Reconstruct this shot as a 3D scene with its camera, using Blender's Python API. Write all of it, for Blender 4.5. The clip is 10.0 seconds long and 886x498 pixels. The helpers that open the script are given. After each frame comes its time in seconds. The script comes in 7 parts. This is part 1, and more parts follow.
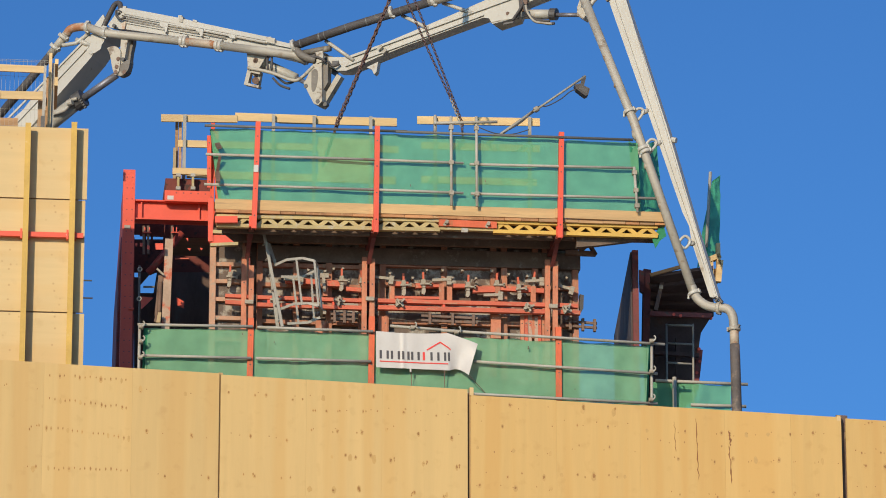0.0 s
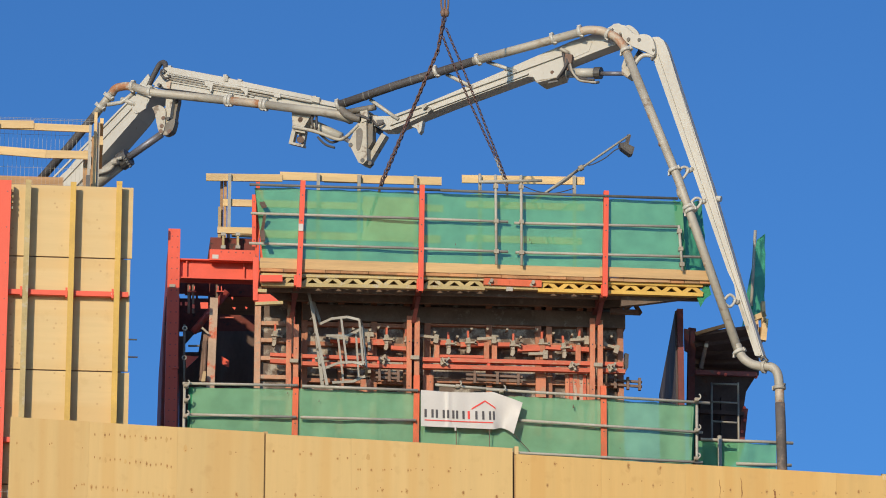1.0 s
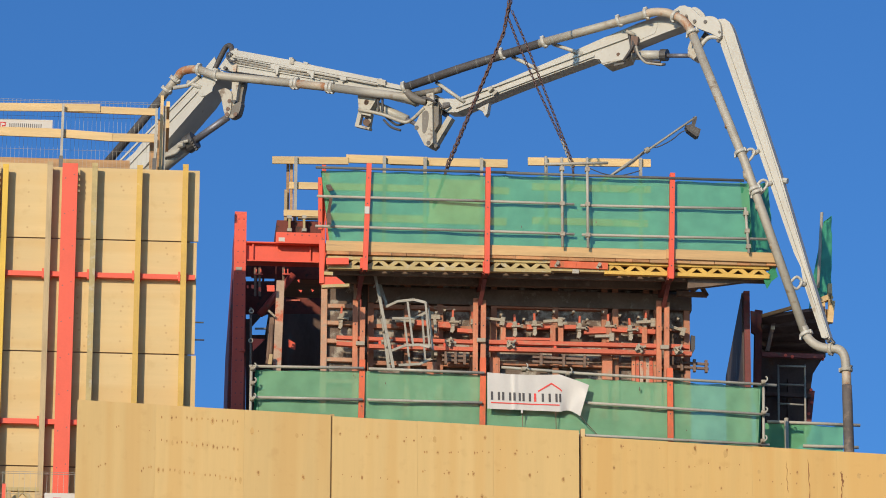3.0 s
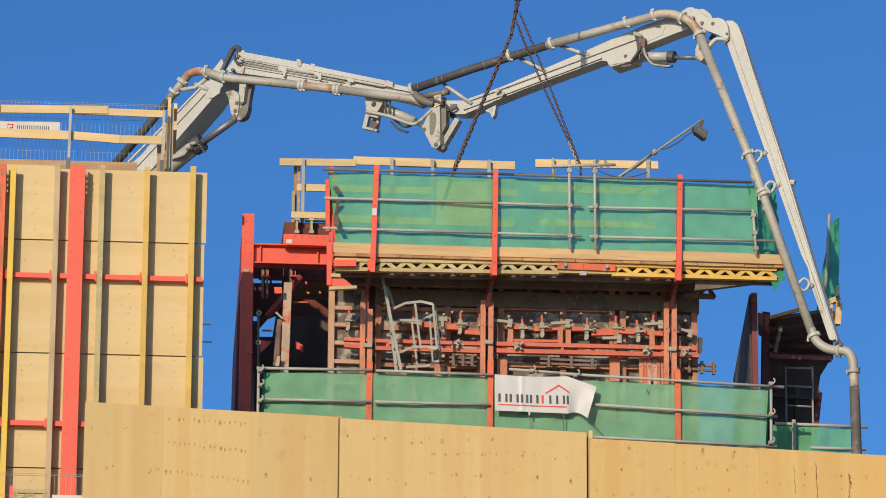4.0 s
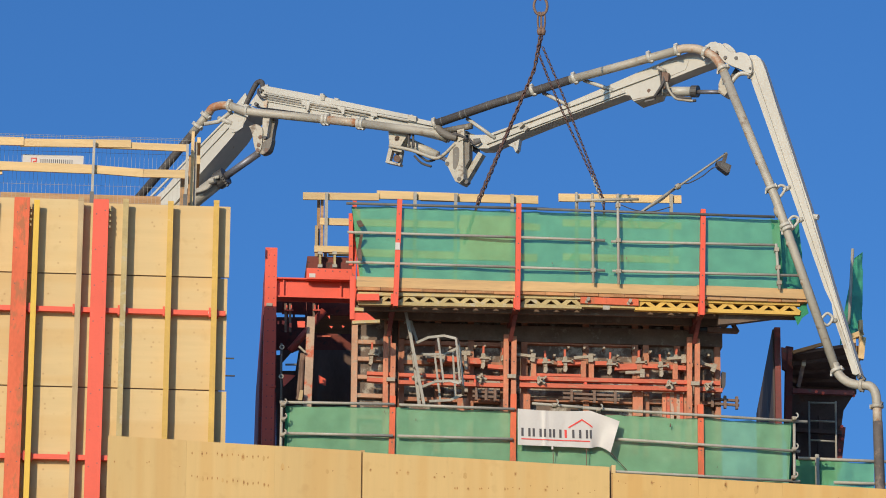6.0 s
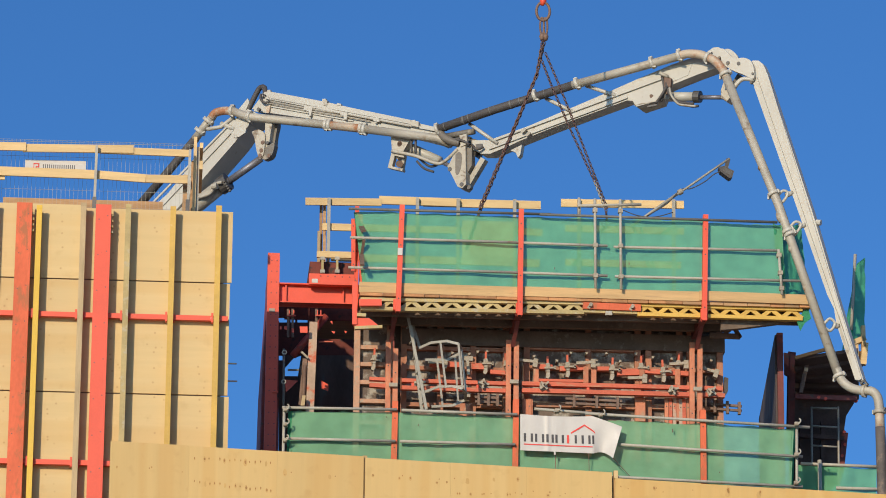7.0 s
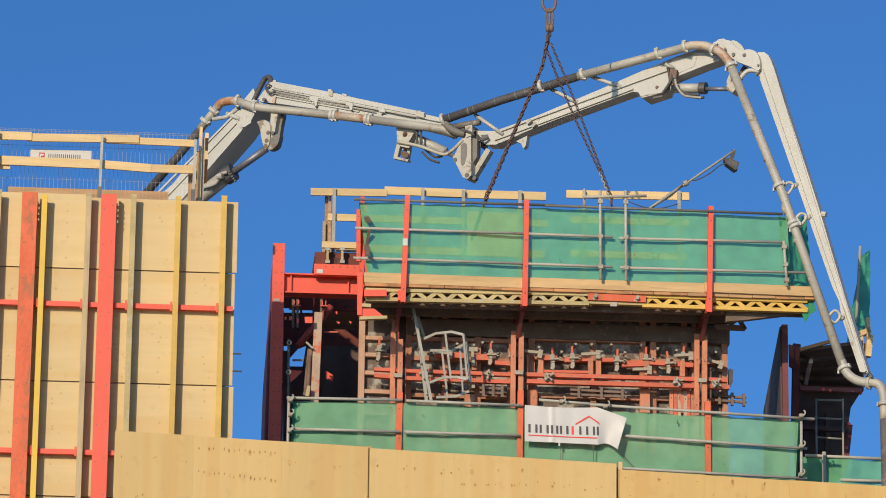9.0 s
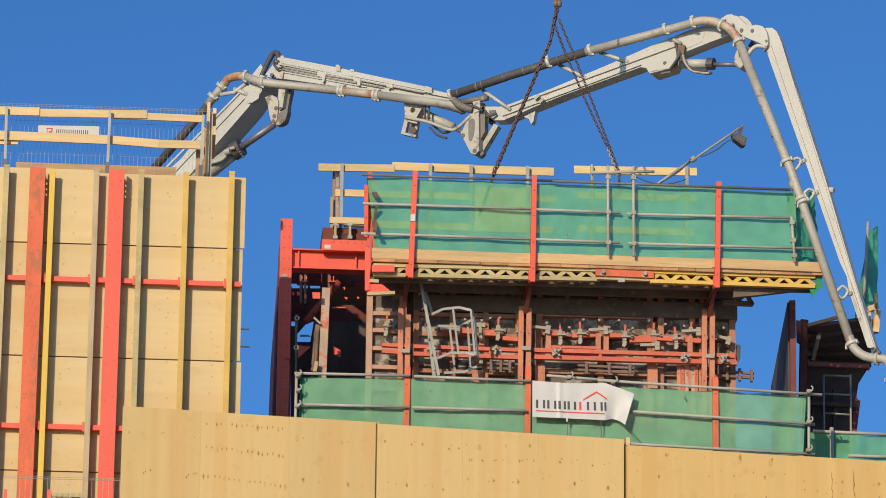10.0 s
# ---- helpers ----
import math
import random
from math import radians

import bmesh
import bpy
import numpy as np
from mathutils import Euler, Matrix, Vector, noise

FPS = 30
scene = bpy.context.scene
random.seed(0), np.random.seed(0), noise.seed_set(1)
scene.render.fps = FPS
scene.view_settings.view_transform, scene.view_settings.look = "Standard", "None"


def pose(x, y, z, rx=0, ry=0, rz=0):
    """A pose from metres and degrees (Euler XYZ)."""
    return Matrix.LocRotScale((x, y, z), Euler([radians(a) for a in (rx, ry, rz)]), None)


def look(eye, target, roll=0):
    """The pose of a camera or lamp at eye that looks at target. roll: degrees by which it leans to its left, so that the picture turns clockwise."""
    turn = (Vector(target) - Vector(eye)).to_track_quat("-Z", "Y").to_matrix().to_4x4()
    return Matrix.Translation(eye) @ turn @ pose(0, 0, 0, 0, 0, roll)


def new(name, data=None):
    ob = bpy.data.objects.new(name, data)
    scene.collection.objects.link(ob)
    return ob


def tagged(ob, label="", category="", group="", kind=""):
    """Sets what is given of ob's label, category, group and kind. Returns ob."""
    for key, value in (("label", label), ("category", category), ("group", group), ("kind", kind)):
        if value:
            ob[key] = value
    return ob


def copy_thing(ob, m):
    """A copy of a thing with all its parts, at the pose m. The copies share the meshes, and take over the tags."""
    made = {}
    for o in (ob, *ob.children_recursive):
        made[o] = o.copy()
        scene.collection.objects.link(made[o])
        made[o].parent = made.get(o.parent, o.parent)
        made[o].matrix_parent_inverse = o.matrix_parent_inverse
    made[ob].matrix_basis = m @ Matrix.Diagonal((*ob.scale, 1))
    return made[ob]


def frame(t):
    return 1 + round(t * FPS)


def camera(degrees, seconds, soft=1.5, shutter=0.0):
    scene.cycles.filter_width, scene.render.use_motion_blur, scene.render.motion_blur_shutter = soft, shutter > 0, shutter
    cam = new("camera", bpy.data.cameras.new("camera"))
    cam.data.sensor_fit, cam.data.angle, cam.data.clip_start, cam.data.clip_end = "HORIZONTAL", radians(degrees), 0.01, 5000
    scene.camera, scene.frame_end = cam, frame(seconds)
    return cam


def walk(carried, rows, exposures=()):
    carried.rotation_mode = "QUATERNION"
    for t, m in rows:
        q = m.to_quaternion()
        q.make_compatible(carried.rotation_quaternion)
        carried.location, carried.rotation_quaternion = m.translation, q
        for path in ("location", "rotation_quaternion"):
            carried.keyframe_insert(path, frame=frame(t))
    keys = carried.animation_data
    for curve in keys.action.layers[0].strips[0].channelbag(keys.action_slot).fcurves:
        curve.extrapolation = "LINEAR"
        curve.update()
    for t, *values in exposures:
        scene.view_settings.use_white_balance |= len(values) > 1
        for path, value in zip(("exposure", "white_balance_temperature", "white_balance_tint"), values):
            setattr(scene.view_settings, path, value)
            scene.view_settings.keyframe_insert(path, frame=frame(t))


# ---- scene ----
# ---------------- camera: a hand-held long lens, turning on the spot ----------------
cam = camera(12.0, 10.0, soft=0.97)
EYE_POINT = (0.0, 0.0, 1.6)
TURNS = [
    (0, 106.000, 0.04, 0.014),
    (0.5, 106.442, -0.058, 0.202),
    (1, 106.799, -0.088, 0.611),
    (1.5, 106.820, -0.133, 0.855),
    (2, 106.647, -0.169, 1.150),
    (2.5, 106.520, -0.227, 1.425),
    (2.7, 106.531, -0.238, 1.460),
    (3.8, 106.609, -0.299, 1.589),
    (4, 106.584, -0.277, 1.599),
    (4.5, 106.499, -0.239, 1.620),
    (5, 106.658, -0.255, 1.751),
    (5.5, 106.943, -0.357, 1.829),
    (5.7, 107.014, -0.406, 1.862),
    (6.8, 107.084, -0.430, 1.914),
    (7, 107.120, -0.444, 1.912),
    (7.5, 107.146, -0.478, 1.890),
    (8, 107.065, -0.563, 1.873),
    (8.5, 106.936, -0.580, 1.883),
    (9, 106.994, -0.629, 1.928),
    (9.5, 106.916, -0.647, 1.993),
    (10, 106.661, -0.680, 2.022),
]
walk(cam, [(t, pose(*EYE_POINT, a, b, c)) for t, a, b, c in TURNS])

# ---------------- light ----------------
SUN_EL, SUN_AZ = 18.5, 201.0          # degrees above the horizon, clockwise from +y
world = bpy.data.worlds.new("sky")
scene.world = world
world.use_nodes = True
wn, wl = world.node_tree.nodes, world.node_tree.links
sky = wn.new("ShaderNodeTexSky")
sky.sky_type = "NISHITA"
sky.sun_disc = False
sky.sun_elevation = radians(SUN_EL)
sky.sun_rotation = radians(SUN_AZ)
sky.ozone_density = 4.0
sky.dust_density = 1.6
sky.air_density = 0.8
tint = wn.new("ShaderNodeMix")
tint.data_type, tint.blend_type = "RGBA", "MULTIPLY"
tint.inputs[0].default_value = 1.0
tint.inputs[7].default_value = (0.305, 0.565, 0.79, 1)
wl.new(sky.outputs[0], tint.inputs[6])
wl.new(tint.outputs[2], wn["Background"].inputs[0])
wn["Background"].inputs[1].default_value = 0.136
sun = new("sun", bpy.data.lights.new("sun", "SUN"))
sun.data.energy = 3.2
sun.data.angle = radians(0.5)
sun.data.color = (1.0, 0.80, 0.555)
ce = math.cos(radians(SUN_EL))
to_sun = Vector((math.sin(radians(SUN_AZ)) * ce, math.cos(radians(SUN_AZ)) * ce, math.sin(radians(SUN_EL))))
sun.matrix_world = look(to_sun * 90 + Vector((0, 60, 18)), (0, 60, 18))
scene.view_settings.exposure = 0.3


# ---------------- materials ----------------
def mat(name, col, rough=0.6, metal=0.0, vary=0.18, scale=2.5, bump=0.15, wear=None, amount=0.35, wear_scale=9.0, stretch=(1, 1, 1), each=0.0):
    m = bpy.data.materials.new(name)
    m.use_nodes = True
    n, l = m.node_tree.nodes, m.node_tree.links
    b = n["Principled BSDF"]
    b.inputs["Roughness"].default_value, b.inputs["Metallic"].default_value = rough, metal
    tc, mp = n.new("ShaderNodeTexCoord"), n.new("ShaderNodeMapping")
    mp.inputs["Scale"].default_value = stretch
    l.new(tc.outputs["Object"], mp.inputs[0])
    big, fine = n.new("ShaderNodeTexNoise"), n.new("ShaderNodeTexNoise")
    big.inputs["Scale"].default_value, fine.inputs["Scale"].default_value = scale, scale * 11
    fine.inputs["Detail"].default_value = 5
    l.new(mp.outputs[0], big.inputs[0]); l.new(mp.outputs[0], fine.inputs[0])
    mix = n.new("ShaderNodeMath"); mix.operation = "MULTIPLY_ADD"
    mix.inputs[1].default_value = 0.5
    l.new(fine.outputs[0], mix.inputs[0]); l.new(big.outputs[0], mix.inputs[2])
    rng = n.new("ShaderNodeMapRange")
    rng.inputs[1].default_value, rng.inputs[2].default_value = 0.45, 1.05
    rng.inputs[3].default_value, rng.inputs[4].default_value = 1 - vary, 1 + vary
    l.new(mix.outputs[0], rng.inputs[0])
    value = rng.outputs[0]
    if each:
        info, er, em = n.new("ShaderNodeObjectInfo"), n.new("ShaderNodeMapRange"), n.new("ShaderNodeMath")
        er.inputs[3].default_value, er.inputs[4].default_value = 1 - each, 1 + each
        em.operation = "MULTIPLY"
        l.new(info.outputs["Random"], er.inputs[0]); l.new(er.outputs[0], em.inputs[0]); l.new(value, em.inputs[1])
        value = em.outputs[0]
    scaled = n.new("ShaderNodeVectorMath"); scaled.operation = "SCALE"
    scaled.inputs[0].default_value = col
    l.new(value, scaled.inputs[3])
    out = scaled.outputs[0]
    if wear:
        wnz, wr, wm = n.new("ShaderNodeTexNoise"), n.new("ShaderNodeMapRange"), n.new("ShaderNodeMix")
        wnz.inputs["Scale"].default_value, wnz.inputs["Detail"].default_value = wear_scale, 6
        wnz.inputs["Roughness"].default_value = 0.65
        l.new(mp.outputs[0], wnz.inputs[0])
        wr.inputs[1].default_value, wr.inputs[2].default_value = 0.72 - 0.4 * amount, 0.82 - 0.4 * amount
        l.new(wnz.outputs[0], wr.inputs[0])
        wm.data_type = "RGBA"
        l.new(wr.outputs[0], wm.inputs[0]); l.new(out, wm.inputs[6])
        wm.inputs[7].default_value = (*wear, 1)
        out = wm.outputs[2]
    l.new(out, b.inputs["Base Color"])
    bp = n.new("ShaderNodeBump")
    bp.inputs["Strength"].default_value, bp.inputs["Distance"].default_value = bump, 0.01
    l.new(fine.outputs[0], bp.inputs["Height"]); l.new(bp.outputs[0], b.inputs["Normal"])
    return m


def plywood(name, col, dark, upright=True, row=0.5, knots=1.0):
    """Rotary-cut softwood ply: pale streaks along the grain and rows of small knots."""
    m = bpy.data.materials.new(name)
    m.use_nodes = True
    n, l = m.node_tree.nodes, m.node_tree.links
    b = n["Principled BSDF"]
    b.inputs["Roughness"].default_value = 0.62
    tc, info = n.new("ShaderNodeTexCoord"), n.new("ShaderNodeObjectInfo")
    shift = n.new("ShaderNodeVectorMath"); shift.operation = "MULTIPLY_ADD"
    comb = n.new("ShaderNodeCombineXYZ")
    l.new(info.outputs["Random"], comb.inputs[0]); l.new(info.outputs["Random"], comb.inputs[2])
    l.new(comb.outputs[0], shift.inputs[0]); shift.inputs[1].default_value = (17, 0, 3.1)
    l.new(tc.outputs["Object"], shift.inputs[2])
    mp = n.new("ShaderNodeMapping")
    mp.inputs["Scale"].default_value = (7, 1, 0.5) if upright else (0.5, 1, 7)
    l.new(shift.outputs[0], mp.inputs[0])
    grain, fine = n.new("ShaderNodeTexNoise"), n.new("ShaderNodeTexNoise")
    grain.inputs["Scale"].default_value, grain.inputs["Detail"].default_value = 1.0, 3
    grain.inputs["Distortion"].default_value = 0.6
    fine.inputs["Scale"].default_value, fine.inputs["Detail"].default_value = 7.0, 4
    l.new(mp.outputs[0], grain.inputs[0]); l.new(mp.outputs[0], fine.inputs[0])
    s = n.new("ShaderNodeMath"); s.operation = "MULTIPLY_ADD"; s.inputs[1].default_value = 0.35
    l.new(fine.outputs[0], s.inputs[0]); l.new(grain.outputs[0], s.inputs[2])
    rng = n.new("ShaderNodeMapRange")
    rng.inputs[1].default_value, rng.inputs[2].default_value = 0.4, 0.95
    l.new(s.outputs[0], rng.inputs[0])
    ramp = n.new("ShaderNodeMix"); ramp.data_type = "RGBA"
    ramp.inputs[6].default_value = (*[c * 0.95 for c in col], 1)
    ramp.inputs[7].default_value = (*[min(1, c * 1.05) for c in col], 1)
    l.new(rng.outputs[0], ramp.inputs[0])
    # broad paler and redder strips of veneer
    strip = n.new("ShaderNodeMapping")
    strip.inputs["Scale"].default_value = (3.2, 1, 0.12) if upright else (0.12, 1, 3.2)
    l.new(shift.outputs[0], strip.inputs[0])
    wide = n.new("ShaderNodeTexNoise"); wide.inputs["Scale"].default_value, wide.inputs["Detail"].default_value = 1.0, 1
    l.new(strip.outputs[0], wide.inputs[0])
    wr = n.new("ShaderNodeMapRange"); wr.inputs[1].default_value, wr.inputs[2].default_value = 0.5, 0.62
    wr.inputs[4].default_value = 0.55
    l.new(wide.outputs[0], wr.inputs[0])
    tone = n.new("ShaderNodeMix"); tone.data_type = "RGBA"
    tone.inputs[7].default_value = (col[0] * 0.96, col[1] * 0.86, col[2] * 0.72, 1)
    l.new(wr.outputs[0], tone.inputs[0]); l.new(ramp.outputs[2], tone.inputs[6])
    blot = n.new("ShaderNodeTexNoise"); blot.inputs["Scale"].default_value, blot.inputs["Detail"].default_value = 5.0, 6
    l.new(shift.outputs[0], blot.inputs[0])
    br = n.new("ShaderNodeMapRange"); br.inputs[1].default_value, br.inputs[2].default_value = 0.58, 0.75
    br.inputs[4].default_value = 0.30
    l.new(blot.outputs[0], br.inputs[0])
    stain = n.new("ShaderNodeMix"); stain.data_type = "RGBA"
    stain.inputs[7].default_value = (col[0] * 0.72, col[1] * 0.62, col[2] * 0.5, 1)
    l.new(br.outputs[0], stain.inputs[0]); l.new(tone.outputs[2], stain.inputs[6])
    # small knots in columns across the grain
    sep = n.new("ShaderNodeSeparateXYZ"); l.new(shift.outputs[0], sep.inputs[0])
    along, across = (sep.outputs[2], sep.outputs[0]) if upright else (sep.outputs[0], sep.outputs[2])
    wob = n.new("ShaderNodeTexNoise"); wob.inputs["Scale"].default_value = 1.9
    l.new(shift.outputs[0], wob.inputs[0])
    a1 = n.new("ShaderNodeMath"); a1.operation = "MULTIPLY_ADD"; a1.inputs[1].default_value = 0.3
    l.new(wob.outputs[0], a1.inputs[0]); l.new(along, a1.inputs[2])
    pp = n.new("ShaderNodeMath"); pp.operation = "PINGPONG"; pp.inputs[1].default_value = row / 2
    l.new(a1.outputs[0], pp.inputs[0])
    band = n.new("ShaderNodeMapRange")
    for i, v in enumerate((0.06, 0.12, 1, 0)):
        band.inputs[i + 1].default_value = v
    l.new(pp.outputs[0], band.inputs[0])
    flat = n.new("ShaderNodeCombineXYZ")
    l.new(along, flat.inputs[0]); l.new(across, flat.inputs[1])
    vor = n.new("ShaderNodeTexVoronoi"); vor.voronoi_dimensions = "2D"; vor.inputs["Scale"].default_value = 8.0
    l.new(flat.outputs[0], vor.inputs["Vector"])
    own = n.new("ShaderNodeSeparateColor"); l.new(vor.outputs["Color"], own.inputs[0])
    dot, some = n.new("ShaderNodeMapRange"), n.new("ShaderNodeMapRange")
    for i, v in enumerate((0.05, 0.17, knots, 0)):
        dot.inputs[i + 1].default_value = v
    for i, v in enumerate((0.55, 0.6, 0, 1)):
        some.inputs[i + 1].default_value = v
    l.new(vor.outputs["Distance"], dot.inputs[0]); l.new(own.outputs[0], some.inputs[0])
    gate, k = n.new("ShaderNodeMath"), n.new("ShaderNodeMath")
    gate.operation = k.operation = "MULTIPLY"
    l.new(band.outputs[0], gate.inputs[0]); l.new(some.outputs[0], gate.inputs[1])
    l.new(gate.outputs[0], k.inputs[0]); l.new(dot.outputs[0], k.inputs[1])
    km = n.new("ShaderNodeMix"); km.data_type = "RGBA"
    km.inputs[7].default_value = (*dark, 1)
    l.new(k.outputs[0], km.inputs[0]); l.new(stain.outputs[2], km.inputs[6])
    # every sheet a little different
    er = n.new("ShaderNodeMapRange"); er.inputs[3].default_value, er.inputs[4].default_value = 0.93, 1.06
    l.new(info.outputs["Random"], er.inputs[0])
    sc = n.new("ShaderNodeVectorMath"); sc.operation = "SCALE"
    l.new(km.outputs[2], sc.inputs[0]); l.new(er.outputs[0], sc.inputs[3])
    l.new(sc.outputs[0], b.inputs["Base Color"])
    bp = n.new("ShaderNodeBump"); bp.inputs["Strength"].default_value, bp.inputs["Distance"].default_value = 0.12, 0.006
    l.new(s.outputs[0], bp.inputs["Height"]); l.new(bp.outputs[0], b.inputs["Normal"])
    return m


def netting(name, col, open_weave):
    """Woven safety net: part of the light is let through the weave."""
    m = bpy.data.materials.new(name)
    m.use_nodes = True
    n, l = m.node_tree.nodes, m.node_tree.links
    n.remove(n["Principled BSDF"])
    tc = n.new("ShaderNodeTexCoord")
    noise_tex = n.new("ShaderNodeTexNoise"); noise_tex.inputs["Scale"].default_value = 3.0; noise_tex.inputs["Detail"].default_value = 5
    l.new(tc.outputs["Object"], noise_tex.inputs[0])
    rng = n.new("ShaderNodeMapRange"); rng.inputs[1].default_value, rng.inputs[2].default_value = 0.3, 0.7
    rng.inputs[3].default_value, rng.inputs[4].default_value = 0.88, 1.12
    l.new(noise_tex.outputs[0], rng.inputs[0])
    sc = n.new("ShaderNodeVectorMath"); sc.operation = "SCALE"; sc.inputs[0].default_value = col
    l.new(rng.outputs[0], sc.inputs[3])
    dif, tra, tr = n.new("ShaderNodeBsdfDiffuse"), n.new("ShaderNodeBsdfTranslucent"), n.new("ShaderNodeBsdfTransparent")
    l.new(sc.outputs[0], dif.inputs[0]); l.new(sc.outputs[0], tra.inputs[0])
    tr.inputs[0].default_value = (0.9, 1.0, 0.9, 1)
    mp = n.new("ShaderNodeMapping"); mp.inputs["Scale"].default_value = (2.6, 2.6, 4.2)
    crease = n.new("ShaderNodeTexNoise"); crease.inputs["Scale"].default_value = 1.0; crease.inputs["Detail"].default_value = 4
    bump = n.new("ShaderNodeBump"); bump.inputs["Strength"].default_value, bump.inputs["Distance"].default_value = 0.4, 0.03
    l.new(tc.outputs["Object"], mp.inputs[0]); l.new(mp.outputs[0], crease.inputs[0]); l.new(crease.outputs[0], bump.inputs["Height"])
    l.new(bump.outputs[0], dif.inputs["Normal"])
    m1, m2 = n.new("ShaderNodeMixShader"), n.new("ShaderNodeMixShader")
    m1.inputs[0].default_value, m2.inputs[0].default_value = 0.2, open_weave
    l.new(dif.outputs[0], m1.inputs[1]); l.new(tra.outputs[0], m1.inputs[2])
    l.new(m1.outputs[0], m2.inputs[1]); l.new(tr.outputs[0], m2.inputs[2])
    l.new(m2.outputs[0], n["Material Output"].inputs[0])
    return m


RED = mat("red_steel_paint", (0.70, 0.085, 0.04), 0.5, vary=0.08, wear=(0.42, 0.07, 0.04), amount=0.12)
RED_OLD = mat("faded_red_paint", (0.60, 0.125, 0.055), 0.8, vary=0.22, wear=(0.40, 0.135, 0.06), amount=0.5, wear_scale=7, stretch=(1, 1, 0.4))
RED_DIRTY = mat("cement_stained_red_steel", (0.48, 0.175, 0.095), 0.7, vary=0.3, wear=(0.40, 0.24, 0.15), amount=0.42, wear_scale=9, stretch=(1, 1, 0.6))
# the red steel again, with shade painted into a darker red
RED_SHADED = mat("shade_dark_red_steel", (0.31, 0.055, 0.045), 0.6, vary=0.25, wear=(0.12, 0.07, 0.06), amount=0.4, wear_scale=5)
YELLOW = mat("yellow_coated_timber", (0.55, 0.345, 0.065), 0.55, vary=0.15, wear=(0.6, 0.42, 0.16), amount=0.25, each=0.08)
YELLOW_OLD = mat("weathered_yellow_timber", (0.43, 0.335, 0.15), 0.7, vary=0.2, wear=(0.42, 0.36, 0.24), amount=0.45, each=0.08)
YELLOW_PAINT = mat("bright_yellow_paint", (0.62, 0.39, 0.03), 0.45, vary=0.08)
BOARD = mat("sawn_pine_board", (0.60, 0.425, 0.205), 0.68, vary=0.16, scale=1.6, stretch=(0.5, 6, 6), wear=(0.5, 0.32, 0.14), amount=0.2, wear_scale=3, each=0.1)
BOARD_OLD = mat("used_scaffold_board", (0.50, 0.325, 0.15), 0.72, vary=0.2, scale=1.6, stretch=(0.5, 6, 6), wear=(0.40, 0.26, 0.13), amount=0.3, wear_scale=4, each=0.08)
PLANK = mat("brown_deck_plank", (0.36, 0.215, 0.105), 0.75, vary=0.3, stretch=(0.6, 5, 5), each=0.2)
PLANK_END = mat("red_brown_plank_end", (0.40, 0.195, 0.085), 0.8, vary=0.3, scale=5, wear=(0.5, 0.32, 0.15), amount=0.3, each=0.22)
PLY_NEAR = plywood("pale_plywood_upright", (0.575, 0.395, 0.16), (0.27, 0.12, 0.035), True, 0.46, 0.0)
PLY_RICH = plywood("knotty_plywood_upright", (0.60, 0.39, 0.14), (0.26, 0.10, 0.025), True, 0.44, 0.0)
PLY_FORM = plywood("pale_plywood_level", (0.56, 0.415, 0.20), (0.36, 0.21, 0.08), False, 0.62, 0.6)
KNOT = mat("dark_knot", (0.33, 0.165, 0.055), 0.8, vary=0.35, each=0.1)
KNOT_RING = mat("brown_knot_ring", (0.52, 0.33, 0.12), 0.75, vary=0.15)
PLY_EDGE = mat("raw_plywood_edge", (0.42, 0.27, 0.12), 0.75, vary=0.2)
PLY_DARK = mat("used_form_facing", (0.12, 0.085, 0.065), 0.7, vary=0.35, wear=(0.34, 0.31, 0.26), amount=0.55, wear_scale=4)
ZINC = mat("galvanised_steel", (0.315, 0.30, 0.26), 0.65, 0.0, vary=0.2, wear=(0.30, 0.27, 0.22), amount=0.3)
ZINC_DARK = mat("dark_weathered_pipe", (0.13, 0.13, 0.125), 0.6, 0.1, vary=0.25, wear=(0.22, 0.2, 0.17), amount=0.3)
ZINC_PALE = mat("pale_dusty_steel", (0.37, 0.35, 0.30), 0.65, 0.0, vary=0.2, wear=(0.34, 0.27, 0.2), amount=0.3)
CLAMP = mat("cement_crusted_steel", (0.345, 0.305, 0.245), 0.8, 0.1, vary=0.3, wear=(0.2, 0.13, 0.08), amount=0.35)
RUST = mat("rusty_steel", (0.19, 0.125, 0.095), 0.75, 0.3, vary=0.35, wear=(0.24, 0.11, 0.06), amount=0.3)
RED_DUSTY = mat("dusty_red_steel", (0.54, 0.115, 0.06), 0.65, vary=0.24, wear=(0.44, 0.2, 0.12), amount=0.36, wear_scale=8, stretch=(0.5, 1, 1.5))
# darkened to paint the unlit lower bay of the portal
BAY_SHADE = mat("bay_shade_brown", (0.125, 0.085, 0.07), 0.9, vary=0.3, wear=(0.13, 0.12, 0.115), amount=0.35, wear_scale=3, stretch=(1, 1, 0.4))
FILM_WORN = mat("worn_black_facing", (0.065, 0.05, 0.047), 0.85, vary=0.35, wear=(0.13, 0.12, 0.12), amount=0.35, wear_scale=3, stretch=(1, 1, 0.3))
RED_CRUST = mat("cement_crusted_panel_steel", (0.37, 0.165, 0.1), 0.8, vary=0.3, wear=(0.31, 0.22, 0.155), amount=0.45, wear_scale=7, stretch=(1, 1, 0.6))
PALE_PANEL = mat("cement_dusted_red_steel", (0.46, 0.26, 0.17), 0.8, vary=0.25, wear=(0.36, 0.29, 0.22), amount=0.5, wear_scale=14)
PALE_POST = mat("cement_coated_post", (0.44, 0.32, 0.24), 0.8, vary=0.2, wear=(0.52, 0.13, 0.07), amount=0.5, wear_scale=5)
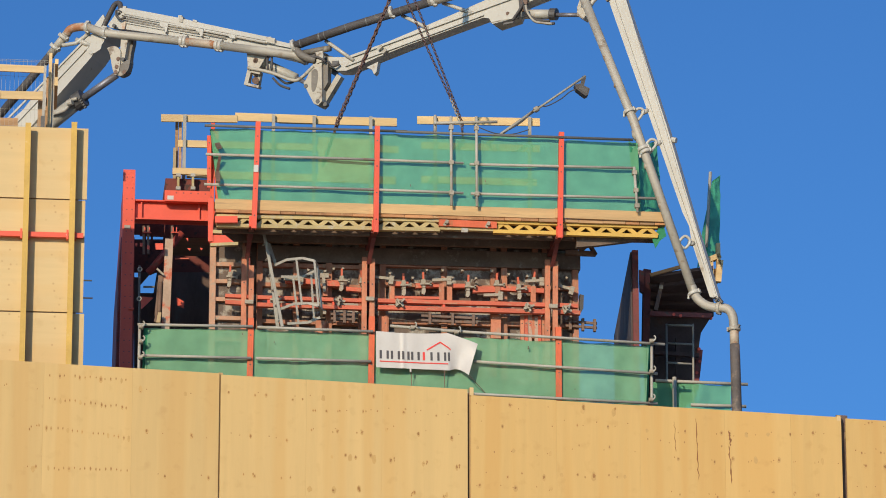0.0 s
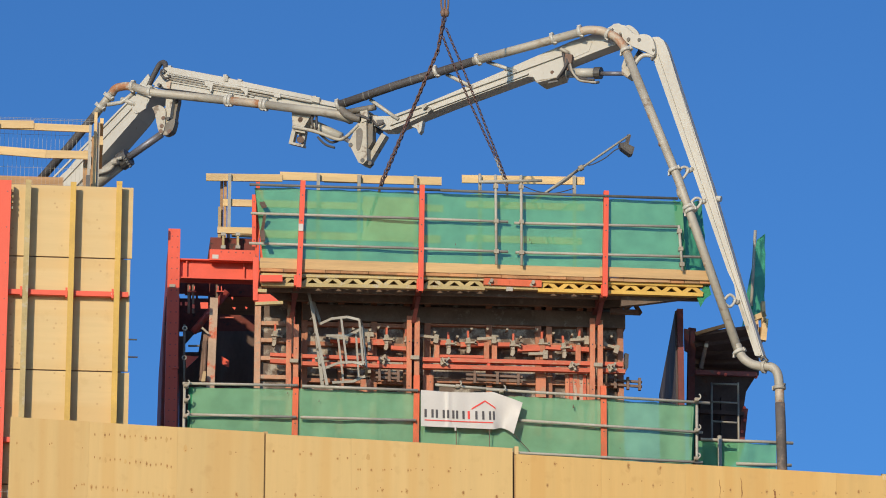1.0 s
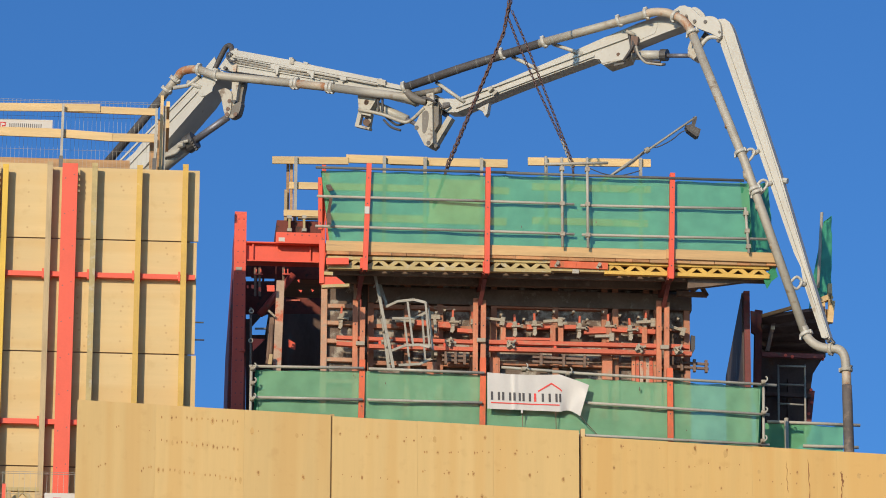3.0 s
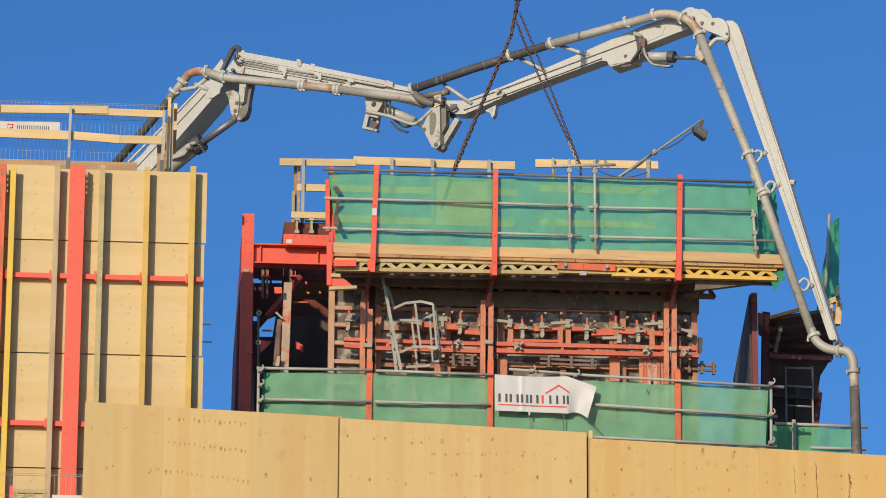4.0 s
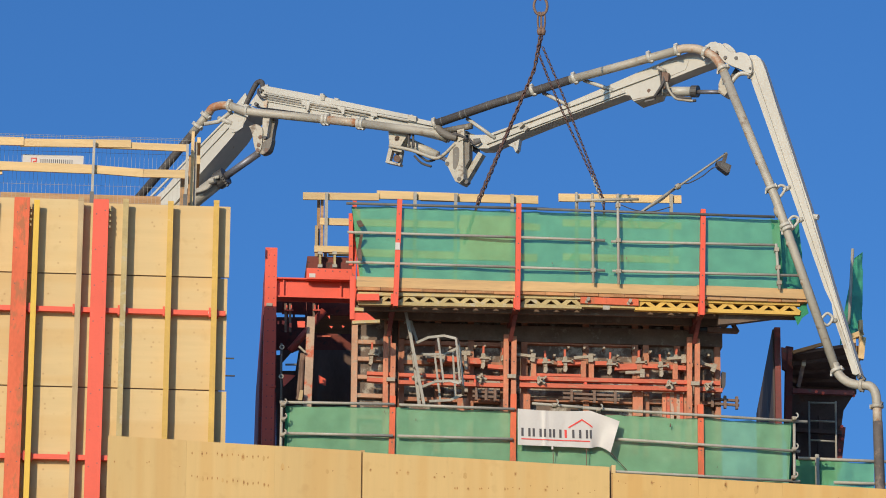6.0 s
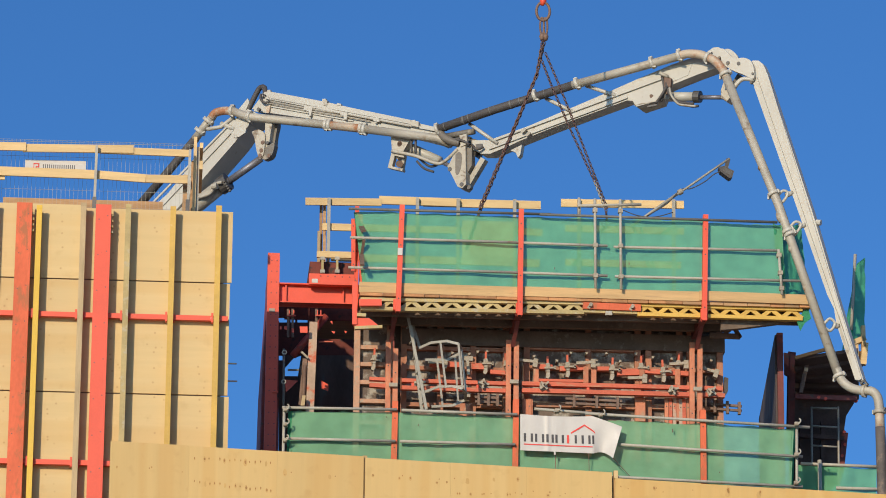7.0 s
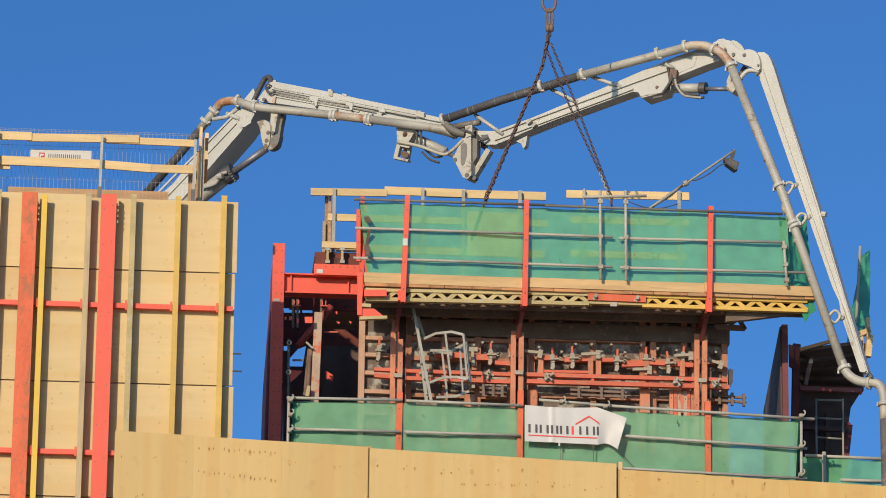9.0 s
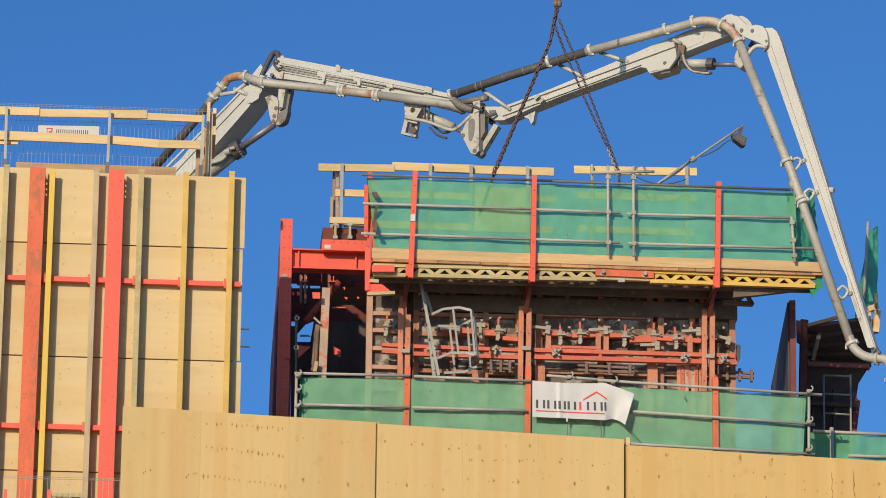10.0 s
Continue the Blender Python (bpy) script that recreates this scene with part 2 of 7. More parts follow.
# maroon with the shade behind the portal painted in
FORM_BACK = mat("shaded_dark_red", (0.16, 0.04, 0.03), 0.85, vary=0.3, wear=(0.06, 0.032, 0.026), amount=0.4)
# red steel with the shade on rakers and side unit painted in
RED_DEEP_SHADE = mat("deep_shade_red_steel", (0.165, 0.042, 0.037), 0.75, vary=0.3, wear=(0.1, 0.06, 0.05), amount=0.4)
# side unit timber, its shade painted into the brown
SIDE_SHADE = mat("shade_dark_brown_timber", (0.085, 0.056, 0.049), 0.85, vary=0.35, wear=(0.10, 0.045, 0.035), amount=0.35)
# timber darkened to paint the shade under the deck
DARK_SHADE = mat("shade_dark_timber", (0.13, 0.092, 0.068), 0.8, vary=0.35, wear=(0.19, 0.15, 0.12), amount=0.35)
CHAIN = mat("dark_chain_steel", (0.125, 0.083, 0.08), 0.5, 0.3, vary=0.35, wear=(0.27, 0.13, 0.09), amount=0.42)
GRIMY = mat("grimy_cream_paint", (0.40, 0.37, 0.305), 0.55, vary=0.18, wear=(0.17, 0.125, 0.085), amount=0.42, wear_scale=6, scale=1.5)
PIPE_STAIN = mat("stained_pipe", (0.34, 0.30, 0.235), 0.65, vary=0.3, wear=(0.23, 0.14, 0.08), amount=0.5, wear_scale=9)
PIPE_DARK = mat("grease_and_shade_dark_pipe", (0.15, 0.135, 0.115), 0.65, vary=0.3, wear=(0.32, 0.28, 0.22), amount=0.35, wear_scale=6)
CREAM = mat("cream_boom_paint", (0.445, 0.43, 0.38), 0.45, vary=0.1, wear=(0.30, 0.24, 0.17), amount=0.24, wear_scale=7, scale=1.2, stretch=(1, 1, 0.6))
PIPE = mat("grey_delivery_pipe", (0.37, 0.345, 0.29), 0.6, 0.1, vary=0.2, wear=(0.24, 0.19, 0.14), amount=0.34, wear_scale=6, stretch=(0.6, 1, 1))
PIPE_RUST = mat("rust_stained_pipe", (0.42, 0.35, 0.27), 0.65, 0.1, vary=0.25, wear=(0.36, 0.165, 0.08), amount=0.58, wear_scale=4)
HOSE = mat("worn_rubber_end_hose", (0.10, 0.085, 0.078), 0.75, vary=0.3, wear=(0.20, 0.15, 0.115), amount=0.5, wear_scale=6)
RUBBER = mat("black_rubber_hose", (0.065, 0.06, 0.06), 0.7, vary=0.25, wear=(0.16, 0.14, 0.12), amount=0.3)
DARK_METAL = mat("dark_greased_steel", (0.10, 0.095, 0.09), 0.5, 0.4, vary=0.3)
CHROME = mat("cylinder_rod", (0.20, 0.20, 0.23), 0.5, 0.5, vary=0.1)
CONCRETE = mat("grey_concrete", (0.34, 0.32, 0.29), 0.85, vary=0.15, wear=(0.26, 0.24, 0.21), amount=0.35, wear_scale=2)
# paler than dry earth, so the unseen ground bounces fill light upward
EARTH = mat("trodden_earth", (0.60, 0.48, 0.34), 0.9, vary=0.3, scale=0.2, wear=(0.44, 0.39, 0.31), amount=0.4, wear_scale=0.6)
SHEET = mat("white_vinyl_sheet", (0.53, 0.505, 0.475), 0.5, vary=0.05)
INK = mat("dark_grey_print", (0.06, 0.055, 0.06), 0.6, vary=0.1)
INK_RED = mat("red_print", (0.68, 0.05, 0.04), 0.6, vary=0.1)
TIMBER_GREY = mat("weathered_timber_batten", (0.40, 0.30, 0.17), 0.75, vary=0.22, stretch=(5, 5, 0.6), each=0.1)
NET = netting("green_debris_net", (0.15, 0.41, 0.22), 0.155)
NET_LOW = netting("green_debris_net_dusty", (0.21, 0.43, 0.26), 0.145)
NET_THICK = netting("green_debris_net_folded", (0.06, 0.30, 0.16), 0.09)

# ---------------- building tools ----------------
# three upright working planes, each with x along it, y away from the viewer and z up
SCAFFOLD = pose(0, 60, 18, 0, 0, 6)
FORMWORK = pose(-7, 58.4, 18, 0, 0, 6)
HOARDING = pose(-7, 56.4, 16, 0, 0, 14)
BOOM = pose(4.3, 60.05, 18, 0, 0, -24.5)
BASE_OF = {}


def thing(name, plane, base, label, category="", group="", kind=""):
    ob = new(name)
    ob.empty_display_size = 0.2
    ob.matrix_world = plane @ Matrix.Translation(base)
    BASE_OF[ob.name] = Vector(base)
    return tagged(ob, label, category or name.replace("_", " "), group, kind)


def finish(bm, name, material, off, bev=0.0, smooth=False):
    if bev:
        edges = [e for e in bm.edges if len(e.link_faces) == 2 and e.calc_face_angle(0) > 0.5]
        bmesh.ops.bevel(bm, geom=edges, offset=bev, segments=1, affect="EDGES", clamp_overlap=True)
    bmesh.ops.recalc_face_normals(bm, faces=bm.faces)
    bmesh.ops.translate(bm, verts=bm.verts, vec=-off)
    for f in bm.faces:
        f.smooth = smooth
    me = bpy.data.meshes.new(name)
    bm.to_mesh(me)
    bm.free()
    for mm in (material if isinstance(material, (list, tuple)) else [material]):
        me.materials.append(mm)
    return me


def part(name, bm, material, parent, label="", bev=0.0, smooth=False):
    off = BASE_OF[parent.name]
    ob = new(name, finish(bm, name, material, off, bev, smooth))
    ob.parent = parent
    BASE_OF[ob.name] = off
    return tagged(ob, label)


def solid(name, plane, base, bm, material, label, category="", group="", kind="", bev=0.0, smooth=False):
    ob = new(name, finish(bm, name, material, Vector(base), bev, smooth))
    ob.matrix_world = plane @ Matrix.Translation(base)
    BASE_OF[ob.name] = Vector(base)
    return tagged(ob, label, category or name.replace("_", " "), group, kind)


def B():
    return bmesh.new()


def box(bm, lo, hi):
    lo, hi = Vector(lo), Vector(hi)
    v = [bm.verts.new((x, y, z)) for x in (lo.x, hi.x) for y in (lo.y, hi.y) for z in (lo.z, hi.z)]
    for q in ((0, 1, 3, 2), (4, 6, 7, 5), (0, 4, 5, 1), (2, 3, 7, 6), (0, 2, 6, 4), (1, 5, 7, 3)):
        bm.faces.new([v[i] for i in q])
    return bm


def bar(bm, a, b, wide, deep):
    """A rectangular bar from a to b; wide lies in the working plane, deep across it."""
    a, b = Vector(a), Vector(b)
    d = (b - a).normalized()
    across = Vector((0, 1, 0))
    if abs(d.y) > 0.9:
        across = Vector((0, 0, 1))
    s = d.cross(across).normalized() * wide / 2
    t = s.cross(d).normalized() * deep / 2
    v = [bm.verts.new(p + i * s + j * t) for p in (a, b) for i, j in ((-1, -1), (1, -1), (1, 1), (-1, 1))]
    for q in ((0, 1, 2, 3), (7, 6, 5, 4), (0, 4, 5, 1), (1, 5, 6, 2), (2, 6, 7, 3), (3, 7, 4, 0)):
        bm.faces.new([v[i] for i in q])
    return bm


def tube(bm, pts, r, n=10, ends=True):
    pts = [Vector(p) for p in pts]
    rs = r if isinstance(r, (list, tuple)) else [r] * len(pts)
    rings, up = [], None
    for i, p in enumerate(pts):
        d = ((pts[min(i + 1, len(pts) - 1)] - p).normalized() + (p - pts[max(i - 1, 0)]).normalized()).normalized()
        if up is None:
            up = d.orthogonal().normalized()
        up = (up - d * up.dot(d)).normalized()
        s = d.cross(up)
        rings.append([bm.verts.new(p + rs[i] * (math.cos(k * 2 * math.pi / n) * up + math.sin(k * 2 * math.pi / n) * s)) for k in range(n)])
    for q, w in zip(rings, rings[1:]):
        for k in range(n):
            bm.faces.new((q[k], q[(k + 1) % n], w[(k + 1) % n], w[k]))
    if ends:
        bm.faces.new(rings[0][::-1])
        bm.faces.new(rings[-1])
    return bm


def curve_pts(pts, steps=6):
    """A rounded run through the points."""
    pts = [Vector(p) for p in pts]
    out = []
    for i in range(len(pts) - 1):
        p0, p1, p2, p3 = pts[max(i - 1, 0)], pts[i], pts[i + 1], pts[min(i + 2, len(pts) - 1)]
        for k in range(steps):
            t = k / steps
            out.append(0.5 * (2 * p1 + (p2 - p0) * t + (2 * p0 - 5 * p1 + 4 * p2 - p3) * t * t + (3 * p1 - p0 - 3 * p2 + p3) * t ** 3))
    return out + [pts[-1]]


def plate(bm, pts, thick):
    """A flat outline in the working plane, thickened away from the viewer."""
    front = [bm.verts.new(p) for p in pts]
    back = [bm.verts.new(Vector(p) + Vector((0, thick, 0))) for p in pts]
    bm.faces.new(front)
    bm.faces.new(back[::-1])
    for i in range(len(pts)):
        j = (i + 1) % len(pts)
        bm.faces.new((front[i], back[i], back[j], front[j]))
    return bm


def ring(bm, c, axis, r, width, n=14):
    """A short collar round an axis."""
    c, axis = Vector(c), Vector(axis).normalized()
    h = axis * width / 2
    return tube(bm, [c - h, c - h * 0.8, c + h * 0.8, c + h], [r * 0.9, r, r, r * 0.9], n)


def sheet(bm, tl, tr, bl, br, nx, nz, amp, seed, freq=2.2, hang=0.0):
    """A slack sheet of fabric between four corners, with folds."""
    tl, tr, bl, br = map(Vector, (tl, tr, bl, br))
    grid = []
    for j in range(nz + 1):
        line = []
        for i in range(nx + 1):
            u, v = i / nx, j / nz
            p = (tl * (1 - u) + tr * u) * (1 - v) + (bl * (1 - u) + br * u) * v
            q = Vector((p.x * freq + seed, seed * 1.7, p.z * freq * 0.45))
            p.y += amp * (noise.noise(q) + 0.5 * noise.noise(q * 2.7))
            if j in (0, nz):
                tie = abs(math.sin(p.x * 5.2 + seed + 0.8 * noise.noise(Vector((p.x, seed, 0)))))
                p.z += hang * (0.6 * noise.noise(Vector((p.x * 7 + seed, 0, 3.3))) - 0.8 * tie)
            line.append(bm.verts.new(p))
        grid.append(line)
    for j in range(nz):
        for i in range(nx):
            bm.faces.new((grid[j][i], grid[j + 1][i], grid[j + 1][i + 1], grid[j][i + 1]))
    return bm


def lerp(a, b, t):
    return Vector(a) * (1 - t) + Vector(b) * t


def truss(parent, tl, tr, height, deep, pitch, material, colour=""):
    """A timber lattice girder: two chords and a zigzag web of wide strips with small triangular holes."""
    tl, tr = Vector(tl), Vector(tr)
    dz = Vector((0, 0, height))
    c = 0.055
    h = Vector((0, 0, c / 2))
    part("top_chord", bar(B(), tl - h, tr - h, c, deep), material, parent, colour, 0.004)
    part("bottom_chord", bar(B(), tl - dz + h, tr - dz + h, c, deep), material, parent, colour, 0.004)
    n = max(1, round((tr - tl).length / pitch))
    for i in range(n):
        a, m, b = lerp(tl, tr, i / n), lerp(tl, tr, (i + 0.5) / n), lerp(tl, tr, (i + 1) / n)
        low, high = -dz + 1.4 * h, -1.4 * h
        part("web_strut", bar(B(), a + low, m + high, 0.06, deep * 0.55), material, parent)
        part("web_strut", bar(B(), m + high, b + low, 0.06, deep * 0.5), material, parent)


# ---------------- setting ----------------
g = B()
bmesh.ops.create_grid(g, x_segments=40, y_segments=40, size=2500)
tagged(new("ground", finish(g, "ground", EARTH, Vector((0, 0, 0)))), "bare trodden earth of a building site", "ground", kind="structure")

# concrete storeys below the formwork, out of sight behind and under the plywood
solid("building_base", HOARDING, (5, 4, -16), box(B(), (-8, 0.05, -16), (19, 9, -2.13)), CONCRETE, "grey concrete storeys under construction", "building", kind="structure")
solid("core_wall", SCAFFOLD, (0, 3, -4.15), box(B(), (-3.2, 1.75, -4.15), (1.9, 2.05, 0.3)), CONCRETE, "freshly cast concrete core wall behind formwork", "wall", kind="structure")


# ---------------- things: the big formwork wall ----------------
wall = thing("wall_formwork", FORMWORK, (-0.9, 0, -4.15), "tall plywood wall formwork with timber beams and red steel walings", "formwork")
EDGES = (1.84, (-0.35, 0, 2.233)[0], (-2.316, 0, 2.166)[0], -4.6)
V0, V1, V2 = (1.85, 0, 2.23)[2], (0.753, 0, 1.133)[2], (0.805, 0, -0.566)[2]
LEVELS = (V0, V1, V2, V2 - (V1 - V2), -4.15)


def beam_upright(parent, x, top, low, material, w=0.0, label=""):
    """A timber I-beam standing on the sheet: two flanges and a web."""
    bm = B()
    box(bm, (x - 0.04, w - 0.2, low), (x + 0.04, w - 0.16, top))
    box(bm, (x - 0.014, w - 0.16, low), (x + 0.014, w - 0.04, top - 0.002))
    box(bm, (x - 0.04, w - 0.04, low), (x + 0.04, w - 0.003, top - 0.001))
    part("timber_beam", bm, material, parent, label)
    part("end_cap", box(B(), (x - 0.042, w - 0.203, top), (x + 0.042, w - 0.155, top + 0.05)), material, parent)


for x, material, rise in ((1.631, YELLOW, 0.012), (0.966, YELLOW, -0.02), (0.315, YELLOW_OLD, -0.005), (-0.334, TIMBER_GREY, -0.003), (-0.974, YELLOW_PAINT, -0.06), (-1.64, YELLOW_OLD, 0.0), (-2.305, YELLOW, 0.0)):
    beam_upright(wall, x, V0 + rise - 0.03, -4.15, material)


def steel_waling(parent, x, top, low, half, material, w=0.0, label=""):
    """An upright of two steel channels with bolt holes, standing on the beams."""
    up = part("steel_waling", box(B(), (x - half, w - 0.335, low), (x + half, w - 0.325, top)), material, parent, label)
    part("flange", box(B(), (x - half, w - 0.325, low), (x - half + 0.012, w - 0.205, top)), material, up)
    bm = B()
    box(bm, (x + half - 0.012, w - 0.325, low), (x + half, w - 0.277, top))
    box(bm, (x + half - 0.012, w - 0.253, low), (x + half, w - 0.205, top))
    z = low
    while z < top:
        box(bm, (x + half - 0.012, w - 0.277, z), (x + half, w - 0.253, min(z + 0.236, top)))
        z += 0.26
    part("flange", bm, material, up, "flange with a row of open holes")
    n = int((top - low) / 0.54)
    for i in range(n):
        z = top - 0.2 - 0.54 * i
        for s in (-0.55, 0.55):
            part("bolt", tube(B(), [(x + s * half, w - 0.3365, z + 0.05 * s), (x + s * half, w - 0.332, z + 0.05 * s)], 0.009, 7), DARK_METAL, up)
    for i in range(4):
        part("wedge", box(B(), (x + half, w - 0.3, top - 0.165 - 0.085 * i), (x + half + 0.032, w - 0.25, top - 0.13 - 0.085 * i)), YELLOW_OLD, up, "", 0.004)


steel_waling(wall, -0.044, 2.224, -4.15, 0.112, RED, 0.12, "bright red steel channel")
steel_waling(wall, -1.188, 2.219, -4.15, 0.112, RED_OLD, 0.12, "faded red steel channel with worn paint")
steel_waling(wall, -2.93, 2.219, -4.15, 0.112, RED, 0.12)


def flat_waling(parent, z, x0, x1):
    rail = part("cross_waling", box(B(), (x0, -0.12, z - 0.036), (x1, -0.045, z + 0.036)), RED, parent, "narrow red steel rail")
    for x in (1.631, 0.966, 0.315, -0.334, -0.974):
        part("clip", box(B(), (x - 0.075, -0.135, z - 0.065), (x - 0.045, -0.045, z + 0.075)), RED, rail)
        part("clip", box(B(), (x + 0.045, -0.135, z - 0.065), (x + 0.06, -0.045, z + 0.05)), RED, rail)


flat_waling(wall, (0.77, -0.1, 0.574)[2], -4.2, 1.80)
flat_waling(wall, (-0.374, -0.1, -1.625)[2], -4.2, 1.80)
part("tag", box(B(), (1.55, -0.124, (0.77, -0.1, 0.574)[2] - 0.012), (1.66, -0.1205, (0.77, -0.1, 0.574)[2] + 0.018)), SHEET, wall)
for px in ((1.892, 0.03, -0.059), (1.907, 0.03, -0.321)):
    part("tie_rod", tube(B(), [Vector(px) - Vector((0.3, 0, 0)), Vector(px) + Vector((0.05, 0, 0))], 0.011, 6), DARK_METAL, wall)
for i in range(1, 4):
    part("joint_rail", box(B(), (-4.5, 0.029, LEVELS[i] - 0.06), (1.72, 0.09, LEVELS[i] + 0.06)), RUST, wall)
for i in range(3):
    for j in range(4):
        part("plywood_sheet", box(B(), (EDGES[i + 1] + 0.0005, 0, LEVELS[j + 1] + 0.02), (EDGES[i] - 0.0005 - (0.02 if j == 1 else 0.0), 0.027, LEVELS[j] + ((0, 0.045, 0.075)[i] if j == 0 else 0))), PLY_FORM, wall)

# guard on top of it
deck = thing("upper_work_deck", FORMWORK, (-1.2, 0.9, 1.9), "brown plank deck behind the top of the wall formwork", "scaffold deck")
for i in range(8):
    part("plank", box(B(), (-4.2, 0.16 + 0.25 * i, 2.05), (1.45, 0.4 + 0.25 * i, 2.1)), PLANK, deck)
for k in range(3):
    za, zb = 2.1, (-0.14, 2, 3)[2]
    part("toe_board", box(B(), ((-1.597, 2, 2.879)[0] + 0.1 * (k % 2), 2.0 + 0.006 * (k % 2), za + (zb - za) * k / 3 + 0.004), ((0.815, 2, 2.961)[0] - 0.15 * (k % 2), 2.035, za + (zb - za) * (k + 1) / 3 - 0.004)), PLANK, deck)
part("cross_bearer", box(B(), (-4, 0.15, 1.93), (1.4, 0.3, 2.05)), PLANK, deck)
part("cross_bearer", box(B(), (-4, 1.1, 1.93), (1.4, 1.25, 2.05)), PLANK, deck)
part("trestle", box(B(), (-3.9, 0.12, -4.15), (-3.7, 1.2, 1.93)), PLANK, deck)
part("trestle", box(B(), (1.1, 0.12, -4.15), (1.3, 1.2, 1.93)), PLANK, deck)

guard = thing("guardrail", FORMWORK, (-0.5, 0.25, 2.1), "pine board guardrail with galvanised posts on plywood formwork", "guardrail")
for a, b in (((-0.179, 0.09, 3.225), (-0.189, 0.09, 2.319)), ((-1.691, 0.09, 3.224), (-1.676, 0.09, 2.268)), ((1.189, 0.09, 3.203), (1.173, 0.09, 2.278))):
    post = part("post", bar(B(), (b[0], b[1], 2.1), a, 0.038, 0.045), ZINC_PALE, guard, "", 0.004)
    part("foot_clamp", box(B(), (b[0] - 0.03, b[1] - 0.035, 2.1), (b[0] + 0.03, b[1] + 0.05, (-0.193, 0.09, 2.423)[2])), DARK_METAL, post)
for a, b, h in (((-2.12, 0.15, 3.185), (-1.212, 0.15, 3.191), 0.125), ((-1.262, 0.17, 3.178), (0.36, 0.17, 3.209), 0.12), ((-0.137, 0.19, 3.19), (1.207, 0.19, 3.175), 0.105),
                ((-2.104, 0.15, 2.811), (-0.156, 0.15, 2.791), 0.135), ((-0.156, 0.16, 2.795), (0.548, 0.16, 2.758), 0.125), ((0.523, 0.17, 2.76), (1.161, 0.17, 2.765), 0.12), ((-2.101, 0.19, 2.72), (-1.508, 0.19, 2.732), 0.09)):
    part("board", bar(B(), a, b, h, 0.032), BOARD, guard, "", 0.004)
for a, b, m2, wd in (((1.267, 0.25, 3.452), (1.264, 0.25, 2.376), BOARD, 0.045), ((1.314, 0.3, 3.312), (1.307, 0.3, 2.35), ZINC, 0.04), ((1.245, 0.32, 3.097), (1.233, 0.32, 2.353), PLANK, 0.06), ((1.135, 0.4, 2.9), (1.131, 0.4, 2.463), PLANK, 0.07)):
    part("end_post", bar(B(), (b[0], b[1], 2.1), a, wd, wd), m2, guard, "", 0.003)
part("end_board", box(B(), (1.33, 0.15, (1.215, 0.2, 2.925)[2]), (1.38, 1.3, (1.211, 0.2, 3.056)[2])), BOARD, guard)
part("end_board", box(B(), (1.33, 0.15, (1.205, 0.2, 3.275)[2] - 0.02), (1.38, 1.3, (1.203, 0.2, 3.336)[2])), BOARD, guard)


def mesh_panel(plane, base, x0, x1, z0, z1, w, step, label, r=0.003):
    f = thing("mesh_fence_panel", plane, base, label, "fence")
    bm = B()
    n = int((x1 - x0) / step)
    for i in range(n + 1):
        x = x0 + (x1 - x0) * i / n
        tube(bm, [(x, w, z0), (x, w, z1)], r, 4)
    tagged(part("wire_grid", bm, ZINC_PALE, f), kind="stuff")
    for i in range(6):
        z = z0 + (z1 - z0) * i / 5
        part("cross_wire", tube(B(), [(x0, w, z), (x1, w + 0.0, z)], r, 5), ZINC, f)
    part("edge_rail", tube(B(), [(x0, w - 0.01, z1 - 0.03), (x1, w - 0.01, z1 - 0.03)], r * 1.4, 5), ZINC, f)
    return f


fence = mesh_panel(FORMWORK, (-1, 0.36, 2.1), -2.3, 1.24, 2.1, (-0.975, 0.36, 3.375)[2], 0.36, 0.062, "fine galvanised mesh panel on the guardrail", 0.0022)


def name_board(plane, base, lo, hi, w, label):
    """A white board with a red mark and a row of dark letter bars."""
    s = thing("name_board", plane, base, label, "sign")
    x0, z0, x1, z1 = *lo, *hi
    part("panel", box(B(), (x0, w, z0), (x1, w + 0.008, z1)), SHEET, s)
    h = z1 - z0
    m0 = x0 + 0.14 * (x1 - x0)
    bm = B()
    for a, b, c, d in ((0, 0.1, 0.07, 0.86), (0, 0.76, 0.62, 0.86), (0.5, 0.42, 0.62, 0.86), (0.24, 0.42, 0.62, 0.54), (0.24, 0.2, 0.34, 0.54)):
        box(bm, (m0 + 0.6 * a * h, w - 0.004, z0 + (0.2 + 0.66 * b) * h), (m0 + 0.6 * c * h, w, z0 + (0.2 + 0.66 * d) * h))
    part("mark", bm, INK_RED, s, "red square mark")
    for i in range(8):
        x = m0 + 0.62 * h + i * 0.068 * (x1 - x0)
        for dx in (0, 0.034):
            part("letter_bar", box(B(), (x + dx * (x1 - x0), w - 0.004, z0 + 0.34 * h), (x + (dx + 0.012) * (x1 - x0), w, z0 + 0.7 * h)), INK, s)


name_board(FORMWORK, (-0.9, 0.34, 2.5), ((-1.227, 0.345, 2.835)[0], (-1.227, 0.345, 2.835)[2]), ((-0.333, 0.345, 3.076)[0], (-0.797, 0.345, 3.06)[2]), 0.345, "white name board with red mark wired to the mesh")

# low guard in front of the formwork
lowfence = mesh_panel(FORMWORK, (-1, -0.9, -4.15), (-1.466, -0.9, -2.836)[0], (0.206, -0.9, -2.799)[0] + 0.5, -4.15, (-0.529, -0.9, -2.555)[2], -0.9, 0.075, "galvanised mesh fence in front of plywood formwork", 0.003)
for a in ((-0.823, -0.88, -2.736), (-1.43, -0.88, -2.749)):
    part("fence_post", bar(B(), (a[0], a[1], -4.15), a, 0.05, 0.05), RED, lowfence, "red steel post", 0.004)
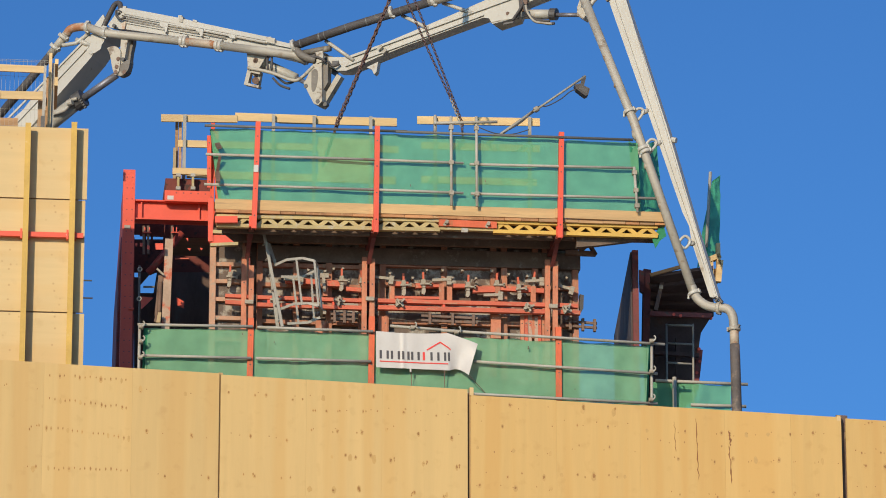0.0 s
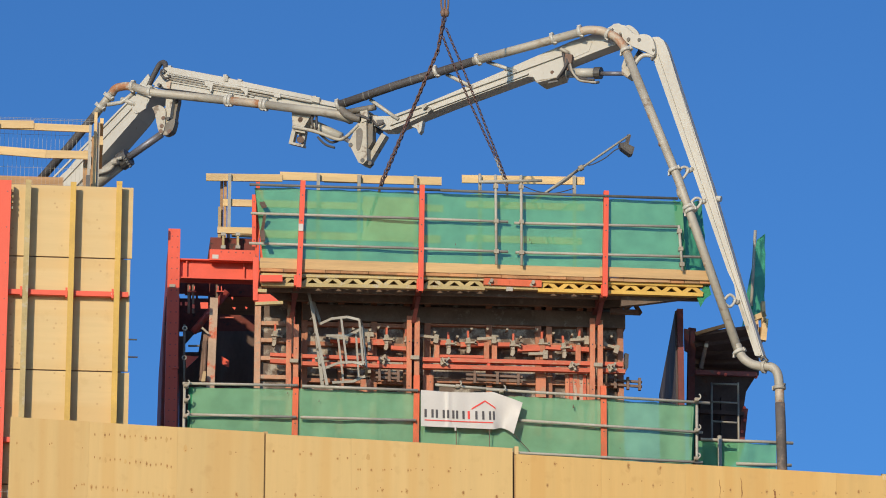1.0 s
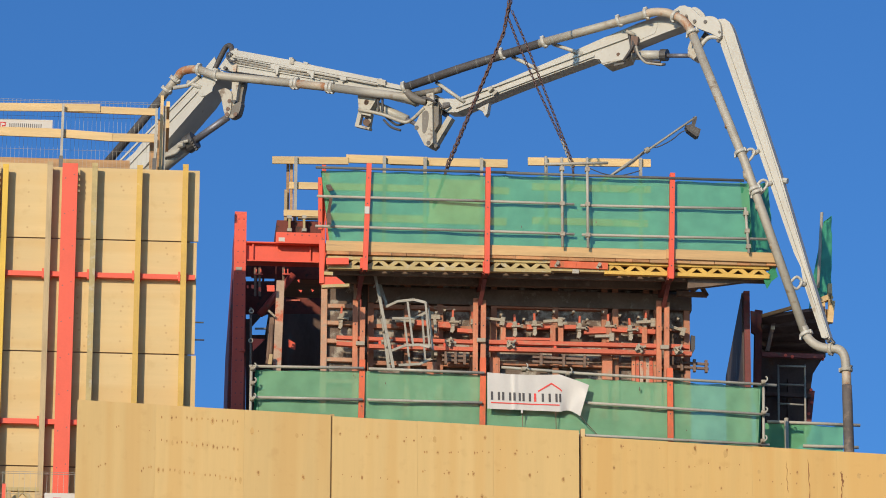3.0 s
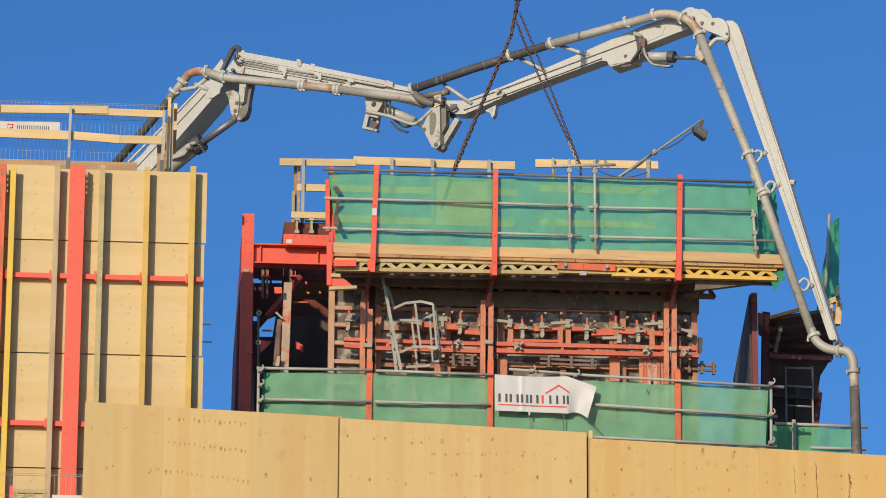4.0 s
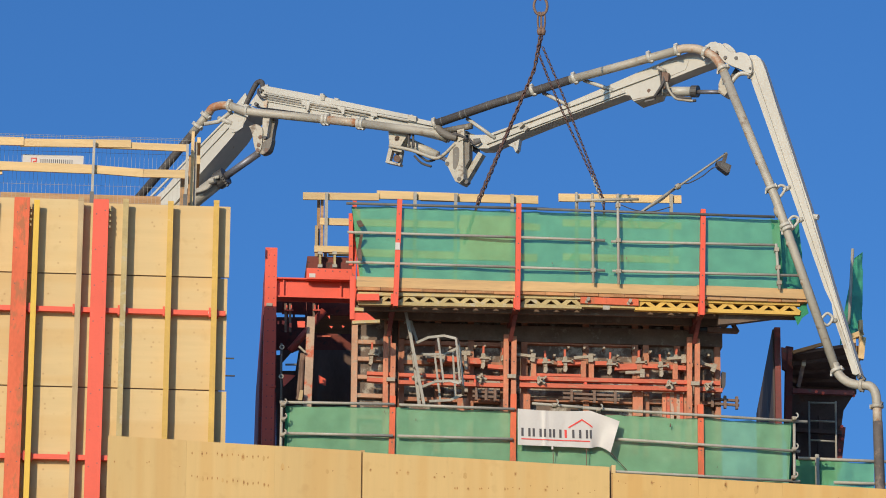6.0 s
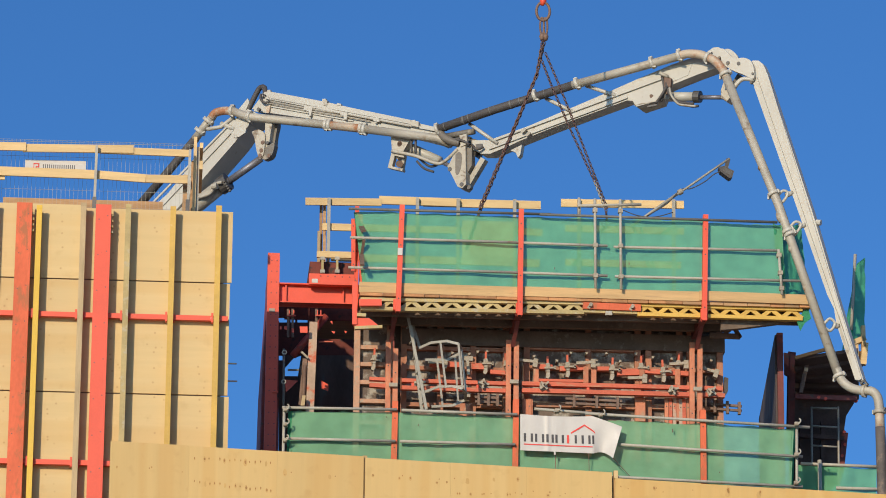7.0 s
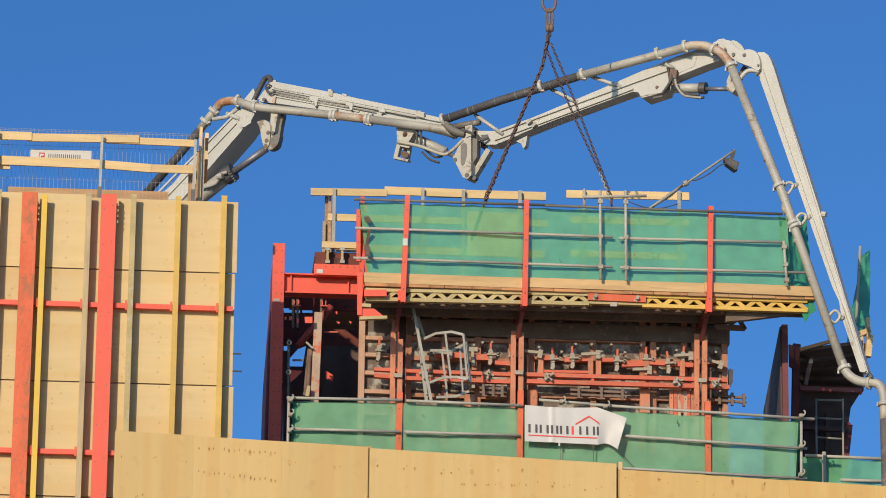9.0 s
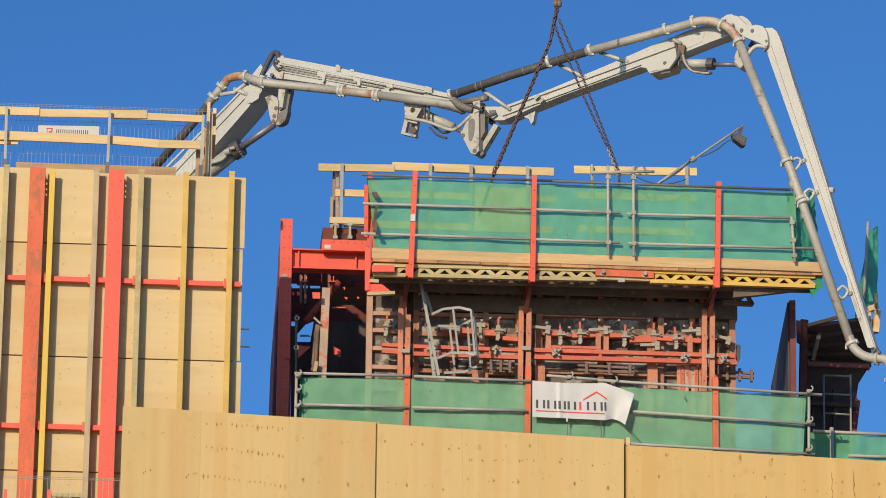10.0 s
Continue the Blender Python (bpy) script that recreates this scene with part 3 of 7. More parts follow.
name_board(FORMWORK, (-0.3, -0.93, -3.2), ((-0.251, -0.93, -3.1)[0], (-0.25, -0.93, -3.141)[2]), ((0.627, -0.93, -2.846)[0], (-0.045, -0.93, -2.86)[2]), -0.93, "white name board with red mark on the low fence")
lattice = thing("lattice_girder", FORMWORK, (-1.4, -0.6, -4.15), "weathered yellow timber lattice girder beside the formwork", "girder")
truss(lattice, (-0.798, -0.6, -2.718), (-0.338, -0.6, -2.716), 0.32, 0.08, 0.42, YELLOW_OLD)
for a in ((-0.76, -0.6, -2.913), (-0.364, -0.6, -2.904)):
    part("prop", bar(B(), (a[0], a[1], -4.15), (a[0], a[1], -2.75), 0.06, 0.06), TIMBER_GREY, lattice)

# ---------------- things: plywood hoarding ----------------
hoard = thing("plywood_parapet", HOARDING, (7, 0, -2.13), "long pale plywood parapet formwork with knotty sheets", "formwork")
RUNS = ((((0.398, 0, 0.244)[0], 1.5, (2.746, 0, 0.328)[0], (3.977, 0, 0.225)[0]), (2.468, 0, 0.237)[2], 0.0),
        (((4.001, 0, 0.226)[0], (5.226, 0, 0.236)[0], (6.323, 0, 0.221)[0], (7.571, 0, 0.214)[0]), (5.7, 0, 0.22)[2], 0.0),
        (((7.621, 0, 0.159)[0], (8.88, 0, 0.143)[0], (10.127, 0, 0.118)[0], 11.4, 12.4, (13.175, 0, 0.105)[0]), (10.279, 0, 0.136)[2], 0.004),
        (((13.244, 0, 0.118)[0], 14.7, 15.9, 17.1), (13.539, 0, 0.123)[2], 0.0))
for edges, top, w in RUNS:
    for a, b in zip(edges, edges[1:]):
        d = random.uniform(0, 0.0012)
        part("plywood_sheet", box(B(), (a + 0.0006, w + d, -2.13), (b - 0.0006, w + d + 0.024, top + random.uniform(-0.004, 0.004))), PLY_RICH if a > 7.6 else PLY_NEAR, hoard)
    part("back_rail", box(B(), (edges[0] + 0.02, 0.035, top - 0.28), (edges[-1] - 0.02, 0.12, top - 0.18)), TIMBER_GREY, hoard)
    part("back_rail", box(B(), (edges[0] + 0.02, 0.035, -2.0), (edges[-1] - 0.02, 0.12, -1.9)), TIMBER_GREY, hoard)
for a, top in (((4.001, 0.04, 0.244), 0.012), ((7.637, 0.03, 0.25), 0.0), ((13.152, 0.03, 0.17), 0.0)):
    part("joint_batten", box(B(), (a[0] - 0.03, 0.036, -2.13), (a[0] + 0.032, 0.09, a[2] + top)), PLY_EDGE, hoard)
part("joint_backing", box(B(), ((13.142, 0.1, 0.186)[0], 0.125, -2.13), ((13.316, 0.1, 0.197)[0], 0.15, 0.2)), RUST, hoard)
part("joint_backing", box(B(), ((7.538, 0.1, -0.145)[0], 0.125, -2.13), ((7.704, 0.1, -0.135)[0], 0.15, 0.2)), RUST, hoard)
part("joint_wedge", box(B(), ((7.629, 0, 0.242)[0] - 0.025, 0.002, (7.629, 0, 0.135)[2]), ((7.629, 0, 0.242)[0] + 0.03, 0.035, (7.629, 0, 0.251)[2])), BOARD, hoard, "small pine wedge")
part("joint_wedge", box(B(), ((13.144, 0, 0.578)[0] - 0.03, 0.002, (13.131, 0, 0.078)[2]), ((13.144, 0, 0.578)[0] + 0.02, 0.035, (13.133, 0, 0.162)[2])), BOARD, hoard)



def knot_shape(bm, x, y, z, r, tall, rng2, slot):
    """One small uneven knot lying in the face of the sheet."""
    ring_v = [bm.verts.new((x + r * math.sin(t) * rng2.uniform(0.75, 1.2), y, z + r * tall * math.cos(t) * rng2.uniform(0.75, 1.2))) for t in [2 * math.pi * k / 9 for k in range(9)]]
    bm.faces.new(ring_v).material_index = slot


def knots_on(x0, x1, top, y, rows, turn, size, seed, teeth=False):
    """Peeled veneer: in each row one group of knots comes again at every turn of the log."""
    rng2 = random.Random(seed)
    bm = B()
    for low in rows:
        slope, start = rng2.uniform(-0.03, 0.03), rng2.uniform(0, turn)
        if teeth:
            group = [(turn * k / 4 + rng2.uniform(-0.008, 0.008), rng2.uniform(-0.008, 0.008), rng2.uniform(0.5, 0.8) if k else 1.15) for k in range(4)]
        else:
            group = [(rng2.uniform(0, 0.75) * turn, rng2.uniform(-0.035, 0.035), rng2.uniform(0.3, 1.0) ** 1.5) for k in range(rng2.choice((2, 3, 3, 4)))]
        n = int((x1 - x0) / turn) + 2
        for i in range(-1, n):
            for dx, dz, big in group:
                x, z = x0 + start + i * turn + dx + rng2.uniform(-0.012, 0.012), top - low + dz + slope * (i - n / 2) + rng2.uniform(-0.01, 0.01)
                if not x0 + 0.03 < x < x1 - 0.03 or z > top - 0.03 or rng2.random() < 0.08:
                    continue
                r = 0.68 * size * big * rng2.uniform(0.8, 1.2)
                tall = 2.0 if teeth else rng2.uniform(1.0, 1.7)
                if big > 0.42:
                    knot_shape(bm, x, y - 0.0008, z - 0.3 * r, r * rng2.uniform(1.5, 2.1), tall * 1.15, rng2, 1)
                if big < 0.85 or rng2.random() < 0.6:
                    knot_shape(bm, x, y - 0.0016, z, max(r, 0.007), tall, rng2, 0)
    tagged(part("knot_layer", bm, [KNOT, KNOT_RING], hoard, "brown knots in the veneer"), kind="stuff")


knots_on(0.4, 1.5, 0.24, 0.0, (0.38, 0.93, 1.5), 0.6, 0.02, 11)
knots_on(1.52, 2.74, 0.24, 0.0, (0.18, 0.58, 1.0, 1.47), 0.29, 0.015, 12, True)
knots_on(2.76, 3.97, 0.24, 0.0, (0.35, 0.93, 1.5), 0.62, 0.026, 13)
knots_on(4.01, 5.22, 0.22, 0.0, (0.3, 0.9, 1.46), 0.53, 0.024, 14)
knots_on(5.24, 6.31, 0.22, 0.0, (0.2, 0.41, 0.72, 1.05, 1.5), 0.36, 0.023, 15)
knots_on(6.33, 7.56, 0.22, 0.0, (0.38, 0.72, 1.15, 1.6), 0.47, 0.021, 16)
knots_on(7.64, 8.86, 0.136, 0.004, (0.12, 0.43, 0.83, 1.1, 1.32), 0.53, 0.026, 17)
knots_on(8.9, 10.11, 0.136, 0.004, (0.13, 0.31, 0.66, 1.06, 1.45), 0.47, 0.03, 18)
knots_on(10.14, 11.38, 0.136, 0.004, (0.32, 0.55, 0.8, 1.25), 0.56, 0.025, 19)
knots_on(11.42, 13.15, 0.136, 0.004, (0.26, 0.68, 1.18), 0.34, 0.024, 20)
knots_on(13.27, 14.68, 0.123, 0.0, (0.09, 0.4, 0.66, 0.98, 1.4), 0.3, 0.024, 21)
knots_on(14.72, 17.0, 0.123, 0.0, (0.2, 0.6, 1.0), 0.45, 0.024, 22)

SPLIT = mat("split_veneer", (0.25, 0.11, 0.045), 0.85)


def split_line(top, low, wide, seed):
    """A ragged split that follows the grain."""
    rng2 = random.Random(seed)
    top, low = Vector(top), Vector(low)
    left, right = [], []
    n = 12
    for i in range(n + 1):
        c = lerp(top, low, i / n) + Vector((rng2.uniform(-0.012, 0.012), 0, 0))
        h = wide * rng2.uniform(0.15, 1.0) * (1 if 0 < i < n else 0.1)
        left.append(c - Vector((h, 0, 0)))
        right.append(c + Vector((h, 0, 0)))
    return plate(B(), left + right[::-1], 0.0035)


for top, low, wide, seed in (((10.965, -0.001, -0.017), (10.992, -0.001, -0.916), 0.009, 1), ((11.457, -0.001, -0.155), (11.486, -0.001, -0.388), 0.022, 2), ((11.461, -0.001, -0.373), (11.484, -0.001, -0.938), 0.012, 3), ((10.641, -0.001, -0.061), (10.651, -0.001, -0.519), 0.004, 4)):
    part("split", split_line(top, low, wide, seed), SPLIT, hoard, "dark split in the veneer")

# ---------------- things: concrete pump boom ----------------
boom = thing("concrete_pump_boom", BOOM, (-11.5, 0, -4), "cream folding concrete pump boom with grey delivery pipe", "pump boom")


def rounded(pts, steps=4):
    """A closed outline with its corners eased."""
    ring_pts = [Vector(p) for p in pts]
    return curve_pts(ring_pts + [ring_pts[0]], steps)[:-1]


def section(name, outline, w, thick, label="", material=CREAM):
    return part(name, plate(B(), outline, thick), material, boom, label, 0.012)


# rising arm
arm = section("rising_arm", [(-12.702, -0.2, 4.13), (-12.104, -0.2, 4.55), (-11.534, -0.2, 5.145), (-10.982, -0.2, 5.597), (-10.654, -0.2, 5.79), (-10.423, -0.2, 5.661), (-10.648, -0.2, 5.539), (-10.869, -0.2, 5.263), (-11.561, -0.2, 4.61), (-12.192, -0.2, 4.005)], -0.2, 0.48, "wide cream box section")
part("flange_strip", bar(B(), (-12.51, -0.215, 4.312), (-10.994, -0.215, 5.555), 0.03, 0.02), CREAM, arm)
part("flange_strip", bar(B(), (-12.297, -0.215, 4.264), (-10.908, -0.215, 5.456), 0.03, 0.02), CREAM, arm)
part("gusset", plate(B(), [(-10.9, -0.225, 5.385), (-10.862, -0.225, 5.524), (-10.635, -0.225, 5.568), (-10.672, -0.225, 5.381), (-10.795, -0.225, 5.322)], 0.03), CREAM, arm, "", 0.004)
part("fin", plate(B(), [(-10.973, 0.05, 5.896), (-10.799, 0.05, 6.074), (-10.766, 0.05, 6.001), (-10.856, 0.05, 5.821)], 0.04), CREAM, arm, "", 0.003)
# base below, hidden by the formwork
part("arm_foot", plate(B(), [(-12.721, -0.2, 4.056), (-12.191, -0.2, 3.986), (-12.055, -0.2, -0.901), (-12.532, -0.2, -0.853)], 0.4), CREAM, boom)
# second arm
arm2 = section("second_arm", [(-10.599, -0.15, 5.798), (-10.377, -0.15, 6.055), (-10.293, -0.15, 6.053), (-9.236, -0.15, 5.716), (-8.235, -0.15, 5.351), (-7.27, -0.15, 5.005), (-7.029, -0.15, 4.783), (-7.108, -0.15, 4.701), (-7.627, -0.15, 4.896), (-8.09, -0.15, 5.037), (-9.251, -0.15, 5.402), (-10.285, -0.15, 5.685)], -0.15, 0.22, "tapering cream box section")
part("top_rib", bar(B(), (-10.334, -0.165, 5.938), (-7.222, -0.165, 4.928), 0.03, 0.05), CREAM, arm2, "", 0.005)
part("side_rib", bar(B(), (-10.282, -0.16, 5.797), (-8.735, -0.16, 5.316), 0.02, 0.03), CREAM, arm2)
for p in ((-9.304, -0.1, 5.741), (-10.321, -0.1, 6.043), (-7.665, -0.16, 5.125), (-8.31, -0.16, 5.312)):
    part("lug", bar(B(), Vector(p) + Vector((0, 0, -0.05)), Vector(p) + Vector((0.01, 0, 0.045)), 0.06, 0.05), CREAM, arm2, "", 0.006)
for p in ((-9.593, -0.17, 5.646), (-8.936, -0.17, 5.484), (-8.366, -0.17, 5.298)):
    part("pipe_bracket", bar(B(), Vector(p), Vector(p) + Vector((0.06, -0.02, -0.09)), 0.035, 0.03), CREAM, arm2, "", 0.004)
part("lever_plate", plate(B(), [(-8.054, -0.18, 4.966), (-7.692, -0.18, 4.887), (-7.81, -0.18, 4.706), (-7.928, -0.18, 4.553), (-8.03, -0.18, 4.68)], 0.12), GRIMY, arm2, "", 0.006)
part("cylinder", tube(B(), [(-7.913, 0.02, 4.838), (-7.762, 0.02, 4.76), (-7.28, 0.02, 4.495)], [0.075, 0.085, 0.075], 12), CREAM, arm2, "cream hydraulic cylinder", 0, True)
part("rod", tube(B(), [(-7.28, 0.02, 4.495), (-6.891, 0.02, 4.263)], 0.035, 10), CHROME, arm2, "", 0, True)
part("guard_rail", tube(B(), curve_pts([(-7.989, -0.26, 4.678), (-7.568, -0.26, 4.535), (-7.208, -0.26, 4.363), (-7.05, -0.26, 4.379), (-6.834, -0.26, 4.545)], 4), 0.028, 8), GRIMY, arm2, "", 0, True)
for k, pts in enumerate(([(-7.577, -0.2, 4.47), (-7.446, -0.2, 4.33), (-7.277, -0.2, 4.251)], [(-7.548, -0.18, 4.519), (-7.367, -0.18, 4.363), (-7.228, -0.18, 4.362)], [(-7.672, -0.2, 4.887), (-7.67, -0.22, 4.749), (-7.659, -0.2, 4.622)], [(-7.602, -0.2, 4.877), (-7.59, -0.22, 4.738), (-7.589, -0.2, 4.612)])):
    part("hydraulic_hose", tube(B(), curve_pts(pts, 4), 0.02, 6), RUBBER, arm2, "black hose", 0, True)
for pts in ([(-7.114, -0.3, 4.815), (-6.924, -0.32, 4.688), (-6.757, -0.3, 4.671), (-6.628, -0.26, 4.59)], [(-6.608, -0.2, 4.606), (-6.509, -0.24, 4.505), (-6.411, -0.2, 4.541)]):
    part("hydraulic_hose", tube(B(), curve_pts(pts, 4), 0.022, 6), RUBBER, arm2, "black hose", 0, True)
part("manifold", plate(B(), [(-7.144, -0.2, 4.85), (-6.846, -0.2, 4.77), (-6.805, -0.2, 4.633), (-7.004, -0.2, 4.68)], 0.12), DARK_METAL, arm2, "dark oily valve block", 0.008)
part("bolt_plate", plate(B(), [(-6.564, -0.17, 4.618), (-6.445, -0.17, 4.611), (-6.445, -0.17, 4.536), (-6.553, -0.17, 4.542)], 0.012), DARK_METAL, arm2)
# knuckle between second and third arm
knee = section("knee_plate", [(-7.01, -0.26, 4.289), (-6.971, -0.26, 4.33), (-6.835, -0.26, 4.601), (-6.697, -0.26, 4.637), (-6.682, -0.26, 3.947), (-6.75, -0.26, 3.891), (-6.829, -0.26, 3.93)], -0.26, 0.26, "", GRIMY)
part("slot", plate(B(), rounded([(-6.867, -0.266, 4.465), (-6.808, -0.266, 4.494), (-6.761, -0.266, 4.444), (-6.766, -0.266, 4.264), (-6.811, -0.266, 4.134), (-6.864, -0.266, 4.160)], 3), 0.005), PIPE_DARK, knee, "long slot in the plate")
part("link", bar(B(), (-6.755, -0.05, 3.963), (-6.463, -0.05, 4.388), 0.09, 0.12), GRIMY, knee, "", 0.012)
for p in ((-6.756, -0.27, 3.954), (-6.965, -0.27, 4.234), (-6.662, -0.2, 3.915)):
    part("pin", tube(B(), [Vector(p), Vector(p) + Vector((0, 0.07, 0))], 0.035, 12), DARK_METAL, knee)
part("hinge", tube(B(), [(-6.736, -0.1, 4.692), (-6.81, 0.05, 4.748)], 0.1, 16), GRIMY, knee, "", 0.01)
part("hinge_block", plate(B(), [(-7.134, -0.1, 4.889), (-6.856, -0.1, 4.821), (-6.579, -0.1, 4.716), (-6.606, -0.1, 4.44), (-6.855, -0.1, 4.633)], 0.25), DARK_METAL, knee, "", 0.01)
# third arm
arm3 = section("third_arm", [(-6.633, -0.15, 4.699), (-6.338, -0.15, 4.657), (-5.653, -0.15, 4.793), (-4.491, -0.15, 5.096), (-3.735, -0.15, 5.306), (-3.387, -0.15, 5.393), (-3.229, -0.15, 5.437), (-3.002, -0.15, 5.477), (-2.663, -0.15, 5.534), (-2.529, -0.15, 5.61), (-2.444, -0.15, 5.607), (-2.36, -0.15, 5.548), (-2.324, -0.15, 5.441), (-2.363, -0.15, 5.337), (-2.514, -0.15, 5.268), (-2.777, -0.15, 5.215), (-3.251, -0.15, 5.102), (-3.384, -0.15, 5.047), (-3.879, -0.15, 4.945), (-3.974, -0.15, 4.968), (-5.264, -0.15, 4.7), (-5.799, -0.15, 4.572), (-5.965, -0.15, 4.521), (-6.317, -0.15, 4.431), (-6.484, -0.15, 4.454), (-6.622, -0.15, 4.548)], -0.15, 0.25, "long cream box section")
part("doubler_plate", plate(B(), [(-3.336, -0.158, 5.380), (-3.213, -0.158, 5.420), (-2.886, -0.158, 5.377), (-2.944, -0.158, 5.227), (-3.233, -0.158, 5.147)], 0.02), CREAM, arm3, "", 0.004)
part("upper_rib", bar(B(), (-6.232, -0.165, 4.638), (-3.385, -0.165, 5.227), 0.03, 0.035), CREAM, arm3, "", 0.005)
part("lower_rib", bar(B(), (-6.329, -0.165, 4.503), (-3.958, -0.165, 5.007), 0.024, 0.03), CREAM, arm3, "", 0.005)
part("ram_box", plate(B(), [(-3.87, -0.17, 4.937), (-3.737, -0.17, 4.973), (-3.355, -0.17, 5.203), (-3.327, -0.17, 5.088), (-3.433, -0.17, 4.874), (-3.813, -0.17, 4.837)], 0.3), CREAM, arm3, "", 0.008)
part("hook_lug", plate(B(), [(-5.955, -0.17, 4.43), (-5.76, -0.17, 4.495), (-5.788, -0.17, 4.332), (-5.827, -0.17, 4.292), (-5.867, -0.17, 4.381)], 0.1), CREAM, arm3, "", 0.004)
part("cylinder", tube(B(), [(-3.352, -0.05, 4.964), (-2.889, -0.05, 4.896)], 0.075, 14), CREAM, arm3, "cream hydraulic cylinder", 0, True)
part("gland", tube(B(), [(-2.889, -0.05, 4.896), (-2.786, -0.05, 4.881)], 0.095, 14), DARK_METAL, arm3, "", 0.01)
part("rod", tube(B(), [(-2.786, -0.05, 4.872), (-2.411, -0.05, 4.817)], 0.034, 10), CHROME, arm3, "", 0, True)
for pts in ([(-3.294, -0.2, 5.23), (-3.259, -0.24, 5.028), (-3.157, -0.24, 4.848), (-2.902, -0.2, 4.704), (-2.761, -0.2, 4.684)], [(-3.365, -0.19, 5.271), (-3.311, -0.23, 5.011), (-3.374, -0.22, 4.84)], [(-3.231, -0.2, 4.88), (-3.034, -0.22, 4.772), (-2.836, -0.2, 4.731)]):
    part("hydraulic_hose", tube(B(), curve_pts(pts, 4), 0.022, 6), RUBBER, arm3, "black hose", 0, True)
for a, b in (((-4.642, -0.2, 5.291), (-4.151, -0.16, 5.064)), ((-5.339, -0.2, 5.188), (-4.892, -0.16, 4.913)), ((-6.66, -0.2, 4.959), (-6.185, -0.16, 4.577))):
    part("pipe_stay", tube(B(), [a, b], 0.03, 8), CREAM, arm3, "", 0, True)
# head knuckle
head = section("head_plate", rounded([(-2.414, -0.2, 5.549), (-2.339, -0.2, 5.547), (-2.265, -0.2, 5.471), (-2.154, -0.2, 5.363), (-2.005, -0.2, 5.35), (-1.894, -0.2, 5.287), (-1.84, -0.2, 5.151), (-1.851, -0.2, 4.989), (-2.008, -0.2, 5.076), (-2.212, -0.2, 5.189), (-2.351, -0.2, 5.319)]), -0.2, 0.1, "curved cream end plate")
part("rear_plate", plate(B(), rounded([(-2.464, 0.1, 5.636), (-2.388, 0.1, 5.653), (-2.295, 0.1, 5.592), (-2.221, 0.1, 5.489), (-2.241, 0.1, 5.382), (-2.391, 0.1, 5.459)]), 0.05), CREAM, head, "", 0.006)
for p in ((-2.086, -0.21, 5.267), (-2.263, -0.21, 5.303)):
    part("pin", tube(B(), [Vector(p), Vector(p) + Vector((0, 0.1, 0))], 0.03, 12), DARK_METAL, head)
part("crank_link", plate(B(), [(-2.426, -0.1, 4.923), (-2.368, -0.1, 5.079), (-2.256, -0.1, 5.062), (-2.268, -0.1, 4.79), (-2.334, -0.1, 4.726), (-2.427, -0.1, 4.795)], 0.2), GRIMY, head, "", 0.01)
part("dark_link", bar(B(), (-2.397, 0.1, 4.89), (-2.178, 0.1, 5.188), 0.08, 0.08), DARK_METAL, head, "", 0.01)
# end arm
arm4 = section("end_arm", [(-1.964, -0.12, 5.269), (-1.889, -0.12, 5.312), (-1.796, -0.12, 5.299), (-1.723, -0.12, 5.233), (-1.678, -0.12, 5.135), (-1.642, -0.12, 5.02), (-0.971, -0.12, 2.799), (-0.548, -0.12, 1.244), (-0.206, -0.12, 0.056), (-0.339, -0.12, 0.088), (-0.616, -0.12, 0.981), (-0.647, -0.12, 1.213), (-0.751, -0.12, 1.445), (-1.259, -0.12, 3.016), (-1.894, -0.12, 4.948)], -0.12, 0.14, "long slender cream end section")
part("edge_flange", bar(B(), (-1.822, -0.135, 5.033), (-0.27, -0.135, 0.094), 0.015, 0.03), CREAM, arm4)
part("flange", bar(B(), (-1.656, -0.13, 5.037), (-0.246, -0.13, 0.075), 0.04, 0.03), CREAM, arm4, "", 0.006)
for a, b in (((-2.198, -0.2, 4.857), (-1.863, -0.15, 4.988)),):
    part("pipe_stay", tube(B(), curve_pts([a, lerp(a, b, 0.5) + Vector((-0.02, 0, 0.09)), b], 5), 0.035, 8), CREAM, arm4, "", 0, True)
for a, b in (((-1.488, -0.28, 2.982), (-1.284, -0.1, 3.115)), ((-1.295, -0.28, 2.476), (-1.073, -0.1, 2.587)), ((-0.752, -0.28, 0.947), (-0.58, -0.1, 0.939))):
    part("pipe_clamp", tube(B(), curve_pts([a, lerp(a, b, 0.35) + Vector((0.02, -0.02, 0.09)), lerp(a, b, 0.65) + Vector((0.03, -0.02, 0.02)), lerp(a, b, 0.45) + Vector((0, -0.02, -0.09)), Vector(a) + Vector((0.02, 0, -0.06))], 5), 0.022, 7), CREAM, arm4, "", 0, True)
    part("stub", tube(B(), [lerp(a, b, 0.62), b], 0.04, 8), CREAM, arm4, "", 0, True)
part("bolt_boss", tube(B(), [(-0.929, -0.05, 2.618), (-0.856, -0.05, 2.599)], 0.045, 8), CREAM, arm4, "", 0.006)
part("recess", plate(B(), [(-0.593, -0.123, 1.162), (-0.525, -0.123, 0.996), (-0.37, -0.123, 0.247), (-0.455, -0.123, 0.465), (-0.563, -0.123, 0.852)], 0.004), PIPE, arm4)
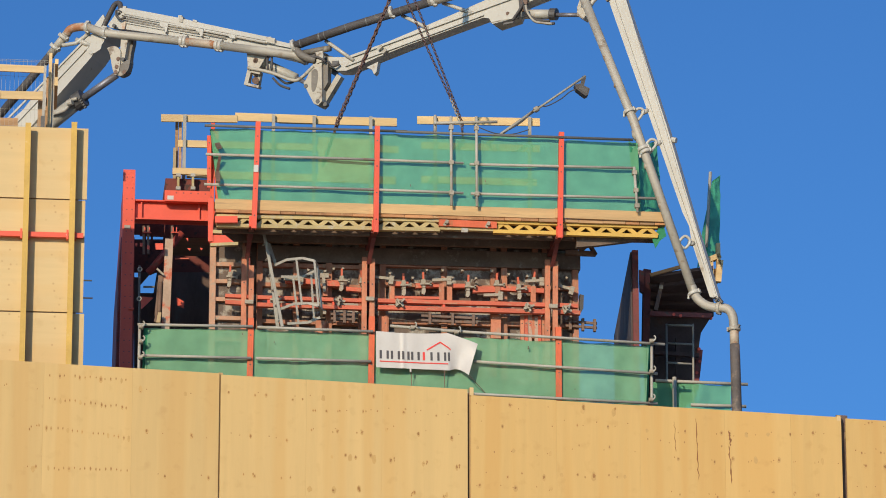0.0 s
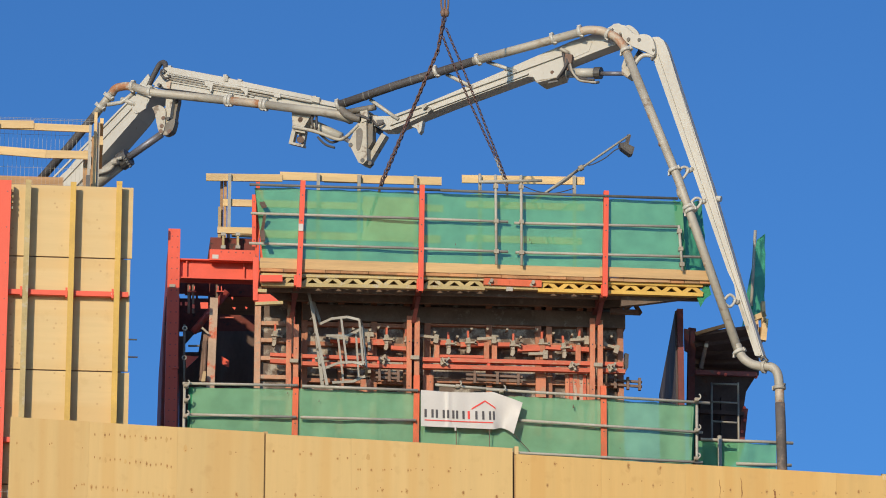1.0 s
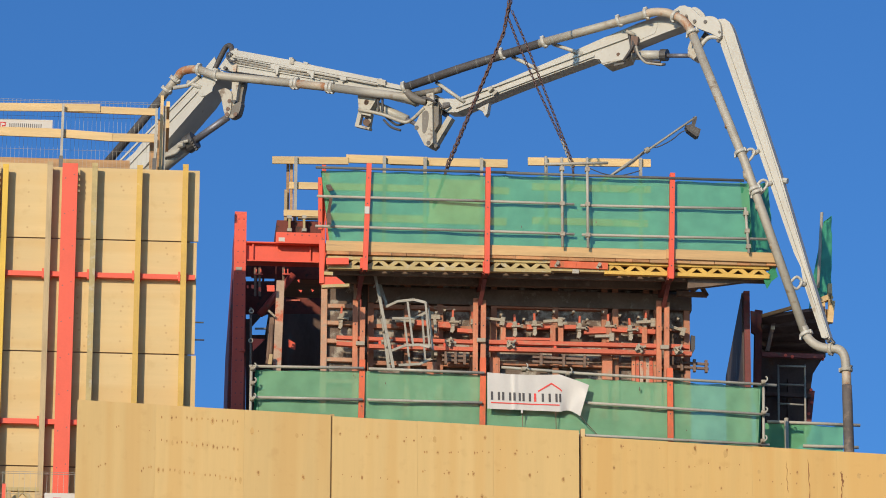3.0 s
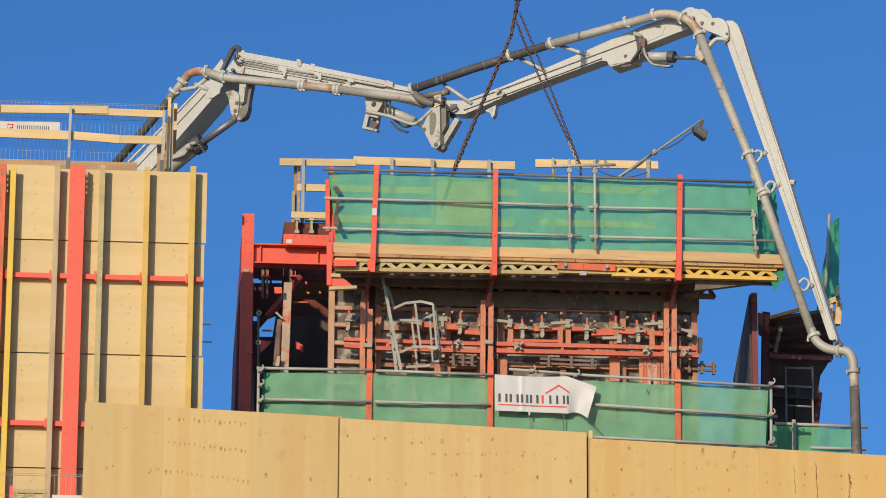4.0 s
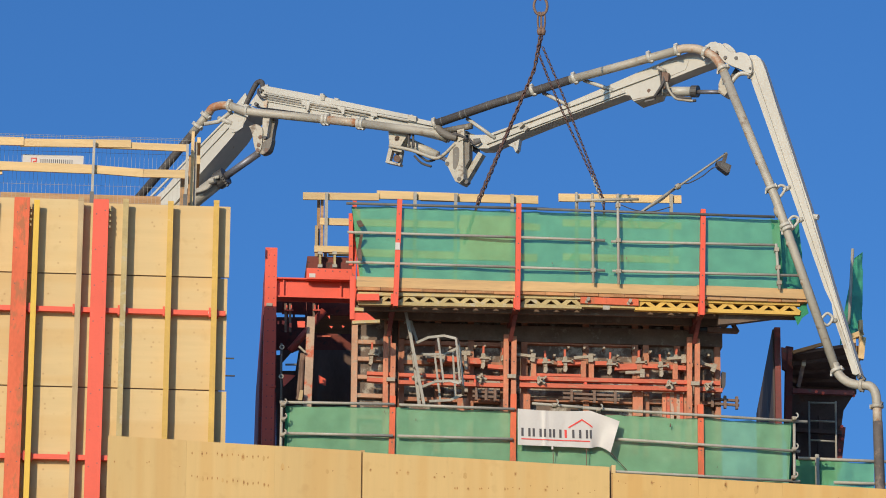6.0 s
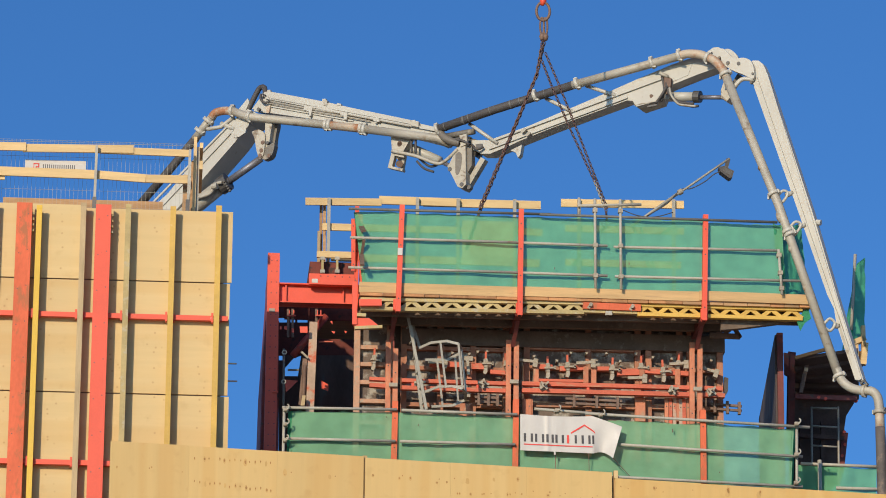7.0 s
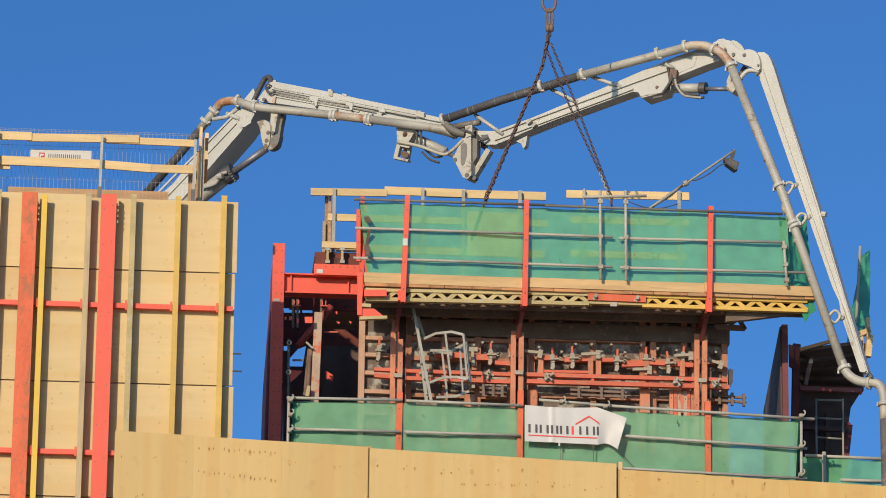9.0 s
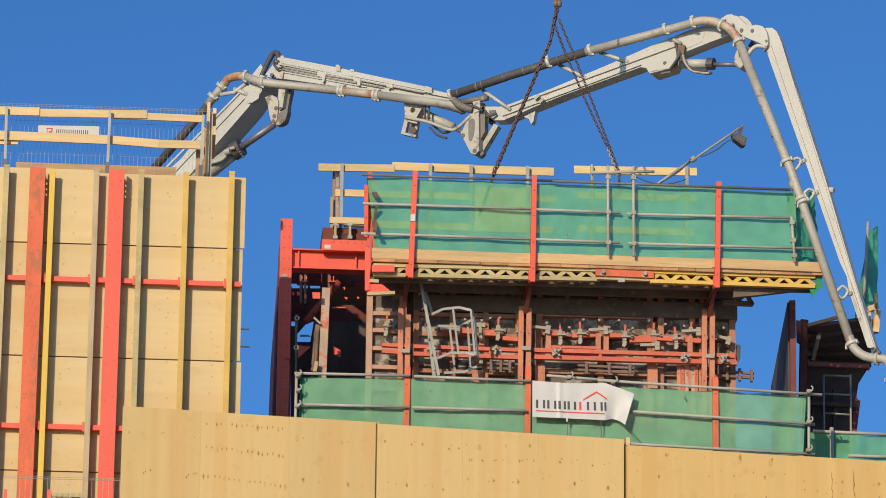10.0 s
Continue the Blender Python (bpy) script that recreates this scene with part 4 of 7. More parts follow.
# second arm: ridge, lines and brackets
ridge = part("ridge_cap", plate(B(), [(-10.327, -0.19, 5.993), (-10.224, -0.19, 6.019), (-8.906, -0.19, 5.585), (-7.553, -0.19, 5.127), (-7.553, -0.19, 5.060), (-8.972, -0.19, 5.519), (-10.256, -0.19, 5.892)], 0.04), CREAM, arm2, "", 0.005)
part("hydraulic_line", tube(B(), [(-10.257, -0.2, 5.866), (-9.584, -0.2, 5.649), (-8.932, -0.2, 5.462), (-8.253, -0.2, 5.246), (-7.714, -0.2, 5.068)], 0.012, 6), PIPE, arm2, "thin grey hydraulic line", 0, True)
part("hydraulic_line", tube(B(), [(-10.270, -0.2, 5.833), (-9.583, -0.2, 5.608), (-8.932, -0.2, 5.421), (-8.421, -0.2, 5.261)], 0.011, 6), PIPE, arm2, "", 0, True)
part("line_bracket", plate(B(), [(-9.608, -0.22, 5.688), (-9.450, -0.22, 5.636), (-9.481, -0.22, 5.501), (-9.512, -0.22, 5.489), (-9.520, -0.22, 5.576), (-9.607, -0.22, 5.618)], 0.06), CREAM, arm2, "", 0.005)
part("line_bracket", plate(B(), [(-8.950, -0.22, 5.500), (-8.820, -0.22, 5.455), (-8.831, -0.22, 5.337), (-8.872, -0.22, 5.355), (-8.887, -0.22, 5.414), (-8.949, -0.22, 5.442)], 0.06), CREAM, arm2, "", 0.005)
part("line_bracket", plate(B(), [(-8.378, -0.22, 5.315), (-8.243, -0.22, 5.270), (-8.242, -0.22, 5.213), (-8.343, -0.22, 5.241)], 0.06), CREAM, arm2, "", 0.005)
part("line_bracket", plate(B(), [(-7.689, -0.22, 5.159), (-7.545, -0.22, 5.107), (-7.544, -0.22, 5.025), (-7.688, -0.22, 5.077)], 0.06), GRIMY, arm2, "", 0.005)
part("ridge_lug", plate(B(), [(-9.266, -0.21, 5.740), (-9.194, -0.21, 5.720), (-9.199, -0.21, 5.628), (-9.267, -0.21, 5.651)], 0.08), GRIMY, arm2, "", 0.006)
part("ridge_lug", plate(B(), [(-9.021, -0.2, 5.653), (-8.949, -0.2, 5.627), (-8.948, -0.2, 5.595), (-9.020, -0.2, 5.618)], 0.06), CREAM, arm2, "", 0.004)
part("end_gusset", plate(B(), [(-10.561, -0.17, 5.750), (-10.428, -0.17, 5.956), (-10.224, -0.17, 5.836), (-10.275, -0.17, 5.670)], 0.03), CREAM, arm2, "", 0.006)
part("gusset_rib", plate(B(), [(-10.336, -0.19, 5.782), (-10.240, -0.19, 5.800), (-10.264, -0.19, 5.668), (-10.306, -0.19, 5.674)], 0.02), PIPE_RUST, arm2, "rust-stained rib", 0.004)
part("hose_loop", tube(B(), curve_pts([(-10.412, -0.2, 6.002), (-10.395, -0.24, 5.909), (-10.317, -0.24, 5.834), (-10.243, -0.2, 5.864)], 4), 0.02, 6), RUBBER, arm2, "black hose", 0, True)
for q in ((-10.385, -0.2, 6.011), (-10.349, -0.2, 5.986), (-10.377, -0.2, 5.964)):
    part("bolt", tube(B(), [Vector(q), Vector(q) + Vector((0, 0.04, 0))], 0.014, 7), DARK_METAL, arm2)
for q in ((-7.893, -0.19, 4.814), (-7.897, -0.19, 4.805)):
    part("pin", tube(B(), [Vector(q), Vector(q) + Vector((0, 0.02, 0))], 0.04, 12), RUST, arm2, "rusty pin head", 0.004)
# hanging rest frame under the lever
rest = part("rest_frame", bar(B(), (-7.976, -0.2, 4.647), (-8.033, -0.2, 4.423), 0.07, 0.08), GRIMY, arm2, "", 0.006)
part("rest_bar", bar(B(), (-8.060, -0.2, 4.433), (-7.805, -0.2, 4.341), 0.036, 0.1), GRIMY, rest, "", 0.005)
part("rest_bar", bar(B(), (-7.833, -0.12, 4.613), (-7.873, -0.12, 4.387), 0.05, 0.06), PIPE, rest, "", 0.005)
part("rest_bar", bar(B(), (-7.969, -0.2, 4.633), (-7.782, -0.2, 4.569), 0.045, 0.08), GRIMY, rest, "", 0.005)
part("roller", tube(B(), [(-7.870, -0.22, 4.457), (-7.964, -0.05, 4.527)], 0.055, 12), RUST, rest, "", 0.008)
# short pipe and elbow behind the knee
part("pipe_bend", tube(B(), curve_pts([(-7.157, -0.28, 4.891), (-7.057, -0.3, 4.768), (-6.924, -0.3, 4.674), (-6.802, -0.26, 4.638)], 5), 0.062, 12), PIPE_DARK, boom, "grimy grey elbow", 0, True)
part("pipe_run", tube(B(), [(-7.064, -0.2, 4.806), (-6.570, -0.2, 4.822)], 0.05, 12), PIPE_DARK, boom, "", 0, True)
part("knee_web", plate(B(), [(-6.793, -0.28, 4.761), (-6.671, -0.28, 4.769), (-6.657, -0.28, 4.602), (-6.768, -0.28, 4.571)], 0.05), GRIMY, knee, "", 0.006)
# dark plate painted for the shaded side face of the knee
part("knee_shade_plate", plate(B(), [(-6.709, -0.2, 4.587), (-6.611, -0.2, 4.604), (-6.615, -0.2, 4.263), (-6.699, -0.2, 4.135)], 0.12), PIPE_DARK, knee, "", 0.006)
# third arm: lugs, hose bracket and stub
for q in ((-5.713, -0.2, 4.709), (-5.632, -0.2, 4.639)):
    part("lug", bar(B(), Vector(q) - Vector((0.03, 0, 0.03)), Vector(q) + Vector((0.035, 0, 0.02)), 0.05, 0.06), GRIMY, arm3, "", 0.006)
part("hose_bracket", plate(B(), [(-3.307, -0.24, 5.217), (-3.190, -0.24, 5.184), (-3.204, -0.24, 5.048), (-3.248, -0.24, 5.055), (-3.261, -0.24, 4.941), (-3.299, -0.24, 4.946)], 0.05), RUST, arm3, "rusty hose bracket", 0.006)
part("stub_pipe", tube(B(), [(-3.385, -0.24, 5.302), (-3.264, -0.2, 5.229)], 0.03, 8), PIPE, arm3, "", 0, True)
part("hydraulic_hose", tube(B(), curve_pts([(-3.214, -0.26, 5.025), (-3.169, -0.28, 4.884), (-3.064, -0.28, 4.740), (-2.935, -0.26, 4.697), (-2.796, -0.22, 4.677)], 5), 0.02, 6), PIPE, arm3, "pale hose", 0, True)
part("hydraulic_hose", tube(B(), curve_pts([(-3.261, -0.26, 5.051), (-3.320, -0.28, 4.937), (-3.445, -0.24, 4.815)], 5), 0.022, 6), RUBBER, arm3, "black hose", 0, True)
part("box_opening", plate(B(), [(-3.631, -0.176, 4.795), (-3.442, -0.176, 4.804), (-3.441, -0.176, 4.828), (-3.615, -0.176, 4.823)], 0.006), DARK_METAL, arm3)
part("pin", tube(B(), [(-3.549, -0.18, 4.965), (-3.562, -0.15, 4.977)], 0.03, 10), RUST, arm3, "rusty pin head", 0.004)
for q in ((-2.398, -0.22, 5.411), (-2.265, -0.22, 5.287), (-1.856, -0.22, 5.067), (-1.885, -0.22, 4.926)):
    part("bolt", tube(B(), [Vector(q), Vector(q) + Vector((0, 0.05, 0))], 0.02, 8), PIPE_DARK, head)
# delivery pipe
PR = 0.068
line = (("pipe_run", [(-12.718, -0.05, 4.484), (-12.175, -0.1, 4.955), (-11.605, -0.2, 5.425)], RUBBER, "dark sleeved pipe"),
        ("pipe_run", [(-11.626, -0.2, 5.409), (-11.272, -0.25, 5.739)], PIPE, ""),
        ("pipe_bend", curve_pts([(-11.292, -0.25, 5.713), (-11.209, -0.27, 5.781), (-11.032, -0.27, 5.794), (-10.864, -0.27, 5.751)], 5), PIPE_RUST, "rust-stained elbow"),
        ("pipe_run", [(-10.885, -0.27, 5.763), (-10.611, -0.27, 5.628), (-9.206, -0.27, 5.292)], PIPE, ""),
        ("pipe_run", [(-9.206, -0.27, 5.292), (-8.473, -0.27, 5.111)], PIPE_RUST, "rust-stained joint length"),
        ("pipe_run", [(-8.473, -0.27, 5.111), (-7.168, -0.27, 4.766), (-6.984, -0.2, 4.659)], PIPE, ""),
        ("pipe_run", [(-7.174, -0.3, 4.908), (-6.17, -0.3, 5.091), (-4.827, -0.3, 5.295)], RUBBER, "dark sleeved pipe"),
        ("pipe_run", [(-4.827, -0.3, 5.295), (-2.993, -0.3, 5.503)], PIPE, ""),
        ("pipe_bend", curve_pts([(-3.031, -0.3, 5.499), (-2.899, -0.3, 5.516), (-2.692, -0.3, 5.476), (-2.543, -0.3, 5.398)], 5), PIPE_RUST, "rust-stained elbow"),
        ("pipe_bend", curve_pts([(-2.561, -0.3, 5.41), (-2.423, -0.32, 5.319), (-2.303, -0.32, 5.163), (-2.239, -0.32, 5.017)], 5), PIPE_RUST, ""),
        ("pipe_run", [(-2.257, -0.32, 5.065), (-1.444, -0.3, 2.917), (-0.543, -0.28, 0.158)], PIPE, ""),
        ("pipe_bend", curve_pts([(-0.559, -0.28, 0.229), (-0.483, -0.28, 0.048), (-0.334, -0.28, -0.082), (-0.14, -0.28, -0.147)], 6), PIPE, "pale lower elbow"),
        ("pipe_bend", curve_pts([(-0.175, -0.28, -0.134), (-0.016, -0.28, -0.169), (0.07, -0.28, -0.282), (0.092, -0.28, -0.482)], 6), PIPE, "end elbow"),
        ("hose_tail", [(0.092, -0.28, -0.465), (0.094, -0.28, -0.756)], PIPE_RUST, "rusty hose coupling tail"),
        ("end_hose", [(0.095, -0.28, -0.722), (0.099, -0.28, -0.944), (0.107, -0.28, -1.726), (0.111, -0.28, -2.301)], HOSE, "worn grey-black rubber end hose"))
for nm, pts, m2, lab in line:
    r = PR if nm != "end_hose" else [0.072, 0.074, 0.076, 0.077]
    part(nm, tube(B(), pts, r, 14), m2, boom, lab, 0, True)
for c, ax in (((-11.343, -0.25, 5.662), (1, 0, 1.1)), ((-11.513, -0.22, 5.522), (1, 0, 1.1)), ((-10.896, -0.27, 5.765), (1, 0, -0.1)), ((-10.57, -0.27, 5.622), (1, 0, -0.1)), ((-9.103, -0.27, 5.268), (1, 0, -0.1)), ((-9.165, -0.27, 5.277), (1, 0, -0.1)),
              ((-8.533, -0.27, 5.12), (1, 0, -0.1)), ((-8.472, -0.27, 5.102), (1, 0, -0.1)), ((-7.164, -0.3, 4.906), (1, 0, 0.3)), ((-5.467, -0.3, 5.213), (1, 0, 0.3)), ((-4.75, -0.3, 5.303), (1, 0, 0.3)), ((-3.477, -0.3, 5.456), (1, 0, 0.3)),
              ((-3.022, -0.3, 5.507), (1, 0, 0.15)), ((-2.552, -0.3, 5.399), (1, 0, -0.5)), ((-2.257, -0.32, 5.083), (0.4, 0, -1)), ((-1.506, -0.3, 3.068), (0.4, 0, -1)), ((-1.287, -0.3, 2.452), (0.4, 0, -1)), ((-1.252, -0.3, 2.394), (0.4, 0, -1)),
              ((-0.526, -0.28, 0.122), (0.4, 0, -1)), ((-0.14, -0.28, -0.147), (1, 0, -0.1)), ((0.091, -0.28, -0.49), (0, 0, 1))):
    cp = part("coupling", ring(B(), c, ax, PR * 1.42, 0.055), CREAM if c[0] < -0.2 else PIPE, boom, "", 0, True)
    axn = Vector(ax).normalized()
    side = axn.cross(Vector((0, 1, 0))).normalized()
    q = Vector(c) + side * PR * 1.3
    part("hinge_lug", bar(B(), q - axn * 0.03, q + axn * 0.03, 0.03, 0.07), CREAM if c[0] < -0.2 else PIPE, cp, "", 0.008)
    q = Vector(c) - side * PR * 1.3 - Vector((0, 0.03, 0))
    part("lever", bar(B(), q - axn * 0.03 + side * 0.03, q - side * 0.012 + axn * 0.05, 0.024, 0.04), CREAM if c[0] < -0.2 else DARK_METAL, cp, "", 0.005)
under = B()
low = [under.verts.new(q) for q in ((-3.839, -0.178, 4.857), (-3.778, 0.13, 4.813), (-3.426, 0.13, 4.876), (-3.330, -0.178, 4.873), (-3.630, -0.178, 4.864))]
up = [under.verts.new(q.co + Vector((0, 0, 0.012))) for q in low]
under.faces.new(low)
under.faces.new(up[::-1])
for k in range(5):
    under.faces.new((low[k], up[k], up[k - 4], low[k - 4]))
bmesh.ops.recalc_face_normals(under, faces=under.faces)
part("box_underside", under, GRIMY, arm3, "dark dirty underside of the ram box")
for t in (0.06, 0.2, 0.24, 0.4, 0.55, 0.62, 0.8):
    c = lerp((-7.174, -0.3, 4.908), (-6.17, -0.3, 5.091), t / 0.43) if t < 0.43 else lerp((-6.17, -0.3, 5.091), (-4.827, -0.3, 5.295), (t - 0.43) / 0.57)
    part("sleeve_band", ring(B(), c, (1, 0, 0.17), 0.072, 0.03 if t in (0.2, 0.55) else 0.015), ZINC_DARK, boom, "", 0, True)
for t, long in ((0.12, 0.1), (0.2, 0.22), (0.31, 0.08), (0.47, 0.16), (0.58, 0.1), (0.7, 0.2), (0.82, 0.12), (0.9, 0.07)):
    c, d = lerp((-2.257, -0.32, 5.065), (-0.543, -0.28, 0.158), t), Vector((0.33, 0, -0.944))
    part("rust_patch", tube(B(), [c + Vector((0.012, -0.012, 0)), c + d * long * 0.5 + Vector((0.016, -0.012, 0)), c + d * long + Vector((0.012, -0.012, 0))], [0.035, 0.056, 0.04], 10), PIPE_STAIN, boom, "rust-stained patch", 0, True)
part("clamp_lever", tube(B(), [(-0.169, -0.36, -0.06), (-0.106, -0.36, -0.015), (-0.055, -0.36, -0.09)], 0.025, 6), DARK_METAL, boom)
part("support_strut", tube(B(), [(-11.37, -0.25, 5.531), (-11.126, -0.22, 5.544), (-10.901, -0.2, 5.691)], 0.035, 8), CREAM, boom, "", 0, True)
part("support_strut", tube(B(), [(-11.139, -0.2, 5.61), (-10.875, -0.2, 5.475)], 0.04, 8), CREAM, boom, "", 0, True)
part("head_hose", tube(B(), curve_pts([(-10.812, 0.1, 5.888), (-10.682, 0.1, 6.121), (-10.601, 0.1, 6.235), (-10.49, 0.05, 6.203), (-10.409, -0.05, 5.995)], 5), 0.045, 8), RUBBER, boom, "black hydraulic hose", 0, True)
# tilt ram
part("ram_cylinder", tube(B(), [(-12.279, -0.05, 4.021), (-11.658, -0.05, 4.322), (-11.186, -0.05, 4.604)], [0.13, 0.13, 0.12], 16), PIPE, boom, "grey hydraulic cylinder", 0, True)
part("ram_gland", tube(B(), [(-11.216, -0.05, 4.589), (-11.062, -0.05, 4.663)], 0.15, 16), DARK_METAL, boom, "", 0.015)
part("ram_rod", tube(B(), [(-11.083, -0.05, 4.647), (-10.468, -0.05, 4.965)], 0.06, 12), CHROME, boom, "", 0, True)
part("ram_pipe", tube(B(), curve_pts([(-11.564, -0.22, 4.394), (-11.304, -0.22, 4.436), (-11.204, -0.22, 4.575), (-11.09, -0.22, 4.598)], 4), 0.03, 8), PIPE, boom, "", 0, True)
crank = part("crank_plate", plate(B(), rounded([(-10.514, -0.3, 5.350), (-10.384, -0.3, 5.370), (-10.278, -0.3, 5.284), (-10.268, -0.3, 5.149), (-10.290, -0.3, 4.935), (-10.358, -0.3, 4.875), (-10.416, -0.3, 5.017), (-10.456, -0.3, 5.214)], 3), 0.06), GRIMY, boom, "", 0.008)
part("crank_link", plate(B(), rounded([(-10.242, -0.15, 5.543), (-10.117, -0.15, 5.499), (-10.153, -0.15, 5.280), (-10.176, -0.15, 5.092), (-10.207, -0.15, 4.943), (-10.303, -0.15, 4.906), (-10.354, -0.15, 5.021), (-10.312, -0.15, 5.303)], 3), 0.1), PIPE_DARK, crank, "dark steel link", 0.02)
part("crank_neck", plate(B(), rounded([(-10.285, -0.26, 5.515), (-10.167, -0.26, 5.498), (-10.190, -0.26, 5.284), (-10.226, -0.26, 5.066), (-10.287, -0.26, 5.042), (-10.293, -0.26, 5.299)], 3), 0.22), GRIMY, crank, "", 0.01)
part("crank_knuckle", plate(B(), rounded([(-10.344, -0.28, 4.974), (-10.236, -0.28, 5.067), (-10.106, -0.28, 5.106), (-10.130, -0.28, 4.950), (-10.203, -0.28, 4.865), (-10.313, -0.28, 4.862)], 3), 0.12), PIPE_DARK, crank, "grimy pivot head", 0.02)
for q in ((-10.303, -0.31, 5.138), (-10.328, -0.31, 5.008), (-10.347, -0.31, 4.921), (-10.193, -0.3, 4.902)):
    part("pin", tube(B(), [Vector(q), Vector(q) + Vector((0, 0.06, 0))], 0.034, 12), RUST, crank, "rusty pin head", 0.006)
for q in ((-10.231, -0.29, 5.127), (-10.411, -0.29, 5.723)):
    part("grease_cap", tube(B(), [Vector(q), Vector(q) + Vector((0, 0.06, 0))], 0.03, 10), DARK_METAL, crank)
part("arm_cheek", plate(B(), rounded([(-10.935, -0.22, 5.403), (-10.919, -0.22, 5.593), (-10.816, -0.22, 5.656), (-10.641, -0.22, 5.579), (-10.618, -0.22, 5.505), (-10.740, -0.22, 5.375), (-10.856, -0.22, 5.321)], 3), 0.03), CREAM, arm, "rounded cheek plate", 0.006)
part("ram_port", tube(B(), [(-11.255, -0.24, 4.538), (-11.158, -0.24, 4.544)], 0.05, 10), PIPE, boom, "", 0.008)
for k in range(5):
    q = lerp((-11.048, -0.24, 4.587), (-10.939, -0.24, 4.419), k / 4)
    part("gland_bolt", tube(B(), [q, q + Vector((0.03, 0, 0.02))], 0.022, 6), DARK_METAL, boom)


# ---------------- things: the climbing formwork and its platforms ----------------
def rail_tube(parent, a, b, r=0.02, name="rail", material=None):
    return part(name, tube(B(), [a, b], r, 9), material or ZINC_PALE, parent, "", 0, True)


def channel_post(parent, a, b, wide=0.074, deep=0.1, material=None, name="post"):
    """An upright steel channel, open to one side, with bolt holes."""
    a, b = Vector(a), Vector(b)
    bm = B()
    bar(bm, a, b, wide, 0.012)
    back = Vector((0, deep / 2, 0))
    side = Vector((wide / 2 - 0.006, 0, 0))
    bar(bm, a + back - side, b + back - side, 0.012, deep)
    bar(bm, a + back + side, b + back + side, 0.012, deep)
    ob = part(name, bm, material or RED, parent)
    for t in (0.12, 0.37, 0.62, 0.86):
        c = lerp(a, b, t)
        part("bolt", tube(B(), [c + Vector((0, -0.012, 0)), c + Vector((0, 0.0, 0))], 0.010, 7), DARK_METAL, ob)
    return ob


up = thing("upper_platform", SCAFFOLD, (0.2, 0.6, 1.0), "upper working platform with pine toe boards and red brackets", "scaffold platform")
# toe boards and deck planks
for a, b, c, d in (((-3.392, -0.02, 1.47), (-0.979, -0.02, 1.458), (-3.389, -0.02, 1.313), 0), ((-0.98, -0.03, 1.464), (1.722, -0.03, 1.46), (-0.979, -0.03, 1.315), 0), ((1.669, -0.05, 1.47), (3.335, -0.05, 1.452), (1.668, -0.05, 1.321), 0)):
    h = a[2] - c[2]
    part("toe_board", bar(B(), Vector(a) - Vector((0, 0, h / 2)), Vector(b) - Vector((0, 0, h / 2)), h, 0.035), BOARD_OLD, up, "pale pine toe board", 0.005)
zd = (-0.707, 0, 1.289)[2]
for k, x0 in enumerate((-3.38, -2.36, -1.44, -0.62, 0.31, 1.18, 2.02, 2.74)):
    x1 = (-2.37, -1.45, -0.63, 0.3, 1.17, 2.01, 2.73, 3.34)[k]
    # rows behind the front edge are painted dark for the shade below
    for j in range(1, (7, 7, 7, 7, 7, 7, 3, 1)[k]):
        part("plank", box(B(), (x0 + 0.001, 0.0 + 0.25 * j, zd - 0.025), (x1 - 0.001, 0.24 + 0.25 * j, zd + 0.045 + random.uniform(-0.004, 0.006))), DARK_SHADE, up)
# sawn plank ends along the front edge
x0 = -3.38
while x0 < 3.3:
    x1 = min(x0 + random.uniform(0.2, 0.44), 3.34)
    low_z = zd - 0.024 + random.uniform(-0.004, 0.004)
    part("plank_end", box(B(), (x0 + 0.003, -0.035 + random.uniform(0, 0.008), low_z), (x1 - 0.003, 0.24, zd + 0.03)), PLANK_END if x0 < 1.2 or random.random() < 0.4 else PLANK, up, "", 0.004)
    x0 = x1
# lattice edge girders
left_girder = part("edge_girder", bar(B(), (-3.382, 0.1, 1.227), (-3.281, 0.1, 1.221), 0.05, 0.1), ZINC_PALE, up)
truss(up, (-3.359, 0.06, 1.251), (-0.044, 0.06, 1.283), 0.2, 0.09, 0.30, YELLOW_OLD, "weathered yellow timber")
truss(up, (0.75, 0.06, 1.281), (3.221, 0.06, 1.278), 0.2, 0.09, 0.30, YELLOW, "yellow timber")
for a, b in (((-0.064, 0.03, 1.206), (0.323, 0.03, 1.201)), ((0.326, 0.03, 1.201), (0.80, 0.03, 1.194))):
    splice = part("splice_plate", bar(B(), a, b, 0.1, 0.1), RED_OLD, up, "faded red steel splice", 0.006)
    c = lerp(a, b, 0.28 if a[0] < 0 else 0.72)
    part("bolt_nut", tube(B(), [c + Vector((0, -0.1, 0)), c + Vector((0, -0.04, 0))], 0.028, 6), CLAMP, splice, "", 0.006)
    part("washer", bar(B(), c + Vector((-0.03, -0.052, -0.045)), c + Vector((0.02, -0.052, 0.045)), 0.045, 0.012), CLAMP, splice, "", 0.004)
for a in ((0.321, 0, 1.277), (0.32, 0, 1.102)):
    part("splice_clip", box(B(), Vector(a) - Vector((0.05, 0.01, 0.03)), Vector(a) + Vector((0.05, 0.03, 0.03))), ZINC_PALE, up)
part("splice_chord", bar(B(), (-0.044, 0.06, 1.261), (0.75, 0.06, 1.26), 0.05, 0.085), YELLOW_OLD, up)
part("splice_chord", bar(B(), (-0.044, 0.06, 1.135), (0.749, 0.06, 1.133), 0.05, 0.085), YELLOW_OLD, up)
